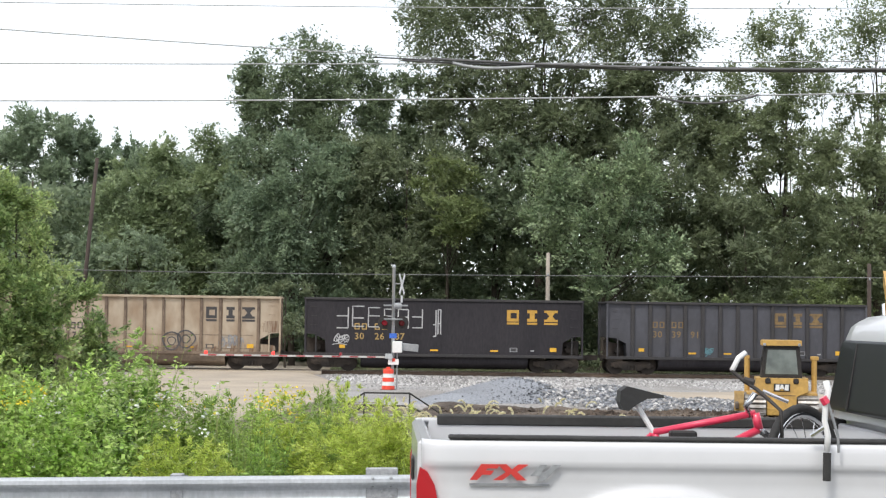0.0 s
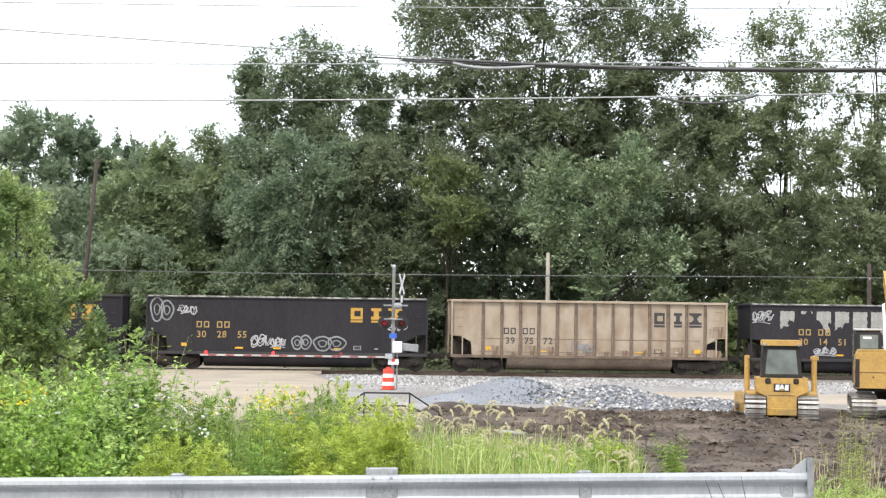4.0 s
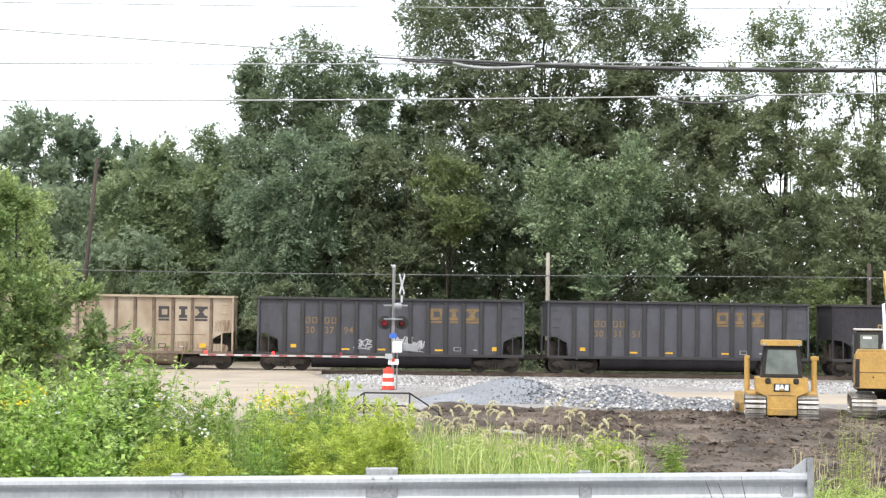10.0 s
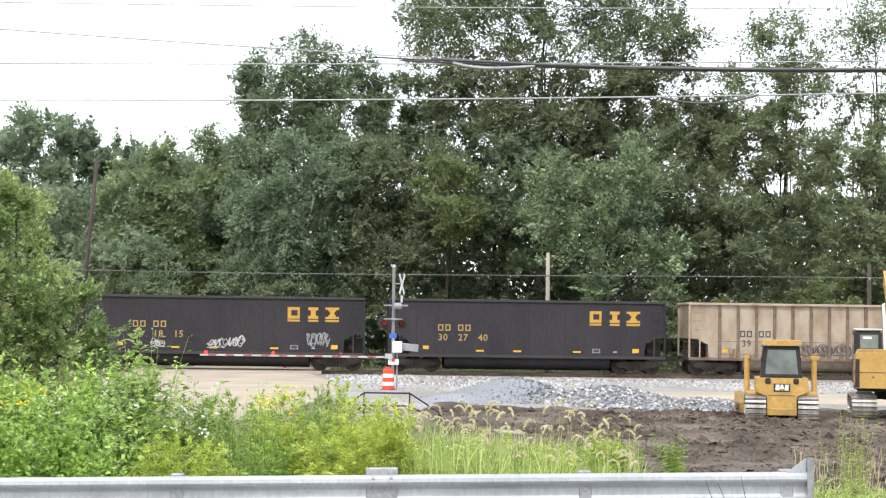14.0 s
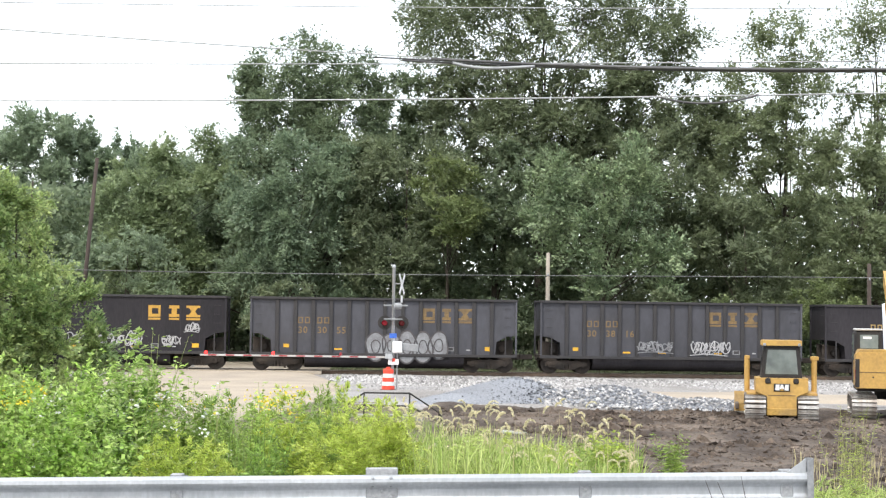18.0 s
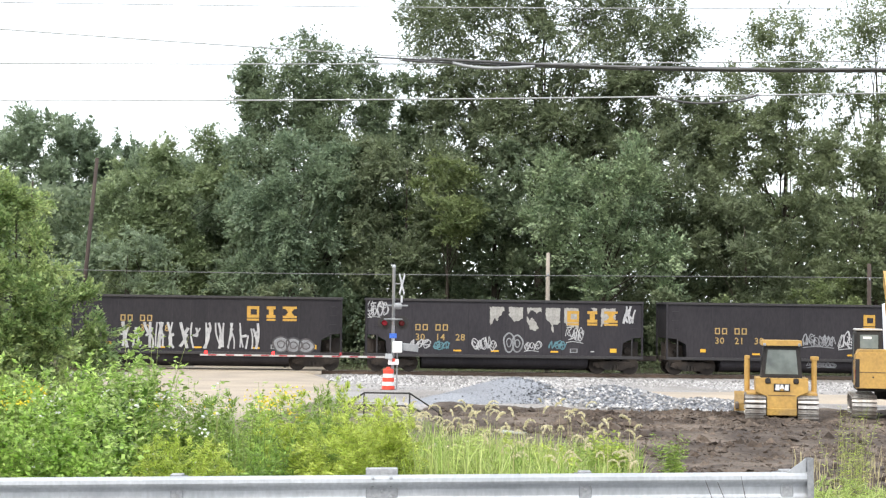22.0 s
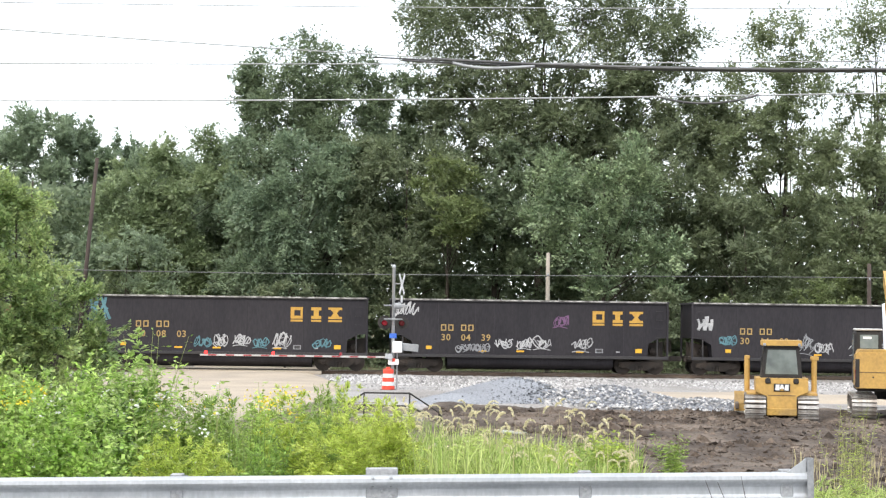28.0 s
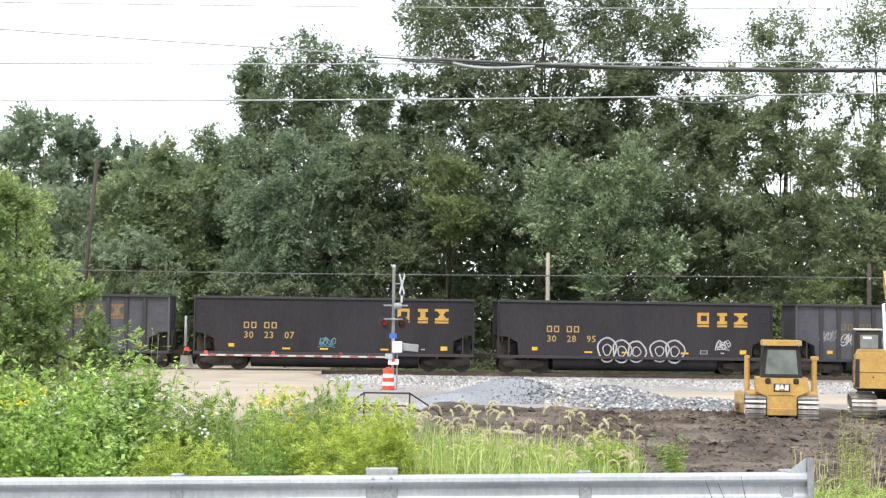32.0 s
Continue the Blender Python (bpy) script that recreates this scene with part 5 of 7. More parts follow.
part("blade", prism([(1.55, 0.02), (1.95, 0.05), (1.80, 0.42), (1.95, 0.84), (1.80, 0.86), (1.62, 0.45)], -1.52, 1.25, "x"), M_CATY_D, dozer, "muddy yellow dozer blade")
for s in (-1, 1):
    part("body_seam", box((s * 0.49 - 0.008, -1.062, 0.46), (s * 0.49 + 0.008, -1.046, 0.80)), M_MUD, dozer)
part("body_seam", box((-0.46, -1.062, 0.84), (0.46, -1.046, 0.856)), M_MUD, dozer)
part("seat_back", box((-0.24, -0.70, 1.44), (0.24, -0.60, 2.02), 0.05), M_BLACK, cab, "black seat back")
part("blade_arm", box((-1.5, 0.4, 0.3), (-1.38, 1.7, 0.5), 0.02), M_MUD, dozer)
part("cutting_edge", box((-1.58, 1.56, -0.02), (1.25, 1.6, 0.18)), M_STEEL, dozer)

digger = thing("excavator", "yellow crawler excavator parked on the turned earth", "excavator", m=pose(16.0, 60.0, LOW + 0.14, 0, 0, -11))
for x0, x1 in ((-1.55, -0.70), (0.70, 1.55)):
    crawler(digger, x0, x1, 3.6, 0.66, M_STEEL)
part("turntable", lathe([(0.7, 0.55), (0.7, 0.95)], 24), M_BLACK, digger)
part("counterweight", prism([(-1.42, 0.98), (1.42, 0.98), (1.42, 2.0), (1.32, 2.22), (-1.36, 2.22), (-1.42, 2.15)], -2.0, -1.1), M_CATY, digger, "yellow counterweight")
part("engine_cover", box((-1.40, -1.1, 0.98), (1.40, 0.5, 2.16), 0.06), M_CATY, digger)
part("side_vent", box((-0.25, -2.03, 1.15), (0.65, -1.99, 1.85), 0.02), M_BLACK, digger, "black engine vent")
part("lower_deck", box((-1.36, -1.7, 0.86), (1.36, 1.4, 0.99), 0.03), M_BLACK, digger)
cb = part("cab", box((-1.40, -0.2, 1.0), (-0.45, 1.5, 2.95), 0.08), M_BLACK, digger, "black cab")
part("cab_roof", box((-1.38, -0.24, 2.94), (-0.42, 1.45, 3.02), 0.03), M_ARM, cb, "pale cab roof")
part("rear_window", box((-1.20, -0.23, 2.32), (-0.58, -0.198, 2.80), 0.0), M_CABGLASS, cb)
part("window_sticker", box((-1.1, -0.236, 2.66), (-0.8, -0.231, 2.74)), M_WHITE, cb)
part("side_window", box((-1.412, 0.1, 1.9), (-1.398, 1.3, 2.8), 0.0), M_CABGLASS, cb)
part("corner_strip", box((-1.445, -2.012, 1.0), (-1.30, -1.985, 1.98), 0.008), M_BLACK, digger, "black corner strip")
part("cover_seam", box((-1.30, -2.012, 1.52), (1.35, -1.992, 1.535)), M_MUD, digger)
part("cover_latch", lathe([(0.03, -0.01), (0.025, 0.02), (0.005, 0.022)], 10, pose(-0.85, -2.005, 1.36, 90)), M_BLACK, digger)
part("top_cover", prism([(-1.36, 2.2), (1.34, 2.2), (1.28, 2.30), (-1.28, 2.30)], -1.9, 0.4), M_CATY_D, digger, "dusty upper cover")
part("side_stripe", box((-1.44, -1.95, 1.25), (-1.425, -1.80, 1.95), 0.0), M_WHITE, digger)
part("tail_lamp", box((-1.45, -1.99, 1.28), (-1.40, -1.82, 1.62), 0.01), M_RED, digger)
part("boom", prism([(1.2, 1.5), (1.6, 1.2), (3.0, 4.0), (4.6, 4.7), (4.5, 5.2), (2.7, 4.5)], -0.12, 0.16, "x"), M_CATY, digger, "raised yellow boom")
for x in (-0.19, 0.22):
    part("boom_cylinder", tube([(x, 1.2, 1.4), (x, 2.8, 3.9)], 0.09, 10), M_CHROME, digger, "bright hydraulic cylinder")
part("stick", prism([(4.4, 5.1), (4.8, 4.9), (5.6, 2.2), (5.3, 2.0)], -0.0, 0.24, "x"), M_CATY_D, digger)
part("bucket", prism([(5.2, 2.1), (5.8, 2.2), (6.3, 1.3), (5.8, 0.7), (5.1, 0.9), (5.5, 1.3)], -0.6, 0.6, "x"), M_MUD, digger)

# ---------------------------------------------------------------- guardrail
guard = thing("guardrail", "galvanised steel W-beam guardrail with bolted splice", "guardrail", m=pose(-0.53, 15.9, 0, 0, 0, 2.0) @ pose(0, 0, 0, 0, -1.0, 0))
prof = [(0.0, 0.0), (0.026, 0.012), (0.046, 0.03), (0.05, 0.065), (0.042, 0.085), (-0.008, 0.118), (-0.02, 0.14), (-0.02, 0.205), (-0.008, 0.232), (0.05, 0.268), (0.045, 0.28), (0.022, 0.292), (0.0, 0.31)]
ZT = 0.675                                    # top of the rail at the splice


def w_beam(x0, x1, off=0.0):
    """A rolled W profile between two stations, 3 mm thick, bulging to the road."""
    pts = [(-a - off, ZT - b) for a, b in prof]
    back = [(y + 0.004, z) for y, z in pts]
    bm = bmesh.new()
    r = [[bm.verts.new((x, y, z)) for y, z in pts + back[::-1]] for x in (x0, x1)]
    n = len(r[0])
    for k in range(n):
        bm.faces.new((r[0][k], r[1][k], r[1][(k + 1) % n], r[0][(k + 1) % n]))
    bm.faces.new(r[0][::-1])
    bm.faces.new(r[1])
    bmesh.ops.recalc_face_normals(bm, faces=bm.faces)
    return bm


for x0, x1, off in ((-11.4, -3.65, 0.0), (-3.81, 0.16, 0.005), (-0.16, 4.02, 0.0)):
    part("beam", w_beam(x0, x1, off), M_GALV, guard, smooth=False)
for k in range(-5, 3):
    x = k * 1.905
    po = part("post", prism([(x - 0.075, 0.12), (x + 0.075, 0.12), (x + 0.075, 0.13), (x + 0.006, 0.13), (x + 0.006, 0.26), (x + 0.075, 0.26), (x + 0.075, 0.27), (x - 0.075, 0.27), (x - 0.075, 0.26), (x - 0.006, 0.26), (x - 0.006, 0.13), (x - 0.075, 0.13)],
                            -0.9, 0.70 if k == 0 else 0.66, "z"), M_GALV_DULL, guard)
    part("blockout", box((x - (0.15 if k == 0 else 0.06), 0.006, 0.36), (x + (0.15 if k == 0 else 0.06), 0.12, 0.735 if k == 0 else 0.695), 0.008), M_GALV_DULL, po)
    part("post_bolt", lathe([(0.022, 0), (0.016, 0.016), (0.004, 0.02)], 10, pose(x, 0.018, ZT - 0.155, 90)), M_GALV_DULL, guard)
for x in (-0.085, 0.085):
    for z in (-0.028, -0.10, -0.21, -0.283):
        part("splice_bolt", lathe([(0.017, 0), (0.014, 0.012), (0.004, 0.016)], 10, pose(x, -0.045 if z in (-0.028, -0.283) else -0.008, ZT + z, 90)), M_GALV_DULL, guard)
endp = part("end_post", prism([(3.99, -0.055), (4.05, -0.055), (4.05, 0.05), (3.99, 0.05), (3.99, 0.04), (4.04, 0.04), (4.04, -0.045), (3.99, -0.045)], -0.9, ZT + 0.13, "z"), M_GALV_DULL, guard)
part("gusset", prism([(3.78, ZT - 0.02), (3.985, ZT + 0.125), (3.985, ZT - 0.02)], -0.02, 0.0), M_GALV, guard)


# ---------------------------------------------------------------- pickup with a bicycle in its bed
# origin on the road under the rear near corner; +x is forward, +y towards the far side
TRUCK = thing("pickup_truck", "white four-wheel-drive pickup truck driving past", "pickup truck")
BL, WD, BR = 2.47, 1.84, 1.57
AX = 1.10                                     # rear axle


def skin(rows, flip=False):
    """A smooth skin over rows of points, all of one length."""
    bm = bmesh.new()
    vs = [[bm.verts.new(p) for p in r] for r in rows]
    for r0, r1 in zip(vs, vs[1:]):
        for k in range(len(r0) - 1):
            bm.faces.new((r0[k], r0[k + 1], r1[k + 1], r1[k]))
    bmesh.ops.recalc_face_normals(bm, faces=bm.faces)
    return bm


def bed_side(mirror):
    """Bed side with a rounded rear corner and shoulder, swelling over the wheel."""
    sect = [(0.035, 1.57), (0.012, 1.565), (0.0, 1.545), (-0.004, 1.50), (-0.006, 1.455), (0.012, 1.425), (0.018, 1.36), (0.015, 1.25), (0.005, 1.1), (0.0, 0.95), (0.01, 0.8), (0.03, 0.66), (0.05, 0.56)]
    fine = [(y, z) for y, z in sect[:1]]
    for (y0, z0), (y1, z1) in zip(sect, sect[1:]):
        n = max(1, round((z0 - z1) / 0.018))
        fine += [(y0 + (y1 - y0) * i / n, z0 + (z1 - z0) * i / n) for i in range(1, n + 1)]
    rows = []
    for x in [-0.03, -0.025, -0.01, 0.02, 0.06, 0.12] + [0.2 + 0.035 * k for k in range(65)] + [BL]:
        c = max(0.0, 0.07 - x - 0.0) if x < 0.07 else 0.0
        rnd = 0.10 * (1 - math.sqrt(max(0.0, 1 - (c / 0.10) ** 2))) + (0.02 if x < -0.028 else 0)
        row = []
        for y, z in fine:
            q = math.hypot(x - AX, (z - 0.42) * 0.92)
            swell = 0.055 * max(0.0, min(1.0, (0.865 - q) / 0.04)) * (1.0 if z > 0.5 else 0)
            yy = y + rnd - swell
            if q < 0.52:                                # wheel opening
                f = 0.52 / max(q, 0.01)
                zz = 0.42 + (z - 0.42) * f if z > 0.5 else z
                zz = min(max(zz, z), 0.42 + math.sqrt(max(0.0, 0.52 ** 2 - (x - AX) ** 2)) / 0.92)
            else:
                zz = z
            row.append((x, (WD - yy) if mirror else yy, zz))
        rows.append(row)
    bm = skin(rows)
    bmesh.ops.solidify(bm, geom=bm.faces, thickness=0.03)
    return bm


near = part("bed_side", bed_side(False), M_TRUCK, TRUCK, "white bed side with rounded shoulder", smooth=True)
part("bed_side", bed_side(True), M_TRUCK, TRUCK, "white bed side", smooth=True)
for y in (0.022, WD - 0.107):
    part("rail_cap", box((0.10, y, BR + 0.0), (BL, y + 0.085, BR + 0.022), 0.008), M_RUBBER, TRUCK, "black bed rail cap")
part("rail_lip", box((0.10, WD - 0.142, BR - 0.035), (BL, WD - 0.107, BR + 0.02), 0.006), M_RUBBER, TRUCK, "black inner lip of the bed rail")
part("tailgate", box((-0.045, 0.10, 0.72), (0.03, WD - 0.10, BR - 0.005), 0.02), M_TRUCK, TRUCK, "white tailgate")
part("tailgate_handle", box((-0.06, WD / 2 - 0.12, 1.30), (-0.044, WD / 2 + 0.12, 1.42), 0.01), M_BLACK, TRUCK, "black tailgate handle")
part("inner_side", box((0.05, WD - 0.13, 0.92), (BL, WD - 0.10, BR - 0.01)), M_TRUCK, TRUCK)
part("inner_side", box((0.05, 0.10, 0.92), (BL, 0.13, BR - 0.01)), M_TRUCK, TRUCK)
part("bed_floor", box((0.03, 0.10, 0.86), (BL, WD - 0.10, 0.92)), M_RUBBER, TRUCK)
part("bed_front", box((BL - 0.05, 0.13, 0.92), (BL, WD - 0.13, BR), 0.01), M_TRUCK, TRUCK)
for y in (-0.012, WD - 0.058):
    part("tail_light", prism([(-0.045, 0.95), (0.05, 0.97), (0.062, 1.1), (0.058, 1.25), (0.035, 1.36), (0.0, 1.42), (-0.035, 1.44), (-0.05, 1.36)], y, y + 0.07), M_TAIL, TRUCK, "red tail light")
part("bumper", box((-0.22, -0.02, 0.52), (-0.05, WD + 0.02, 0.72), 0.03), M_CHROME, TRUCK, "chrome rear bumper")
# decal as slanted plain shapes
for x, c, w, sh in ((0.20, M_RED, 0.13, 0), (0.31, M_RED, 0.17, 1), (0.485, M_GALV_DULL, 0.13, 0)):
    if sh:
        pl = [(x, 1.385), (x + 0.045, 1.385), (x + 0.085, 1.415), (x + 0.115, 1.385), (x + 0.16, 1.385), (x + 0.115, 1.425), (x + 0.17, 1.46), (x + 0.12, 1.46), (x + 0.09, 1.436), (x + 0.065, 1.46), (x + 0.02, 1.46), (x + 0.06, 1.422)]
    elif c is M_GALV_DULL:
        pl = [(x, 1.405), (x + 0.05, 1.46), (x + 0.085, 1.46), (x + 0.055, 1.425), (x + 0.075, 1.425), (x + 0.11, 1.46), (x + 0.15, 1.46), (x + 0.07, 1.385), (x + 0.035, 1.385), (x + 0.05, 1.405)]
    else:
        pl = [(x, 1.385), (x + 0.035, 1.385), (x + 0.06, 1.41), (x + 0.10, 1.41), (x + 0.115, 1.43), (x + 0.075, 1.43), (x + 0.085, 1.44), (x + w, 1.44), (x + w + 0.015, 1.46), (x + 0.055, 1.46)]
    o = part("decal_shape", prism(pl, -0.006, -0.001), c, near, "slanted decal shape")
    o.location.y = -0.012
part("decal_bar", box((0.20, 0.000, 1.357), (0.58, 0.010, 1.368)), M_GALV_DULL, near, "thin grey decal bar")
# cab
part("cab_body", prism([(BL + 0.02, 0.45), (BL + 0.02, BR + 0.02), (BL + 0.03, 1.62), (BL + 1.95, 1.62), (BL + 3.3, 1.42), (BL + 3.42, 0.9), (BL + 3.4, 0.45)], 0.0, WD), M_TRUCK, TRUCK, "white cab and bonnet")
rows = []
for x, z, ins in ((-0.06, 1.60, 0.0), (-0.05, 1.72, 0.02), (-0.015, 2.02, 0.06), (-0.005, 2.10, 0.09), (0.015, 2.155, 0.11), (0.07, 2.185, 0.13), (0.22, 2.205, 0.15), (0.6, 2.22, 0.17), (1.2, 2.20, 0.17), (1.45, 2.08, 0.14), (1.95, 1.61, 0.0)):
    mid = WD / 2
    e = 0.5
    rows.append([(BL + x, ins, 1.60), (BL + x, ins + 0.02, max(1.60, z - 0.10)), (BL + x, ins + 0.06, max(1.605, z - 0.03)), (BL + x, ins + 0.2, z), (BL + x, mid, z + 0.01), (BL + x, WD - ins - 0.2, z),
                 (BL + x, WD - ins - 0.06, max(1.605, z - 0.03)), (BL + x, WD - ins - 0.02, max(1.60, z - 0.10)), (BL + x, WD - ins, 1.60)])
roof = skin(rows)
part("cab_roof", roof, M_TRUCK, TRUCK, "white cab roof", smooth=True)
rw = part("rear_window", skin([[(BL - 0.085 + 0.062 * t, y, 1.65 + 0.40 * t) for y in (0.07 + 0.06 * t + c, 0.5, 0.92, 1.34, WD - 0.07 - 0.07 * t - c)] for t, c in ((0.0, 0.02), (0.06, 0.0), (0.5, 0.0), (0.86, 0.0), (0.96, 0.02), (1.0, 0.06))]), M_DARK, TRUCK, "dark tinted rear window", smooth=True)
bm = bmesh.new()
bm.from_mesh(rw.data)
bmesh.ops.solidify(bm, geom=bm.faces, thickness=0.006)
bm.to_mesh(rw.data)
bm.free()
for y in (0.47, WD - 0.47):
    part("window_divider", tube([(BL - 0.092, y, 1.66), (BL - 0.03, y, 2.03)], 0.008, 6), M_BLACK, rw)
for y in (0.045, WD - 0.057):
    part("side_window", prism([(BL + 0.22, 1.64), (BL + 0.26, 1.94), (BL + 0.34, 2.06), (BL + 1.18, 2.06), (BL + 1.66, 1.64)], y, y + 0.012), M_DARK, TRUCK, "dark tinted side window")
part("windscreen", prism([(BL + 1.48, 2.07), (BL + 1.52, 2.07), (BL + 1.97, 1.64), (BL + 1.93, 1.63)], 0.2, WD - 0.2), M_DARK, TRUCK)
part("brake_lamp", box((BL + 0.04, WD / 2 - 0.17, 2.105), (BL + 0.09, WD / 2 + 0.17, 2.14), 0.005), M_TAIL, TRUCK, "red high brake lamp")
WHEELS = []
for x, y in ((AX, 0.16), (AX, WD - 0.16), (BL + 2.55, 0.16), (BL + 2.55, WD - 0.16)):
    w = part("wheel", lathe([(0.02, -0.13), (0.36, -0.13), (0.40, -0.09), (0.40, 0.09), (0.36, 0.13), (0.24, 0.13), (0.22, 0.09), (0.02, 0.09)], 28, pose(0, 0, 0, 90)), M_RUBBER, TRUCK)
    w.location = (x, y, 0.40)
    for k in range(5):
        part("spoke", box((-0.035, -0.15, 0.04), (0.035, -0.132, 0.23), 0.006, pose(0, 0, 0, 0, 72 * k)), M_CHROME, w)
    WHEELS.append(w)
part("front_bumper", box((BL + 3.38, 0.0, 0.5), (BL + 3.55, WD, 0.78), 0.04), M_CHROME, TRUCK)

# bicycle lying in the bed; it rides along as its own thing, in the truck's axes
BIKE = thing("bicycle", "red mountain bicycle lying in the pickup bed", "bicycle")


def ring(r, t, m, n=32):
    """A torus."""
    bm = bmesh.new()
    rows = [[bm.verts.new(m @ Vector(((r + t * math.cos(b)) * math.cos(a), (r + t * math.cos(b)) * math.sin(a), t * math.sin(b)))) for b in [2 * math.pi * j / 8 for j in range(8)]] for a in [2 * math.pi * i / n for i in range(n)]]
    for i in range(n):
        for j in range(8):
            bm.faces.new((rows[i][j], rows[i][(j + 1) % 8], rows[(i + 1) % n][(j + 1) % 8], rows[(i + 1) % n][j]))
    bmesh.ops.recalc_face_normals(bm, faces=bm.faces)
    return bm


for m in (pose(0.82, 0.98, 1.21, 72, 0, 4), pose(2.02, 0.88, 1.40, 84, 0, 40)):
    wh = part("wheel", ring(0.295, 0.024, m), M_RUBBER, BIKE, "black knobbly tyre", smooth=True)
    part("rim", ring(0.262, 0.019, m), M_CHROME, wh, "bright rim", smooth=True)
    part("hub", lathe([(0.025, -0.05), (0.025, 0.05)], 8, m), M_CHROME, wh)
    for k in range(14):
        a = 2 * math.pi * k / 14
        part("spoke", tube([m @ Vector((0.02 * math.cos(a), 0.02 * math.sin(a), 0.03)), m @ Vector((0.26 * math.cos(a + 0.2), 0.26 * math.sin(a + 0.2), 0))], 0.003, 3), M_CHROME, wh)
SEAT, CRANK, HEAD = (1.225, 0.95, 1.555), (1.35, 0.95, 1.36), (1.76, 0.90, 1.665)
LOWHEAD = (1.78, 0.90, 1.58)
for a, b, r in ((SEAT, HEAD, 0.019), (CRANK, LOWHEAD, 0.022), (SEAT, CRANK, 0.018), ((0.82, 0.98, 1.21), SEAT, 0.011), ((0.82, 0.98, 1.21), CRANK, 0.011), (HEAD, LOWHEAD, 0.024)):
    part("frame_tube", tube([a, b], r, 8), M_BIKE_RED, BIKE, smooth=True)
part("seat_post", tube([SEAT, (1.13, 0.95, 1.71)], 0.015, 8), M_WHITE, BIKE)
part("saddle", prism([(1.035, 1.715), (1.04, 1.775), (1.075, 1.80), (1.14, 1.785), (1.22, 1.765), (1.27, 1.755), (1.27, 1.74), (1.18, 1.735), (1.12, 1.70), (1.085, 1.67), (1.05, 1.675)], 0.88, 1.02), M_RUBBER, BIKE, "black padded saddle")
part("stem", tube([(1.734, 0.90, 1.646), (1.708, 0.89, 1.704), (1.752, 0.87, 1.771)], 0.017, 8), M_CHROME, BIKE, "bright stem", smooth=True)
part("handlebar", tube([(1.640, 0.93, 1.888), (1.689, 0.90, 1.841), (1.762, 0.86, 1.790), (1.815, 0.78, 1.734), (1.850, 0.70, 1.689), (1.850, 0.66, 1.477)], 0.010, 8), M_BLACK, BIKE, "black handlebar", smooth=True)
part("bar_end", tube([(1.722, 0.97, 1.984), (1.680, 0.96, 1.954), (1.640, 0.93, 1.888)], 0.015, 8), M_WHITE, BIKE, "worn white bar end", smooth=True)
part("bar_end", tube([(1.890, -0.04, 1.873), (1.898, -0.05, 1.825), (1.885, -0.05, 1.760), (1.879, -0.06, 1.683), (1.895, -0.06, 1.616), (1.890, -0.06, 1.540)], 0.015, 8), M_WHITE, BIKE, "worn white bar end", smooth=True)
part("clamp", tube([(1.868, -0.06, 1.796), (1.887, -0.06, 1.766)], 0.02, 8), M_BIKE_RED, BIKE, "red clamp")
part("brake_cable", tube([(1.887, -0.05, 1.803), (1.914, -0.06, 1.710), (1.942, -0.06, 1.616), (1.950, -0.05, 1.535)], 0.007, 6), M_GALV_DULL, BIKE)
part("brake_lever", tube([(1.819, -0.04, 1.611), (1.847, -0.05, 1.631), (1.876, -0.06, 1.653)], 0.011, 6), M_CHROME, BIKE)
part("brake_lever", tube([(1.787, 0.84, 1.785), (1.847, 0.80, 1.757), (1.908, 0.78, 1.732)], 0.010, 6), M_CHROME, BIKE)
part("shifter", tube([(1.698, 0.90, 1.841), (1.748, 0.88, 1.825)], 0.02, 8), M_BLACK, BIKE)
part("grip", tube([(1.889, -0.07, 1.535), (1.887, -0.07, 1.402)], 0.019, 8), M_RUBBER, BIKE, "black rubber grip")
for d in (-0.06, 0.06):
    part("fork_leg", tube([(1.78, 0.90 + d, 1.58), (2.02, 0.88 + d, 1.40)], 0.015, 8), M_CHROME, BIKE)
part("chainring", lathe([(0.02, -0.01), (0.085, -0.006), (0.085, 0.006), (0.02, 0.01)], 20, pose(1.35, 0.9, 1.36, 90)), M_BLACK, BIKE)
part("crank_arm", tube([(1.35, 0.88, 1.36), (1.36, 0.86, 1.54)], 0.012, 6), M_CHROME, BIKE)
part("pedal", box((1.29, 0.78, 1.53), (1.43, 0.86, 1.575), 0.01), M_BLACK, BIKE)

# ---------------------------------------------------------------- poles and wires
for x, y, zt, r, material, lab in ((6.05, 97.5, 5.95, 0.13, M_POLE_PALE, "short pale wooden line pole beside the track"), (-21.2, 98.5, 11.2, 0.125, M_POLE, "tall dark wooden utility pole among the trees"),
                                   (24.7, 98.2, 5.6, 0.14, M_POLE, "dark wooden line pole beside the track")):
    p = thing("utility_pole", lab, "utility pole", "line poles", m=pose(x, y, LOW - 0.3, 0, 4.5 if x < 0 else 0.0))
    part("pole", lathe([(r * 1.15, 0), (r * 0.85, zt - LOW + 0.3)], 12), material, p, smooth=True)
    if zt < 7:
        part("insulator", lathe([(0.05, 0), (0.06, 0.08), (0.03, 0.14)], 10, pose(0, 0, 4.62 - LOW + 0.3) @ pose(0, -0.12, 0)), M_GALV_DULL, p)


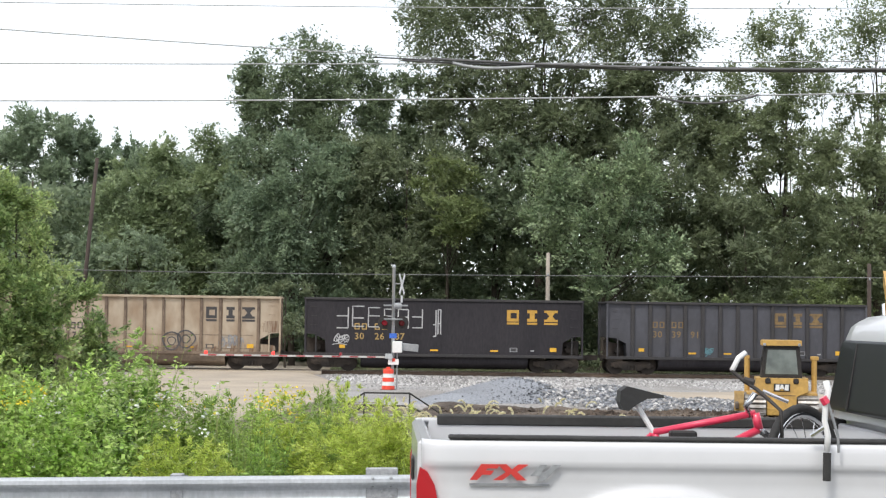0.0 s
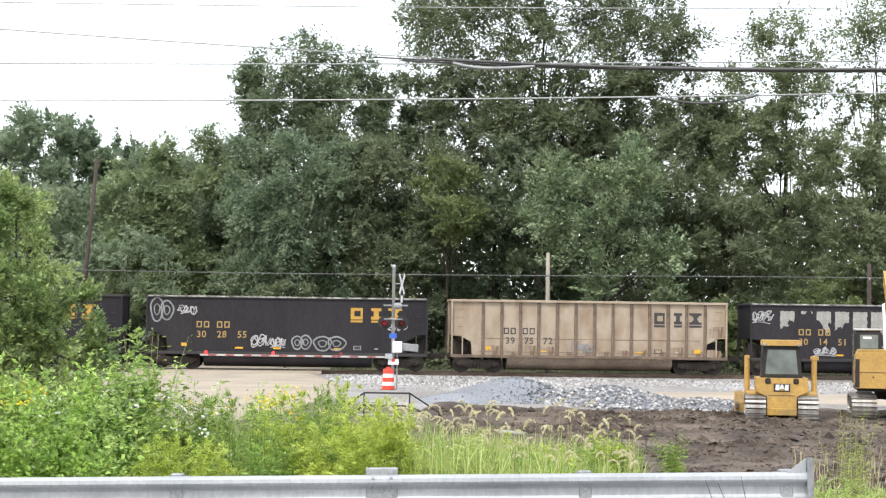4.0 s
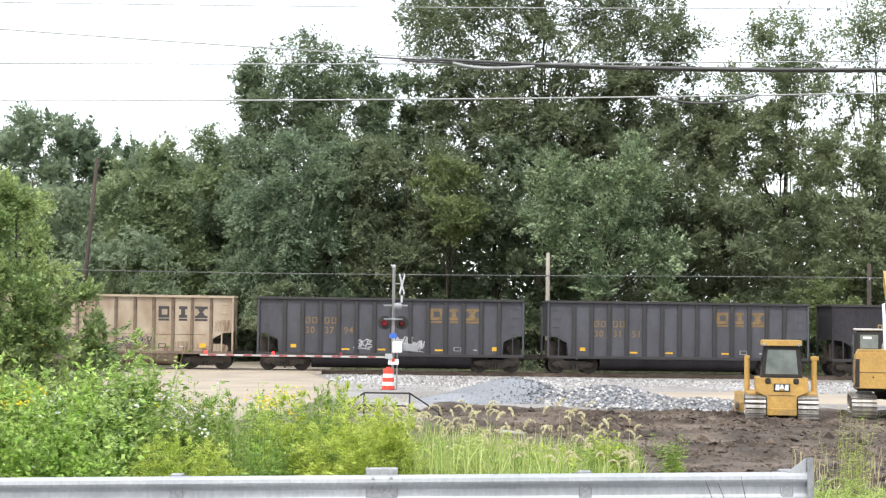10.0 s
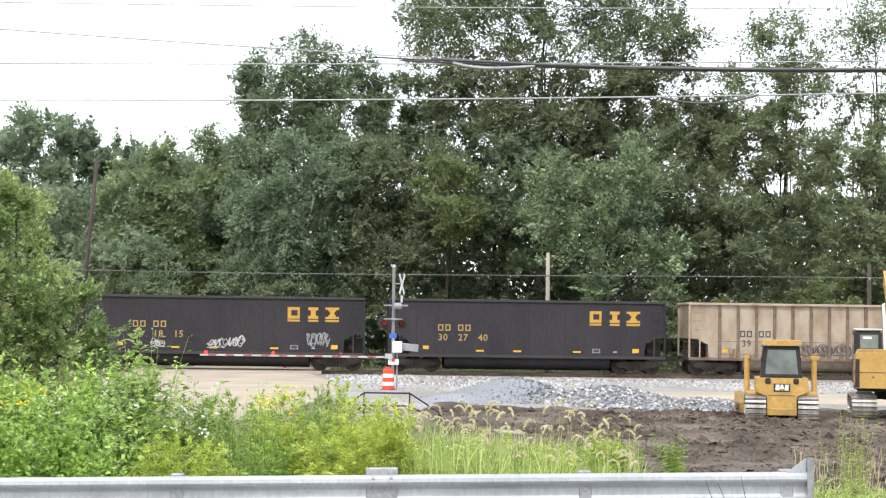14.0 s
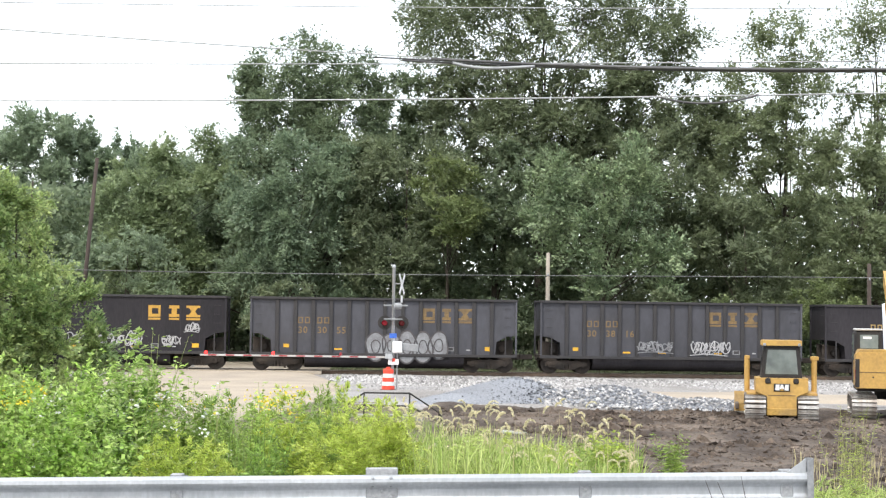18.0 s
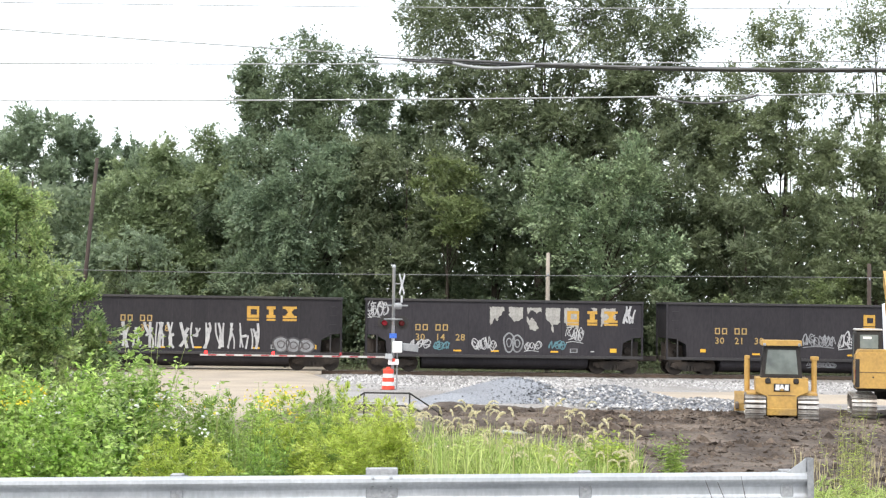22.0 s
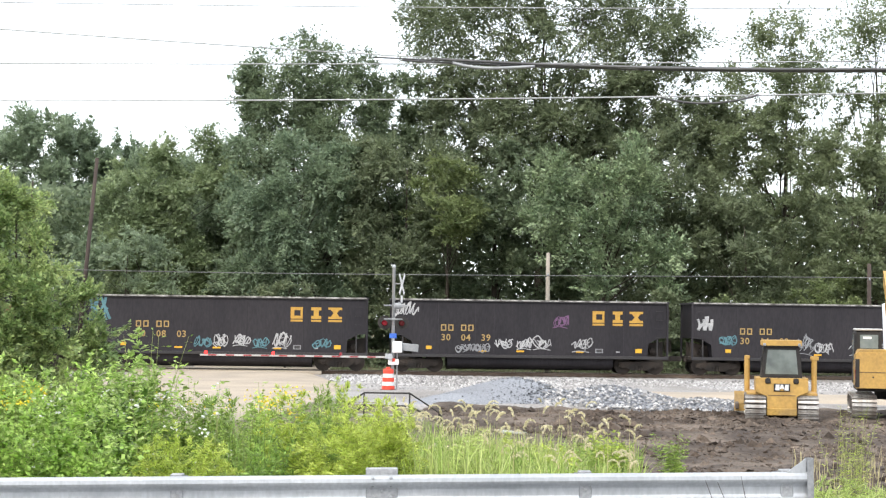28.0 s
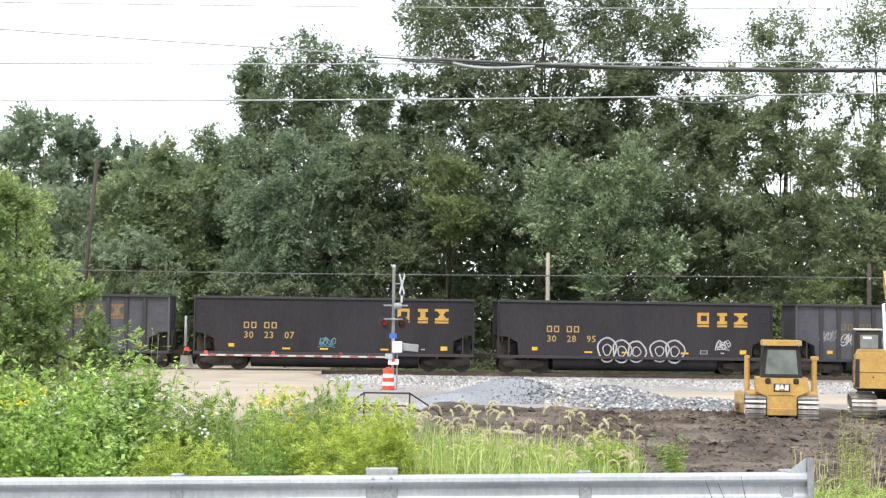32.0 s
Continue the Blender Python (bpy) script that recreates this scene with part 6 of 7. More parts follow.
def wire(name, pts, r, material, lab, n=24):
    """A cable hung through points on a smooth line."""
    xs = np.array([p[0] for p in pts])
    k = np.linspace(xs[0], xs[-1], n)
    ys, zs = np.interp(k, xs, [p[1] for p in pts]), np.polyval(np.polyfit(xs, [p[2] for p in pts], min(len(pts) - 1, 3)), k)
    o = part(name, tube([(a, b, c) for a, b, c in zip(k, ys, zs)], r, 6), material, None, smooth=True)
    return tagged(o, lab, "cable", "overhead cables")


wire("line_wire", [(-30, 97.4, 4.72), (-18.9, 97.4, 4.64), (-2.7, 97.4, 4.54), (6.0, 97.4, 4.60), (24.6, 97.4, 4.80), (40, 97.4, 4.7)], 0.020, M_CABLE_GREY, "thin line wire along the railway", 50)
wire("overhead_cable", [(-24, 35, 9.0), (-9.21, 35, 8.0), (-4.54, 35, 7.74), (0.13, 35, 7.50), (4.0, 35, 7.36)], 0.013, M_CABLE_PALE, "grey overhead telephone cable joining a bundle")
wire("overhead_cable", [(-24, 35.2, 7.25), (-9.2, 35.2, 7.33), (-0.05, 35.2, 7.42), (9.09, 35.2, 7.63), (24, 35.2, 8.1)], 0.013, M_CABLE_PALE, "thin grey overhead cable")
wire("overhead_cable", [(-24, 34.6, 6.4), (-9.19, 34.6, 6.46), (-0.04, 34.6, 6.62), (9.1, 34.6, 6.87), (24, 34.6, 7.5)], 0.015, M_CABLE_PALE, "grey overhead steel cable")
wire("overhead_cable", [(-24, 36, 8.9), (-1.05, 36, 8.76), (3.62, 36, 8.80), (24, 36, 9.3)], 0.010, M_CABLE_PALE, "thin grey overhead cable")
for k, (dz, r) in enumerate(((0.0, 0.030), (-0.035, 0.022), (0.03, 0.016))):
    wire("telephone_cable", [(-0.3 - 0.6 * k, 35 + 0.05 * k, 7.50 + dz), (1.9, 35 + 0.05 * k, 7.44 + dz), (5.27, 35 + 0.05 * k, 7.36 + dz), (9.1, 35 + 0.05 * k, 7.42 + dz), (24, 35 + 0.05 * k, 8.0 + dz)], r, M_CABLE, "thick black bundle of telephone cables")
splice = wire("cable_splice_case", [(0.15, 34.9, 7.41), (0.45, 34.9, 7.345), (1.1, 34.9, 7.315), (1.85, 34.9, 7.36)], 0.034, M_GALV_DULL, "pale grey cable splice case hanging under the bundle")
loop = wire("cable_slack_loop", [(4.4, 34.5, 6.70), (5.0, 34.5, 6.60), (5.7, 34.5, 6.62), (6.4, 34.5, 6.78)], 0.022, M_CABLE, "black slack loop lashed under a cable")


# the poles that carry the roadside cables, beyond both sides of the view
for x in (-24.0, 24.0):
    p = thing("utility_pole", "wooden roadside pole carrying the overhead cables", "utility pole", "line poles", m=pose(x, 35.35, LOW - 0.3))
    part("pole", lathe([(0.19, 0), (0.14, 11.4)], 12), M_POLE, p, smooth=True)
    for z in (6.45, 7.3, 8.0, 8.95, 9.25) if x > 0 else (6.4, 7.25, 8.9, 9.0):
        part("cable_bracket", box((-0.06, -0.85, z - LOW + 0.25), (0.06, 0.75, z - LOW + 0.33), 0.01), M_GALV_DULL, p)


for x, z in ((0.35, 7.37), (1.1, 7.28), (1.6, 7.33)):
    part("hanger", tube([(x, 34.9, z), (x, 35.02, 7.47)], 0.008, 5), M_CABLE, splice)
for x, z in ((4.6, 6.66), (5.4, 6.60), (6.2, 6.72)):
    part("hanger", tube([(x, 34.5, z), (x, 34.6, 6.80)], 0.008, 5), M_CABLE, loop)


# ---------------------------------------------------------------- trees
def limb_path(a, b, bend, n=5):
    a, b = Vector(a), Vector(b)
    side = Vector((RNG.normal(), RNG.normal(), RNG.normal() * 0.4)).normalized() * bend * (b - a).length
    return [a.lerp(b, i / n) + side * math.sin(math.pi * i / n) for i in range(n + 1)]


def fill(poly, gap=0.0, step=1.7, r0=1.1, r1=1.7, seed=0, thin=None):
    """Crown masses over an outline of (x, z), on a shaken lattice; gap: the share left open, more of it above the height thin."""
    r = np.random.default_rng(seed)
    px, pz = np.array([p[0] for p in poly]), np.array([p[1] for p in poly])
    out = []
    for z in np.arange(pz.min(), pz.max() + step, step * 0.8):
        for x in np.arange(px.min(), px.max() + step, step):
            a, b = x + r.uniform(-0.85, 0.85) * step, z + r.uniform(-0.85, 0.85) * step
            inside = False
            for k in range(len(px)):
                x0, z0, x1, z1 = px[k - 1], pz[k - 1], px[k], pz[k]
                if (z0 > b) != (z1 > b) and a < x0 + (b - z0) / (z1 - z0) * (x1 - x0):
                    inside = not inside
            if inside and r.random() > gap * (1.0 if thin is None or b > thin else 0.3):
                q = r.uniform(r0 * 0.7, r1 * 1.1)
                out.append((a, b, q, q * r.uniform(0.72, 1.1)))
    return out


def tree(x, y, clumps, trunk_r, material, leaves, leaf, label, lean=0.0, spread=0.7, ground=LOW, limbs=0.5, category="tree", name="tree", depth=2.9, airy=99.0, rise=0.15, sag=0.12, rough=1.3, reach=1.0):
    """Tapered trunk, limbs into the crown's masses, and a crown of leafy sprays.
    clumps: rows of (x, z, rx, rz) of the masses; leaves per square metre of mass;
    rise: how far the sprays point up; sag: how far they hang at their tips; rough: unevenness of the crown's face."""
    t = thing(name, label, category, "trees behind the railway" if y > 90 else "", m=pose(x, y, ground))
    top = max(c[1] for c in clumps) - ground
    bm = bmesh.new()
    trunk = limb_path((0, 0, -0.3), (lean, 0, top * 0.88), 0.02, 8)
    tube(trunk, [max(0.03, trunk_r * (1 - 0.115 * k)) for k in range(9)], 8, bm)
    P, N, A = [], [], []
    xs, zs = [c[0] for c in clumps], [c[1] for c in clumps]
    mx, hx, mz, hz = (max(xs) + min(xs)) / 2, (max(xs) - min(xs)) / 2 + 0.1, (max(zs) + min(zs)) / 2, (max(zs) - min(zs)) / 2 + 0.1
    for (cx, z, rx, rz) in clumps:
        # the crown bulges towards its middle, on both sides
        bulge = math.sqrt(max(0.0, 1 - 0.85 * ((cx - mx) / hx) ** 2 - 0.6 * max(0.0, (z - mz) / hz) ** 2))
        dx, cy = cx - x, depth * ((1.0 - 2.0 * bulge) if RNG.random() < 0.7 else RNG.uniform(-1, 1)) + RNG.uniform(-1, 1) * rough * min(1.0, rx)
        if RNG.random() < limbs:
            e = (dx + RNG.uniform(-0.3, 0.3) * rx, cy, z - ground + RNG.uniform(-0.2, 0.4) * rz)
            f = min(max(0.14, (e[2] / (top * 0.88)) * RNG.uniform(0.4, 0.75)), 0.92)
            tube(limb_path(trunk[0].lerp(trunk[-1], f), e, 0.10, 5), [trunk_r * q * (1 - 0.7 * f) for q in (0.36, 0.28, 0.2, 0.14, 0.09, 0.04)], 5, bm)
        n = int(leaves * 3.4 * rx * rz * (0.62 if z > airy else 1.0))
        m = max(7, int(rx * rz * 15 / (leaf / 0.2) ** 1.2))
        # sprays out of the mass, bent, with leaves on both sides and towards the tip
        d = unit(RNG.normal(size=(m, 3)) + np.array((0, -0.15, rise)))
        scale = np.array((rx, rx * spread, rz))
        tip = d * scale * (RNG.uniform(0.55, 1.3, m) * reach)[:, None]
        L = np.linalg.norm(tip, axis=1)
        side = unit(np.cross(d, np.array((0.0, 0.0, 1.0))) + RNG.normal(size=(m, 3)) * 0.4)
        k = RNG.integers(0, m, n)
        f = RNG.random(n) ** 0.55
        wide = (0.34 * L[k] + 0.05) * (1.15 - 0.85 * f) * RNG.normal(size=n) * 0.75
        q = tip[k] * f[:, None] + side[k] * wide[:, None] + np.array((0, 0, -1.0)) * (sag * L[k] * f ** 2 + 0.25 * np.abs(wide))[:, None] + RNG.normal(size=(n, 3)) * leaf * 0.35
        core = RNG.random(n) < 0.15
        q[core] = unit(RNG.normal(size=(core.sum(), 3))) * (RNG.random((core.sum(), 1)) ** 0.5) * scale * 1.1
        if z > airy:
            q *= 1.25
        P.append(q + np.array((dx, cy, z - ground)))
        N.append(unit(np.cross(side, d) * np.where(np.cross(side, d)[:, 2:] < 0, -1, 1) * 0.55 + d * 0.6 + np.array((0, 0, 0.15)))[k] * 1.25)
        A.append(unit(tip[k] * 0.8 + side[k] * np.sign(wide)[:, None] * 0.7 * L[k][:, None] + RNG.normal(size=(n, 3)) * 0.3 * L[k][:, None]))
    part("trunk", bm, M_BARK, t, "grey-brown trunk and limbs", smooth=True)
    P, N, A = np.concatenate(P), np.concatenate(N), np.concatenate(A)
    s = RNG.uniform(0.6, 1.45, len(P)) * leaf
    part("crown", leaf_mesh("crown", P, s, s * 0.72, material, up=0.35, face=N, along=A, tri=True), material, t)["kind"] = "stuff"
    return t


def masses(n, x0, x1, z0, z1, r0, r1, seed):
    """Crown masses scattered in an ellipse."""
    r = np.random.default_rng(seed)
    out = []
    while len(out) < n:
        a, b = r.uniform(-1, 1, 2)
        if a * a + b * b < 1:
            q = r.uniform(r0, r1)
            out.append(((x0 + x1) / 2 + a * (x1 - x0) / 2, (z0 + z1) / 2 + b * (z1 - z0) / 2, q, q * r.uniform(0.6, 0.9)))
    return out


RNG = np.random.default_rng(23)
# far woods closing the left; L_HAZY puts the haze into the leaf colour
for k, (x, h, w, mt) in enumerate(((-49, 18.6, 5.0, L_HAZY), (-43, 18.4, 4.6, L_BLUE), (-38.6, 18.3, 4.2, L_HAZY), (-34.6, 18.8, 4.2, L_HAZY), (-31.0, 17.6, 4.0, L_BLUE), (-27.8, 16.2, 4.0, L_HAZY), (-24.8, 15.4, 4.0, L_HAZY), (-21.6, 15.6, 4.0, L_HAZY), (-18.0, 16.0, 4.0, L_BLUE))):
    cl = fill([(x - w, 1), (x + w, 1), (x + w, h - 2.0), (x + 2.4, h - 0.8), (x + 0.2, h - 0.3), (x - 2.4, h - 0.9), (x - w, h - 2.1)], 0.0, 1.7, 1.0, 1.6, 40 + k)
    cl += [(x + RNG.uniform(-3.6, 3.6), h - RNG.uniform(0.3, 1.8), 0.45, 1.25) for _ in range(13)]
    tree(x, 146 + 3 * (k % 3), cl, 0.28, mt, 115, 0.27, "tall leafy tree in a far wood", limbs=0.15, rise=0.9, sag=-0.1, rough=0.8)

# left middle tree, thin above
tree(-8.6, 118, fill([(-17.0, 11.8), (-16.6, 12.8), (-14.0, 15.2), (-14.3, 17.8), (-14.2, 19.8), (-11.9, 21.3), (-8.8, 21.5), (-6.3, 21.4), (-4.8, 20.2), (-5.6, 18.2), (-2.9, 17.8), (-1.9, 16.0), (-1.0, 12.4), (-0.9, 3.8), (-17.2, 3.6)], 0.06, 1.3, 0.9, 1.5, 1, 17.5) + masses(20, -7.5, -0.2, 13.0, 18.6, 0.9, 1.4, 21),
     0.40, L_DARK, 175, 0.20, "broad dark green tree with a thin ragged top", limbs=0.3, airy=18.8)
tree(-18.4, 116, fill([(-23.6, 12.0), (-20.4, 13.6), (-17.5, 13.4), (-15.2, 14.6), (-13.4, 15.0), (-13.6, 2.0), (-23.6, 2.0)], 0.05, 1.7, 1.1, 1.7, 2), 0.3, L_SOFT, 215, 0.205, "rounded mid-green tree at the wood's edge", limbs=0.2)
tree(-9.6, 109, fill([(-14.0, 13.6), (-11.5, 14.8), (-8.2, 14.2), (-6.0, 12.6), (-5.2, 2.0), (-13.9, 2.0)], 0.06, 1.6, 1.0, 1.6, 3), 0.25, L_BLUE, 215, 0.20, "blue-green tree with hanging sprays", limbs=0.2, rise=-0.1, sag=0.6, reach=1.2)
tree(-2.4, 110, fill([(-6.8, 13.2), (-3.9, 14.0), (-1.0, 12.9), (1.6, 11.1), (1.3, 8.1), (2.1, 2.0), (-6.0, 2.0)], 0.06, 1.6, 1.0, 1.6, 4), 0.25, L_MID, 215, 0.20, "mid-green tree with yellowing leaves", limbs=0.2)
tree(0.4, 107, masses(14, -1.8, 2.6, 6.5, 12, 0.9, 1.4, 5), 0.16, L_BRIGHT, 215, 0.185, "slender olive-green tree beside taller ones")
# tall central tree, taller than the view
tree(6.9, 116, fill([(-3.7, 24.6), (-3.2, 22.7), (-2.5, 19.8), (-1.4, 17.5), (-1.7, 14.0), (-0.2, 11.1), (14.1, 11.3), (20.0, 12.0), (19.8, 16.2), (17.2, 18.6), (17.3, 21.5), (16.1, 23.0), (15.0, 26.4), (4.2, 28.2), (-2.0, 26.2)], 0.04, 1.2, 0.9, 1.5, 6) + masses(30, 3.0, 15.5, 11.5, 18.0, 1.0, 1.5, 22),
     0.40, L_MID, 165, 0.20, "very tall mid-green tree with gaps of sky", limbs=0.25, airy=18.5)
tree(3.6, 112, fill([(-0.6, 11.9), (4.2, 14.1), (8.0, 13.4), (9.5, 11), (9.5, 2.0), (-0.5, 2.0)], 0.06, 1.6, 1.0, 1.6, 7), 0.3, L_DARK, 215, 0.20, "dense dark tree under the tall one", limbs=0.2)
tree(14.8, 111, fill([(9.5, 12.5), (11.2, 14.0), (13.8, 16.0), (14.9, 13.4), (17.5, 12.0), (20.1, 10.8), (19.1, 2.0), (10.4, 2.0)], 0.06, 1.6, 1.0, 1.5, 8), 0.3, L_MID, 215, 0.20, "mid-green tree with bright pointed sprays", limbs=0.2, rise=0.7, sag=-0.1)
# silvery tree in front
tree(9.8, 103.5, fill([(5.8, 10.7), (7.0, 12.2), (8.4, 11.9), (10.8, 12.9), (12.5, 12.1), (13.6, 8.6), (14.4, 6.6), (13.4, 3.0), (8.9, 3.4), (5.0, 7.8)], 0.10, 1.3, 0.8, 1.25, 9), 0.2, L_SILVER, 190, 0.20, "silver-leaved maple with pointed upright sprays", limbs=0.3, rise=0.7, sag=-0.05, reach=1.35)
# right-hand group with open sky between limbs
tree(22.0, 113, fill([(17.6, 17.4), (20.2, 20.6), (21.6, 22.8), (23.7, 23.2), (25.4, 22.2), (26.6, 20.2), (25.5, 16.1), (25.2, 12.4), (25.9, 4.1), (17.6, 4.0), (17.3, 11.1), (17.8, 14.2)], 0.03, 1.25, 0.85, 1.3, 10, 10.0),
     0.30, L_LIGHT, 165, 0.19, "open airy tree with bare limbs against the sky", limbs=0.4, lean=0.8, airy=17.0)
tree(29.0, 114, fill([(27.0, 22.2), (28.5, 23.7), (30.8, 25.1), (34.7, 22.2), (35.0, 2.0), (26.1, 4.1), (25.4, 12.5), (26.9, 16.3), (27.8, 19.2)], 0.12, 1.45, 0.9, 1.4, 11, 11.0), 0.32, L_LIGHT, 165, 0.19, "tall light green tree with open crown", limbs=0.4, airy=18.0)
tree(25.2, 104, fill([(22.2, 12.7), (24.7, 14.2), (27.5, 14.1), (29.6, 11.6), (29.7, 2.0), (22.4, 3.6), (21.9, 9.8)], 0.16, 1.4, 0.9, 1.3, 12), 0.2, L_LIGHT, 215, 0.185, "brownish-green tree with small leaves", limbs=0.4)
tree(19.0, 107, fill([(15.9, 8.9), (18.4, 10.2), (21.9, 8.8), (23.1, 2.0), (15.2, 2.0)], 0.08, 1.5, 0.9, 1.4, 13), 0.2, L_MID, 215, 0.19, "leafy tree beside the railway", limbs=0.3)
# the two L_HAZY shrubs on the left carry haze in their leaf colour
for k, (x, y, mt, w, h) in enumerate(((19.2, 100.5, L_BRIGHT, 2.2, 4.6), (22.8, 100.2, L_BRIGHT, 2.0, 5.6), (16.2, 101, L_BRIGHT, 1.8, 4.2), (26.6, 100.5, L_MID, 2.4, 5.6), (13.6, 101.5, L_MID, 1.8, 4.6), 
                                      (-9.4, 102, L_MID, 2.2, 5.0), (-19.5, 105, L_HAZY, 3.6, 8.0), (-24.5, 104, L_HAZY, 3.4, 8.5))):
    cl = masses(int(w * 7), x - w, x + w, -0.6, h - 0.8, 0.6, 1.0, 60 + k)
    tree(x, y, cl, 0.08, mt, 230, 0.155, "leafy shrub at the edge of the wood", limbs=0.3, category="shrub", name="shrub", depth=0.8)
n = 15000
P = np.stack((RNG.uniform(-32, 34, n), RNG.uniform(98.2, 101, n), LOW + RNG.random(n) ** 1.5 * 1.5), -1)
P = P[(P[:, 0] > -6.4) | (P[:, 0] < -17.5)]
tagged(new("trackside_weeds", leaf_mesh("trackside_weeds", P, 0.22, 0.09, L_MID, up=0.8)), "low green weeds along the far side of the track", "weeds", kind="stuff")
# dim undergrowth filling the wood's floor
n = 110000
P = np.stack((RNG.uniform(-50, 45, n), RNG.uniform(119, 127, n), LOW + RNG.random(n) ** 1.3 * 12.5), -1)
tagged(new("undergrowth", leaf_mesh("undergrowth", P, RNG.uniform(0.35, 0.6, n), RNG.uniform(0.25, 0.4, n), L_DARK)), "dim leafy undergrowth deep in the wood", "undergrowth", kind="stuff")

# bush on the near left
tree(-12.6, 50, fill([(-17.5, 6.0), (-15.0, 5.9), (-13.2, 5.9), (-12.3, 5.3), (-11.5, 4.5), (-11.0, 3.9), (-10.2, 3.3), (-9.65, 2.7), (-9.4, 2.2), (-9.6, 1.6), (-10.1, 0.9), (-10.3, -1.2), (-17.5, -1.2)], 0.0, 0.68, 0.45, 0.75, 20),
     0.07, L_BUSH, 640, 0.118, "dense light green bush by the side road", limbs=0.08, category="bush", name="bush", depth=1.6, rise=0.35, sag=0.0, rough=0.9, reach=1.15)
tree(-13.6, 56, fill([(-18.5, 7.6), (-15.6, 7.6), (-14.2, 6.6), (-12.9, 5.0), (-12.9, 0), (-18.5, 0)], 0.08, 1.1, 0.6, 0.95, 21), 0.16, L_BUSH, 520, 0.125, "taller green bush behind the first", limbs=0.3, category="bush", name="bush", depth=1.4, rise=0.35, sag=0.0)

# ---------------------------------------------------------------- weeds between road and yard
ANGLE = (-0.30, -0.24, -0.20, -0.175, -0.165, -0.14, -0.11, -0.08, -0.055, -0.04, -0.02, 0.03, 0.07, 0.12, 0.135)
TALL = (2.5, 2.5, 2.6, 2.75, 2.5, 2.3, 2.2, 2.15, 2.1, 1.98, 1.82, 1.5, 1.45, 1.25, 0.3)


def tall(x, y):
    return np.interp(x / y, ANGLE, TALL) * (1.0 - 0.19 * np.clip(fbm(x * 2.6, y * 1.4, 77) + 0.3, 0, 1.7))


def stand(n, a0, a1, y0, y1):
    """Feet of n plants between two bearings."""
    y = np.sqrt(RNG.uniform(y0 ** 2, y1 ** 2, n))
    x = RNG.uniform(a0, a1, n) * y
    return np.stack((x, y, slope(y)), -1)


def leafy(feet, height, per, length, width, spread, name, material, label, up=0.5, low=0.12, stems=True, droop=0.3, tri=False, sway=0.14):
    """Stems with leaves set all along them."""
    n = len(feet)
    lean = RNG.normal(size=(n, 2)) * sway
    k = np.repeat(np.arange(n), per)
    f = low + (1 - low) * RNG.random(n * per) ** 0.8
    pos = feet[k] + np.stack((lean[k, 0] * f * height[k], lean[k, 1] * f * height[k], f * height[k]), -1)
    out = RNG.normal(size=(len(k), 3)) * np.array((1, 1, 0.25))
    rad = spread * (1.15 - 0.75 * f)[:, None]
    pos = pos + unit(out) * rad * RNG.random((len(k), 1))
    d = unit(out + np.array((0, 0, 0.35 - droop)))
    L = RNG.uniform(0.65, 1.3, len(k)) * length * (1.2 - 0.5 * f)
    ob = tagged(new(name, leaf_mesh(name, pos, L, L * width / length, material, up=up, along=d, tri=tri)), label, "weeds", kind="stuff")
    if stems:
        sv, sf = [], []
        top = feet + np.stack((lean[:, 0] * height, lean[:, 1] * height, height), -1)
        w = np.array((0.006, 0, 0))
        v = np.stack((feet - w, feet + w, top + w * 0.4, top - w * 0.4), 1)
        w2 = np.array((0, 0.006, 0))
        v2 = np.stack((feet - w2, feet + w2, top + w2 * 0.4, top - w2 * 0.4), 1)
        vv = np.concatenate((v, v2)).reshape(-1, 3)
        tagged(new(name + "_stems", np_mesh(name + "_stems", vv, np.arange(len(vv)).reshape(-1, 4), M_STEM)), "thin green weed stems", "weeds", kind="stuff")
    return ob


def blades(feet, height, width, name, material, label, curve=0.35):
    """Bent grass blades of three pieces each."""
    n = len(feet)
    a = RNG.uniform(0, 2 * math.pi, n)
    d = np.stack((np.cos(a), np.sin(a), np.zeros(n)), -1)
    s = np.stack((-np.sin(a), np.cos(a), np.zeros(n)), -1) * (width / 2)
    rows = []
    c = RNG.uniform(0.1, 1.0, n)[:, None] * curve
    for t, w in ((0, 1), (0.4, 1), (0.75, 0.75), (1.0, 0.1)):
        p = feet + d * c * height[:, None] * t * t + np.array((0, 0, 1)) * (height[:, None] * (t - 0.35 * c * t * t))
        rows += [p - s * w, p + s * w]
    v = np.stack(rows, 1).reshape(-1, 3)
    f = np.array(((0, 1, 3, 2), (2, 3, 5, 4), (4, 5, 7, 6)))
    return tagged(new(name, np_mesh(name, v, (np.arange(n)[:, None, None] * 8 + f[None]).reshape(-1, 4), material)), label, "grass", kind="stuff")


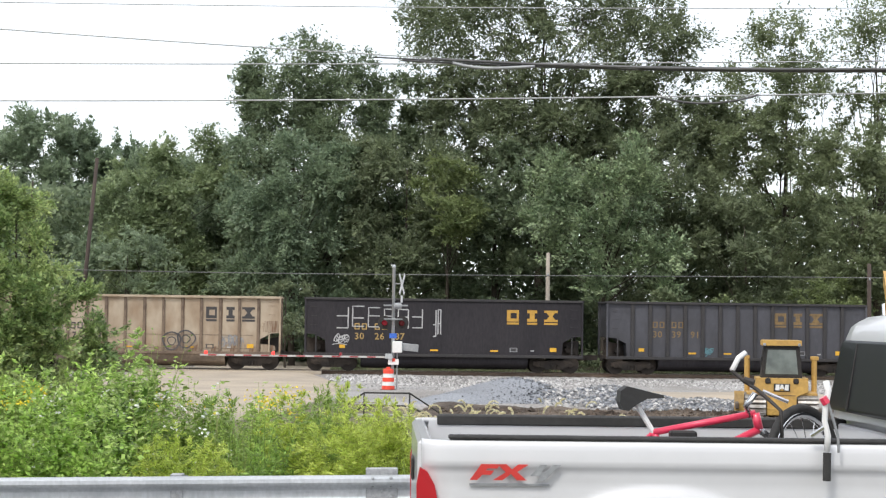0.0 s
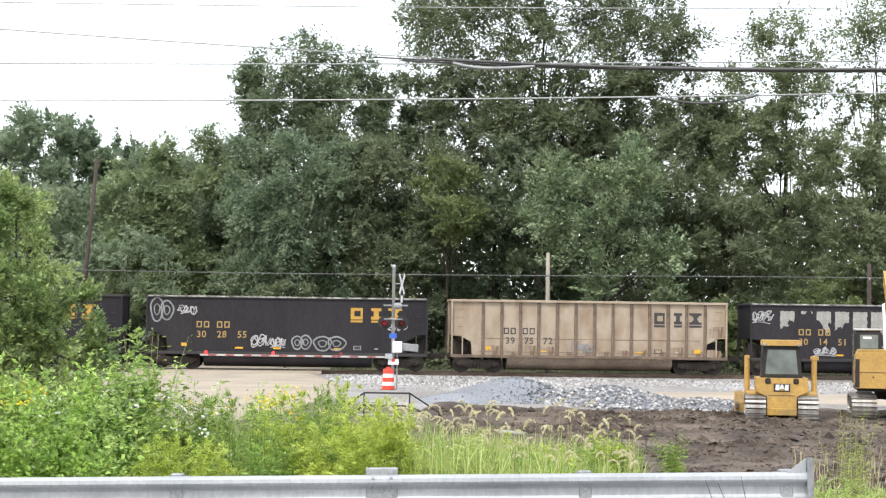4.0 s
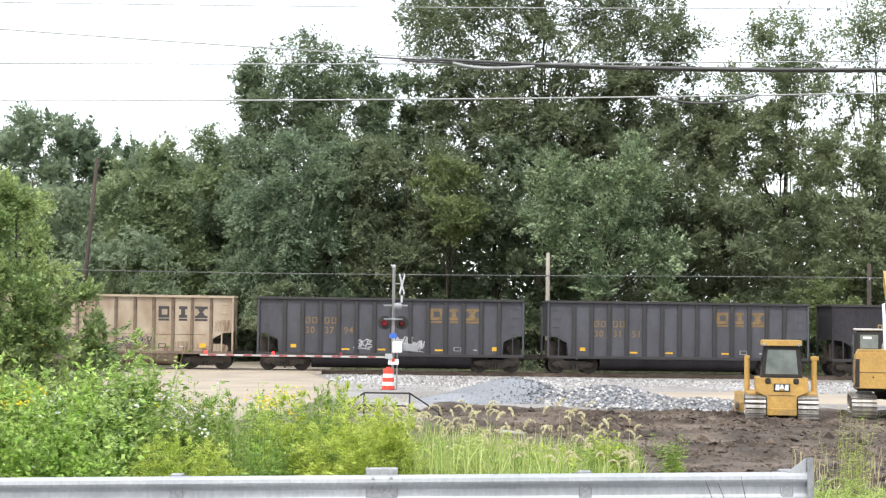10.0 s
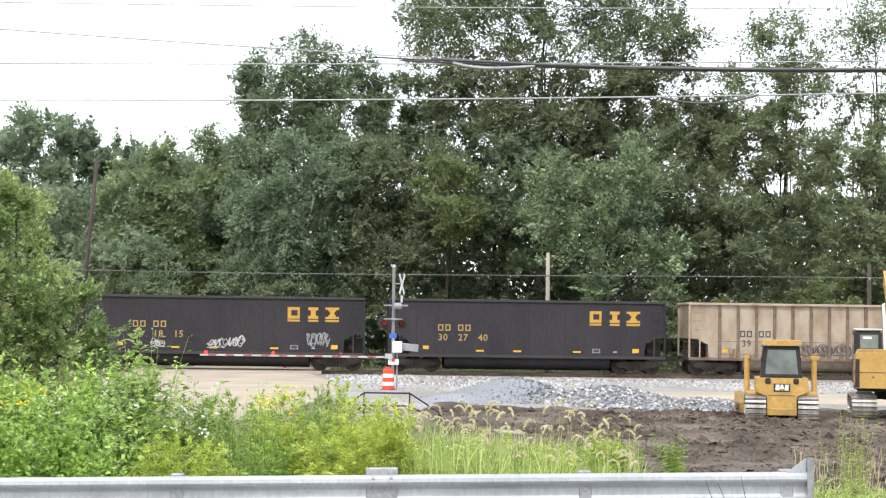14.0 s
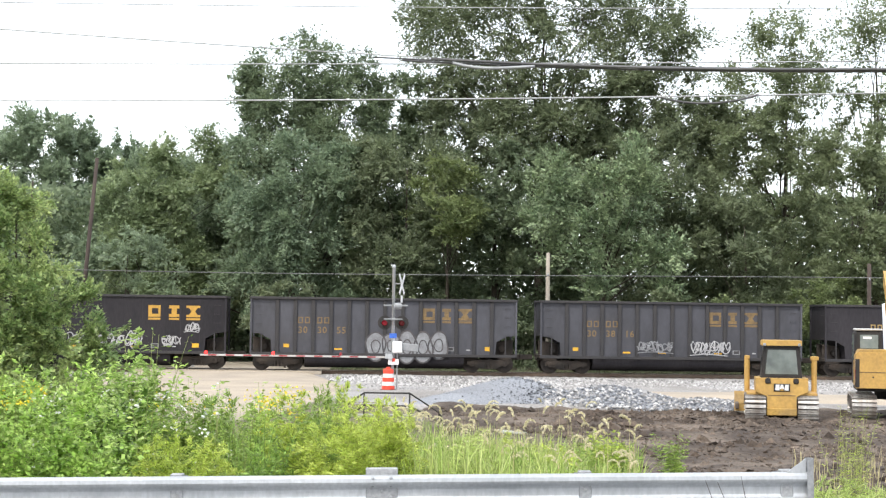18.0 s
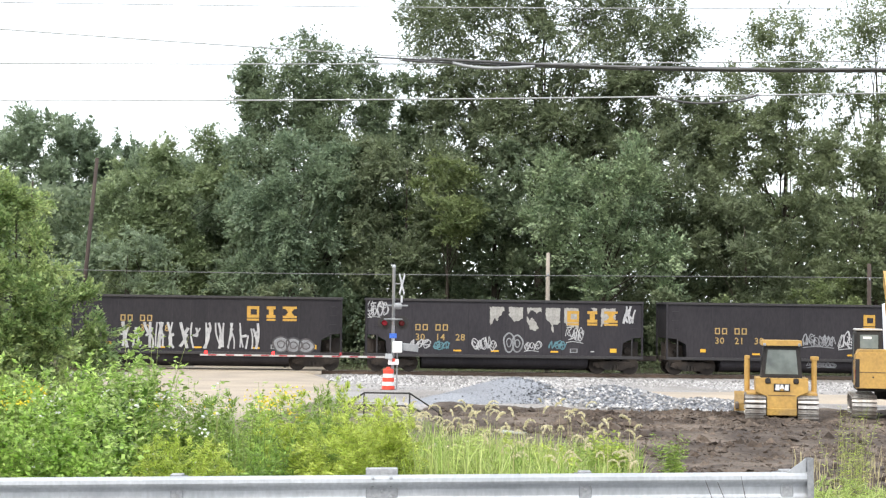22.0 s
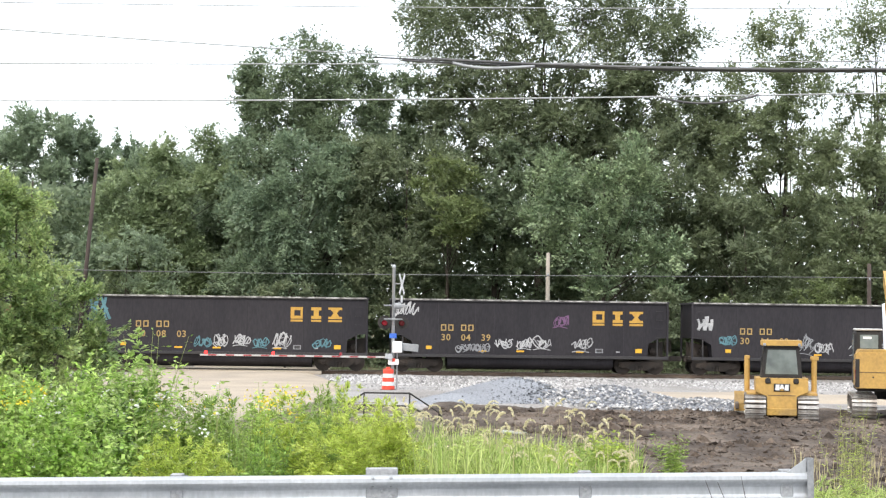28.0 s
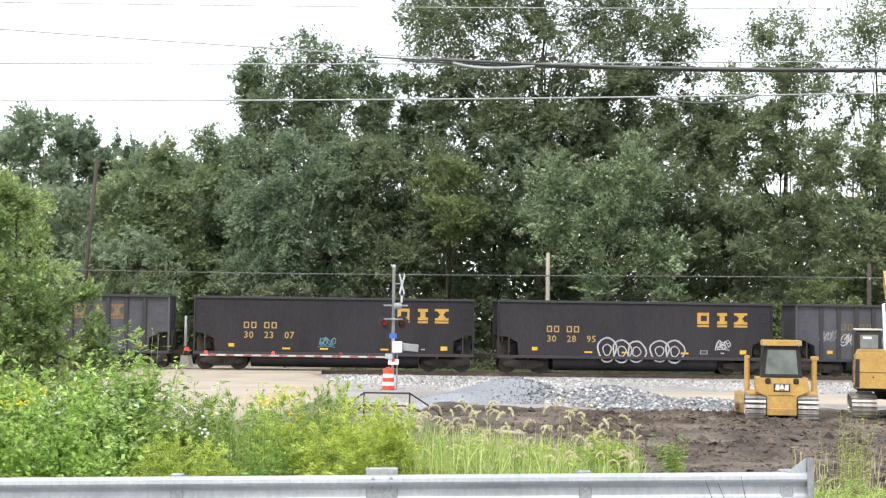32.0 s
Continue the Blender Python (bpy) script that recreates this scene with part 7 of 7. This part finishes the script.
def sprays(feet, height, shoots, per, length, width, reach, name, material, label, up=0.8, tri=False, jitter=0.02):
    """Plants of arching shoots, each lined with leaves."""
    n = len(feet)
    k = np.repeat(np.arange(n), shoots)
    m = len(k)
    az = RNG.uniform(0, 2 * math.pi, m)
    d = np.stack((np.cos(az), np.sin(az), np.zeros(m)), -1)
    z0, z1 = RNG.uniform(0.0, 0.5, m) * height[k], RNG.uniform(0.45, 1.0, m) ** 0.7 * height[k]
    r = RNG.uniform(0.3, 1.0, m) * reach * (1.25 - 0.6 * z1 / height[k])
    j = np.repeat(np.arange(m), per)
    t = RNG.uniform(0.1, 1.0, len(j)) ** 0.8
    pos = feet[k][j] + d[j] * (r[j] * t)[:, None] + np.array((0, 0, 1)) * (z0[j] + (z1 - z0)[j] * (1 - (1 - t) ** 1.7) - 0.18 * r[j] * t ** 3)[:, None]
    tan = unit(d * r[:, None] + np.array((0, 0, 1)) * ((z1 - z0) * 0.8)[:, None])
    side = unit(np.cross(tan, np.array((0, 0, 1)))) * RNG.choice((-1, 1), m)[:, None]
    out = unit(tan[j] * 0.75 + side[j] * RNG.uniform(-1, 1, (len(j), 1)) + RNG.normal(size=(len(j), 3)) * 0.3)
    L = RNG.uniform(0.6, 1.35, len(j)) * length * (1.15 - 0.6 * t)
    pos = pos + RNG.normal(size=pos.shape) * jitter
    return tagged(new(name, leaf_mesh(name, pos, L, L * width / length, material, up=up, along=out, tri=tri)), label, "weeds", kind="stuff")


def clumps(n, each, a0, a1, y0, y1, sp):
    """Feet in loose clumps, and how far each stands from its clump's middle."""
    c = np.repeat(stand(n, a0, a1, y0, y1), each, 0)
    off = RNG.normal(size=(n * each, 2)) * sp
    c[:, 0] += off[:, 0]
    c[:, 1] += off[:, 1] * 0.7
    c[:, 2] = slope(c[:, 1])
    big = np.repeat(RNG.uniform(0.75, 1.12, n), each)
    return c, big * np.exp(-0.36 * (off ** 2).sum(1) / (2 * sp * sp))


def mounds(n, a0, a1, y0, y1, share, radius, shoots, per, length, width, name, material, label, hang=0.25, top=None, tri=False, rows=()):
    """Domed plants: shoots that end on the dome, leaves along their last third.
    share: range of the stand's height that the domes reach; top: range of heights above the road instead; rows: set places (bearing, distance, height, radius)."""
    ft = stand(n, a0, a1, y0, y1)
    H = (tall(ft[:, 0], ft[:, 1]) * RNG.uniform(*share, n)) if top is None else RNG.uniform(*top, n) - ft[:, 2]
    R = RNG.uniform(*radius, n)
    for a, y, h, r in rows:
        ft = np.concatenate((ft, [(a * y, y, slope(y))]))
        H, R = np.append(H, h), np.append(R, r)
    k = np.repeat(np.arange(len(ft)), (shoots * (R / np.mean(R)) ** 1.5).astype(int) + 3)
    m = len(k)
    az, e = RNG.uniform(0, 2 * math.pi, m), np.arcsin(RNG.uniform(0.05, 1.0, m))
    out = np.stack((np.cos(e) * np.cos(az), np.cos(e) * np.sin(az), np.sin(e)), -1)
    lump = RNG.uniform(0.72, 1.12, m)
    tip = ft[k] + out * np.stack((R[k], R[k], np.maximum(H[k] - 0.0, 0.2)), -1) * lump[:, None]
    tip[:, 2] = np.maximum(tip[:, 2], ft[k][:, 2] + 0.15)
    d = unit(out * np.array((1.0, 1.0, 0.6)) + np.array((0, 0, 0.55)) + RNG.normal(size=(m, 3)) * 0.25)
    ln = RNG.uniform(0.22, 0.5, m) * (0.6 + 0.6 * R[k])
    side = unit(np.cross(d, np.array((0, 0, 1.0))) + RNG.normal(size=(m, 3)) * 0.15)
    j = np.repeat(np.arange(m), per)
    f = RNG.random(len(j)) ** 0.8
    s = np.where(RNG.random(len(j)) < 0.5, -1.0, 1.0)
    pos = tip[j] - d[j] * (ln[j] * (1 - f))[:, None] - np.array((0, 0, 1.0)) * (hang * ln[j] * f ** 2)[:, None] + RNG.normal(size=(len(j), 3)) * 0.012
    along = unit(d[j] * (0.35 + 0.6 * f)[:, None] + side[j] * (s * (1.1 - 0.6 * f))[:, None] - np.array((0, 0, 1.0)) * (hang * f)[:, None] + RNG.normal(size=(len(j), 3)) * 0.25)
    face = unit(out * 0.8 + np.array((0, 0, 0.5)))[j] * 1.3
    L = RNG.uniform(0.6, 1.3, len(j)) * length * (1.2 - 0.55 * f)
    return tagged(new(name, leaf_mesh(name, pos, L, L * width / length, material, up=0.3, along=along, face=face, tri=tri)), label, "weeds", kind="stuff")


RNG = np.random.default_rng(5)
# broad-leaved weeds and vines on the left
mounds(40, -0.31, -0.165, 21.5, 30, (0.55, 1.0), (0.3, 0.62), 70, 17, 0.11, 0.064, "broadleaf_weeds", L_NETTLE, "deep green broad-leaved weeds", hang=0.4)
mounds(24, -0.31, -0.17, 20.3, 30, (0.6, 1.0), (0.25, 0.5), 60, 16, 0.10, 0.06, "broadleaf_weeds", L_VINE, "lush broad-leaved weeds and vines", hang=0.3)
mounds(13, -0.30, -0.185, 19.7, 21.2, None, (0.3, 0.55), 62, 16, 0.08, 0.05, "low_vines", L_VINE, "low leafy vines before the taller weeds", hang=0.2, top=(0.5, 1.0), rows=((-0.235, 20.4, 1.55, 0.6), (-0.262, 20.2, 1.35, 0.5)))
# this paler leaf green paints highlights over the left-hand weeds
mounds(22, -0.30, -0.175, 19.8, 28, (0.6, 1.0), (0.2, 0.4), 40, 15, 0.08, 0.042, "pale_vines", L_PALEVINE, "vines over the weeds, highlights put into their pale green", hang=0.5)
ft, q = clumps(34, 6, -0.28, -0.03, 21, 33, 0.3)
leafy(ft, tall(ft[:, 0], ft[:, 1]) * np.minimum(q, 0.92), 70, 0.12, 0.034, 0.24, "narrowleaf_weeds", L_WEED, "tall green narrow-leaved weeds", up=1.0)
# feathery yellow-green plants in arching mounds
mounds(6, -0.172, -0.125, 19.8, 21.6, None, (0.4, 0.6), 120, 34, 0.07, 0.017, "feathery_weeds", L_FEATHER, "feathery yellow-green weeds in arching mounds", hang=0.8, top=(0.55, 0.95), tri=True, rows=((-0.158, 20.6, 1.35, 0.65), (-0.135, 20.4, 1.25, 0.6)))
mounds(16, -0.095, -0.012, 20.3, 28, (0.62, 0.98), (0.45, 0.8), 130, 34, 0.08, 0.018, "feathery_weeds", L_FEATHER, "feathery yellow-green weeds in arching mounds", hang=0.7, tri=True)
mounds(14, -0.20, -0.06, 22, 30, (0.6, 1.0), (0.35, 0.6), 100, 30, 0.085, 0.02, "tall_feathery_weeds", L_WEED, "taller fine-leaved green weeds", hang=0.4, tri=True)
mounds(16, -0.145, -0.055, 23.5, 28, (0.85, 1.1), (0.35, 0.6), 100, 30, 0.085, 0.022, "tall_feathery_weeds", L_WEED, "taller fine-leaved green weeds", hang=0.4, tri=True)
mounds(9, -0.11, -0.03, 22.5, 26, (0.85, 1.1), (0.4, 0.65), 110, 32, 0.08, 0.02, "feathery_weeds", L_FEATHER, "feathery yellow-green weeds in arching mounds", hang=0.6, tri=True)
mounds(12, -0.30, -0.205, 23.5, 28, (0.85, 1.05), (0.35, 0.6), 70, 17, 0.09, 0.052, "broadleaf_weeds", L_VINE, "lush broad-leaved weeds and vines", hang=0.35)
mounds(6, -0.118, -0.088, 20.4, 24, (0.45, 0.75), (0.3, 0.5), 60, 22, 0.08, 0.028, "leafy_weeds", L_NETTLE, "dark leafy weeds low between the mounds", hang=0.3)
ft, q = clumps(24, 5, -0.02, 0.108, 22, 31, 0.3)
sprays(ft, tall(ft[:, 0], ft[:, 1]) * q * 0.9, 13, 22, 0.10, 0.026, 0.32, "leafy_weeds", L_WEED, "fresh green leafy weeds among the grass", tri=True)
# dark upright stems between the mounds
ft = stand(180, -0.13, -0.095, 21, 27)
blades(ft, tall(ft[:, 0], ft[:, 1]) * RNG.uniform(0.5, 0.85, len(ft)), 0.012, "rush_stems", L_NETTLE, "dark green upright rush-like stems", curve=0.3)
# coarse large leaves and tall single plants that stand over the rest
ft = stand(60, -0.30, -0.18, 19.5, 27)
h = tall(ft[:, 0], ft[:, 1]) * RNG.uniform(0.5, 0.92, len(ft))
leafy(ft, h, 45, 0.09, 0.062, 0.40, "coarse_leaves", L_VINE, "coarse large-leaved weeds", up=1.6, stems=False)
for a, y, hh, n, sp in ((-0.186, 26, 2.75, 16, 0.42), (-0.176, 27, 2.6, 10, 0.3), (-0.205, 26, 2.45, 10, 0.35), (-0.136, 26, 2.5, 3, 0.16), (-0.102, 25, 2.2, 8, 0.25), (-0.245, 24, 2.35, 12, 0.4)):
    ft = np.stack((a * y + RNG.normal(0, sp * 0.6, n), y + RNG.normal(0, 0.3, n), np.full(n, slope(y))), -1)
    leafy(ft, hh * RNG.uniform(0.72, 1.0, n), 75, 0.13, 0.06, 0.22, "tall_weed", L_VINE, "tall leafy weed standing over the others", up=1.0, low=0.35, sway=0.05)
# taller plants that close the skyline of the stand
mounds(2, -0.15, -0.12, 25, 26, (0.8, 0.9), (0.4, 0.5), 110, 30, 0.085, 0.022, "tall_feathery_weeds", L_WEED, "taller fine-leaved green weeds", hang=0.4, tri=True,
       rows=((-0.166, 25.0, 2.15, 0.45), (-0.152, 25.5, 2.1, 0.5), (-0.139, 25.0, 2.0, 0.45), (-0.126, 25.5, 2.0, 0.5), (-0.113, 25.0, 1.95, 0.45)))
mounds(1, -0.20, -0.19, 25, 26, (0.8, 0.9), (0.3, 0.4), 55, 18, 0.12, 0.068, "tall_broadleaf_weeds", L_PALEVINE, "tall pale broad-leaved weeds over the others", hang=0.3,
       rows=((-0.181, 25.5, 2.9, 0.22), (-0.176, 25.8, 2.65, 0.3), (-0.188, 25.3, 2.5, 0.3), (-0.172, 25.2, 2.35, 0.25)))
# grass and foxtails in the middle and on the right
mounds(9, -0.055, -0.012, 21.5, 26, (0.85, 1.02), (0.4, 0.6), 110, 32, 0.08, 0.02, "feathery_weeds", L_FEATHER, "feathery yellow-green weeds in arching mounds", hang=0.6, tri=True)
mounds(10, -0.015, 0.03, 22, 27, (0.75, 1.0), (0.3, 0.5), 80, 16, 0.16, 0.018, "arching_grass", L_GRASS, "arching tufts of fresh green grass", hang=0.7)
mounds(16, 0.222, 0.275, 17.5, 22, None, (0.2, 0.4), 45, 14, 0.14, 0.015, "verge_tufts", L_GRASS, "uneven grass tufts on the right-hand verge", hang=0.5, top=(0.05, 0.45))
mounds(30, -0.03, 0.112, 23, 31, (0.55, 0.95), (0.22, 0.42), 60, 14, 0.17, 0.017, "arching_grass", L_GRASS, "arching tufts of fresh green grass", hang=0.7)
mounds(10, 0.02, 0.112, 25, 31, (0.6, 1.0), (0.2, 0.35), 60, 20, 0.09, 0.026, "leafy_weeds", L_FEATHER, "yellow-green leafy weeds among the grass", hang=0.3)
ft = stand(8000, -0.02, 0.118, 21, 34)
ft = ft[RNG.random(len(ft)) < np.interp(ft[:, 0] / ft[:, 1], (-0.02, 0.02, 0.09, 0.125), (0.4, 1, 0.9, 0.35))]
blades(ft, tall(ft[:, 0], ft[:, 1]) * RNG.uniform(0.45, 1.0, len(ft)) ** 1.2, 0.017, "tall_grass", L_GRASS, "tall green grass in front of the yard", curve=0.6)
ft = stand(1700, -0.01, 0.118, 24, 36)
blades(ft, tall(ft[:, 0], ft[:, 1]) * RNG.uniform(0.3, 0.8, len(ft)), 0.018, "dry_grass", L_DRY, "straw-coloured dry grass")
# curled seed heads on their stalks
ft = np.concatenate((stand(120, -0.035, 0.115, 23, 33), stand(26, -0.02, 0.03, 29, 35)))
h = np.minimum(tall(ft[:, 0], ft[:, 1]) + 0.2, 1.6) * RNG.uniform(0.6, 1.12, len(ft))
P, D, S = [], [], []
for (x, y, z), hh in zip(ft, h):
    a, r = RNG.choice((0.0, 3.14)) + RNG.normal() * 0.6, RNG.uniform(0.075, 0.13)
    t = np.repeat(np.linspace(0, 1, 26), 4)
    w = RNG.uniform(0.5, 1.05)
    q = np.stack((x + np.cos(a) * r * (1 - np.cos(t * 2.7 * w)), y + np.sin(a) * r * (1 - np.cos(t * 2.7 * w)), z + hh + r * np.sin(t * 2.7 * w)), -1)
    tan = np.stack((np.cos(a) * np.sin(t * 2.7 * w), np.sin(a) * np.sin(t * 2.7 * w), np.cos(t * 2.7 * w)), -1)
    P.append(q + RNG.normal(size=q.shape) * 0.003)
    D.append(tan + RNG.normal(size=q.shape) * 0.6)
    S.append(np.interp(t, (0, 0.15, 0.8, 1), (0.7, 1, 1, 0.5)))
P, D, S = np.concatenate(P), unit(np.concatenate(D)), np.concatenate(S)
tagged(new("foxtail_heads", leaf_mesh("foxtail_heads", P, 0.034 * S, 0.016 * S, L_HEAD, along=D)), "curled pale foxtail seed heads", "grass", kind="stuff")
blades(ft, h, 0.012, "foxtail_stalks", L_DRY, "thin foxtail stalks", curve=0.05)
# green clumps standing up on the right
for a, y, hh, n, sp in ((0.097, 30, 1.45, 46, 0.22), (0.106, 30, 1.2, 40, 0.2), (0.137, 33, 1.3, 16, 0.06), (0.117, 29, 0.75, 24, 0.14), (0.085, 29, 1.3, 30, 0.2), (0.06, 29, 1.3, 30, 0.25)):
    off = RNG.normal(0, 1, n)
    ft = np.stack((a * y + off * sp, y + RNG.normal(0, 0.15, n), np.full(n, slope(y))), -1)
    leafy(ft, hh * np.exp(-0.35 * off ** 2) * RNG.uniform(0.7, 1.0, n), 75, 0.12, 0.030, 0.17, "weed_clump", L_FEATHER if a in (0.097, 0.06) else L_WEED, "upright green weed clump at the edge of the earth")
ft = stand(1300, 0.214, 0.30, 21, 33)
ft = ft[fbm(ft[:, 0] * 2, ft[:, 1] * 2, 5) > -0.25]
blades(ft, RNG.uniform(0.1, 0.42, len(ft)), 0.014, "verge_grass", L_GRASS, "uneven grass on the right-hand verge")
ft = np.concatenate((stand(240, 0.215, 0.30, 19, 30),))
leafy(ft, RNG.uniform(0.15, 0.55, len(ft)), 40, 0.09, 0.02, 0.16, "verge_weeds", L_WEED, "low mixed weeds on the right-hand verge")
ft = stand(380, 0.205, 0.30, 24, 40)
blades(ft, RNG.uniform(0.2, 0.7, len(ft)), 0.014, "verge_dry_grass", L_DRY, "dry grass stalks on the right-hand verge")
ft = np.stack((0.243 * 30 + RNG.normal(0, 0.10, 26), 30 + RNG.normal(0, 0.15, 26), np.full(26, slope(30))), -1)
leafy(ft, RNG.uniform(0.8, 1.9, 26), 50, 0.08, 0.012, 0.10, "goldenrod_clump", L_FEATHER, "thin yellowish weed stalks beside the machines")
# low growth under everything, its dark green also standing for the gaps' shade
ft = stand(12000, -0.32, 0.0, 19, 34)
blades(ft, RNG.uniform(0.2, 0.6, len(ft)), 0.02, "under_grass", L_NETTLE, "thick low grass under the weeds")


def flowers(a0, a1, y0, y1, z0, z1, n, heads, size, name, material, label):
    """Small heads of petals in loose groups, between two heights."""
    y = RNG.uniform(y0, y1, n)
    x = RNG.uniform(a0, a1, n) * y
    z = RNG.uniform(z0, z1, n)
    c = np.stack((x, y, z), -1)
    P = np.repeat(c, heads, 0) + RNG.normal(size=(n * heads, 3)) * np.array((0.07, 0.07, 0.04))
    d = unit(RNG.normal(size=P.shape) * np.array((1, 1, 0.3)) + np.array((0, -0.3, 0)))
    return tagged(new(name, leaf_mesh(name, P, size, size * 0.7, material, along=d, up=1.0)), label, "flowers", kind="stuff")


flowers(-0.262, -0.235, 22.5, 24, 0.85, 1.15, 13, 9, 0.05, "yellow_flowers", L_FLOWER, "bunches of yellow wild flowers")
flowers(-0.106, -0.08, 22.5, 25, 0.72, 1.12, 22, 7, 0.05, "yellow_flowers", L_FLOWER, "bunches of yellow wild flowers")
flowers(-0.175, -0.06, 23, 28, 0.55, 0.95, 22, 6, 0.045, "yellow_flowers", L_FLOWER, "scattered yellow wild flowers")
flowers(-0.30, -0.12, 21, 27, -0.1, 1.1, 60, 9, 0.055, "white_flowers", L_WHITEF, "scattered flat white flower heads")

# bare twigs rising before the guardrail's end
tw = thing("dead_twigs", "thin bare reddish twigs beside the guardrail", "twigs", m=pose(2.75, 15.0, -0.02))
for k in range(3):
    a = RNG.uniform(-0.35, 0.0)
    part("twig", tube([(0.12 * k - 0.2, 0, 0), (0.12 * k - 0.2 + a * 0.5, 0.03, 0.5), (0.12 * k - 0.2 + a, 0.0, RNG.uniform(0.75, 1.0))], [0.006, 0.0045, 0.002], 5), M_POLE, tw)


# ---------------------------------------------------------------- what moves
def run(t):
    """Metres that the train has gone: it slows a little, and its speed wavers slightly."""
    waver = np.interp(t, (0, 3, 5.5, 11, 14, 17.5, 22.4, 24, 25.5, 29.5, 32), (0.10, 0.06, 0.02, 0.03, 0.02, 0.20, 0.18, -0.10, -0.10, 0.03, 0.10))
    return 14.2943 * t - 0.0094701 * t * t - 8.681e-5 * t ** 3 + float(waver)


def motions():
    times = [2.0 * k for k in range(17)]
    marks = [0.5 * k for k in range(65)]
    for car, mid in TRAIN:
        walk(car, [(t, TRACK @ pose(mid + run(t), 0, 0)) for t in marks])
    # wheels: one turning for each place in a bogie, shared by all that stand alike
    turns = [k / 30 for k in range(961)]
    lead = {}
    for car, _ in TRAIN:
        for w in car.children_recursive:
            if w.name.startswith("wheelset"):
                e = w["end"]
                if e not in lead:
                    walk(w, [(t, Matrix.Translation(w.location) @ Matrix.Rotation(run(t) / 0.46, 4, "Y")) for t in turns])
                    lead[e] = w
                else:
                    w.rotation_mode = "QUATERNION"
                    w.animation_data_create()
                    w.animation_data.action = lead[e].animation_data.action
                    w.animation_data.action_slot = lead[e].animation_data.action_slot
    start, speed = pose(-0.06, 8.06, 0.0, 0, 0, 2.0), 7.9
    walk(TRUCK, [(t, start @ pose(speed * t, 0, 0)) for t in times])
    walk(BIKE, [(t, start @ pose(speed * t, 0, 0)) for t in times])
    turns = [k / 15 for k in range(481)]
    for w in WHEELS:
        walk(w, [(t, Matrix.Translation(w.location) @ Matrix.Rotation(speed * t / 0.40, 4, "Y")) for t in turns])


motions()
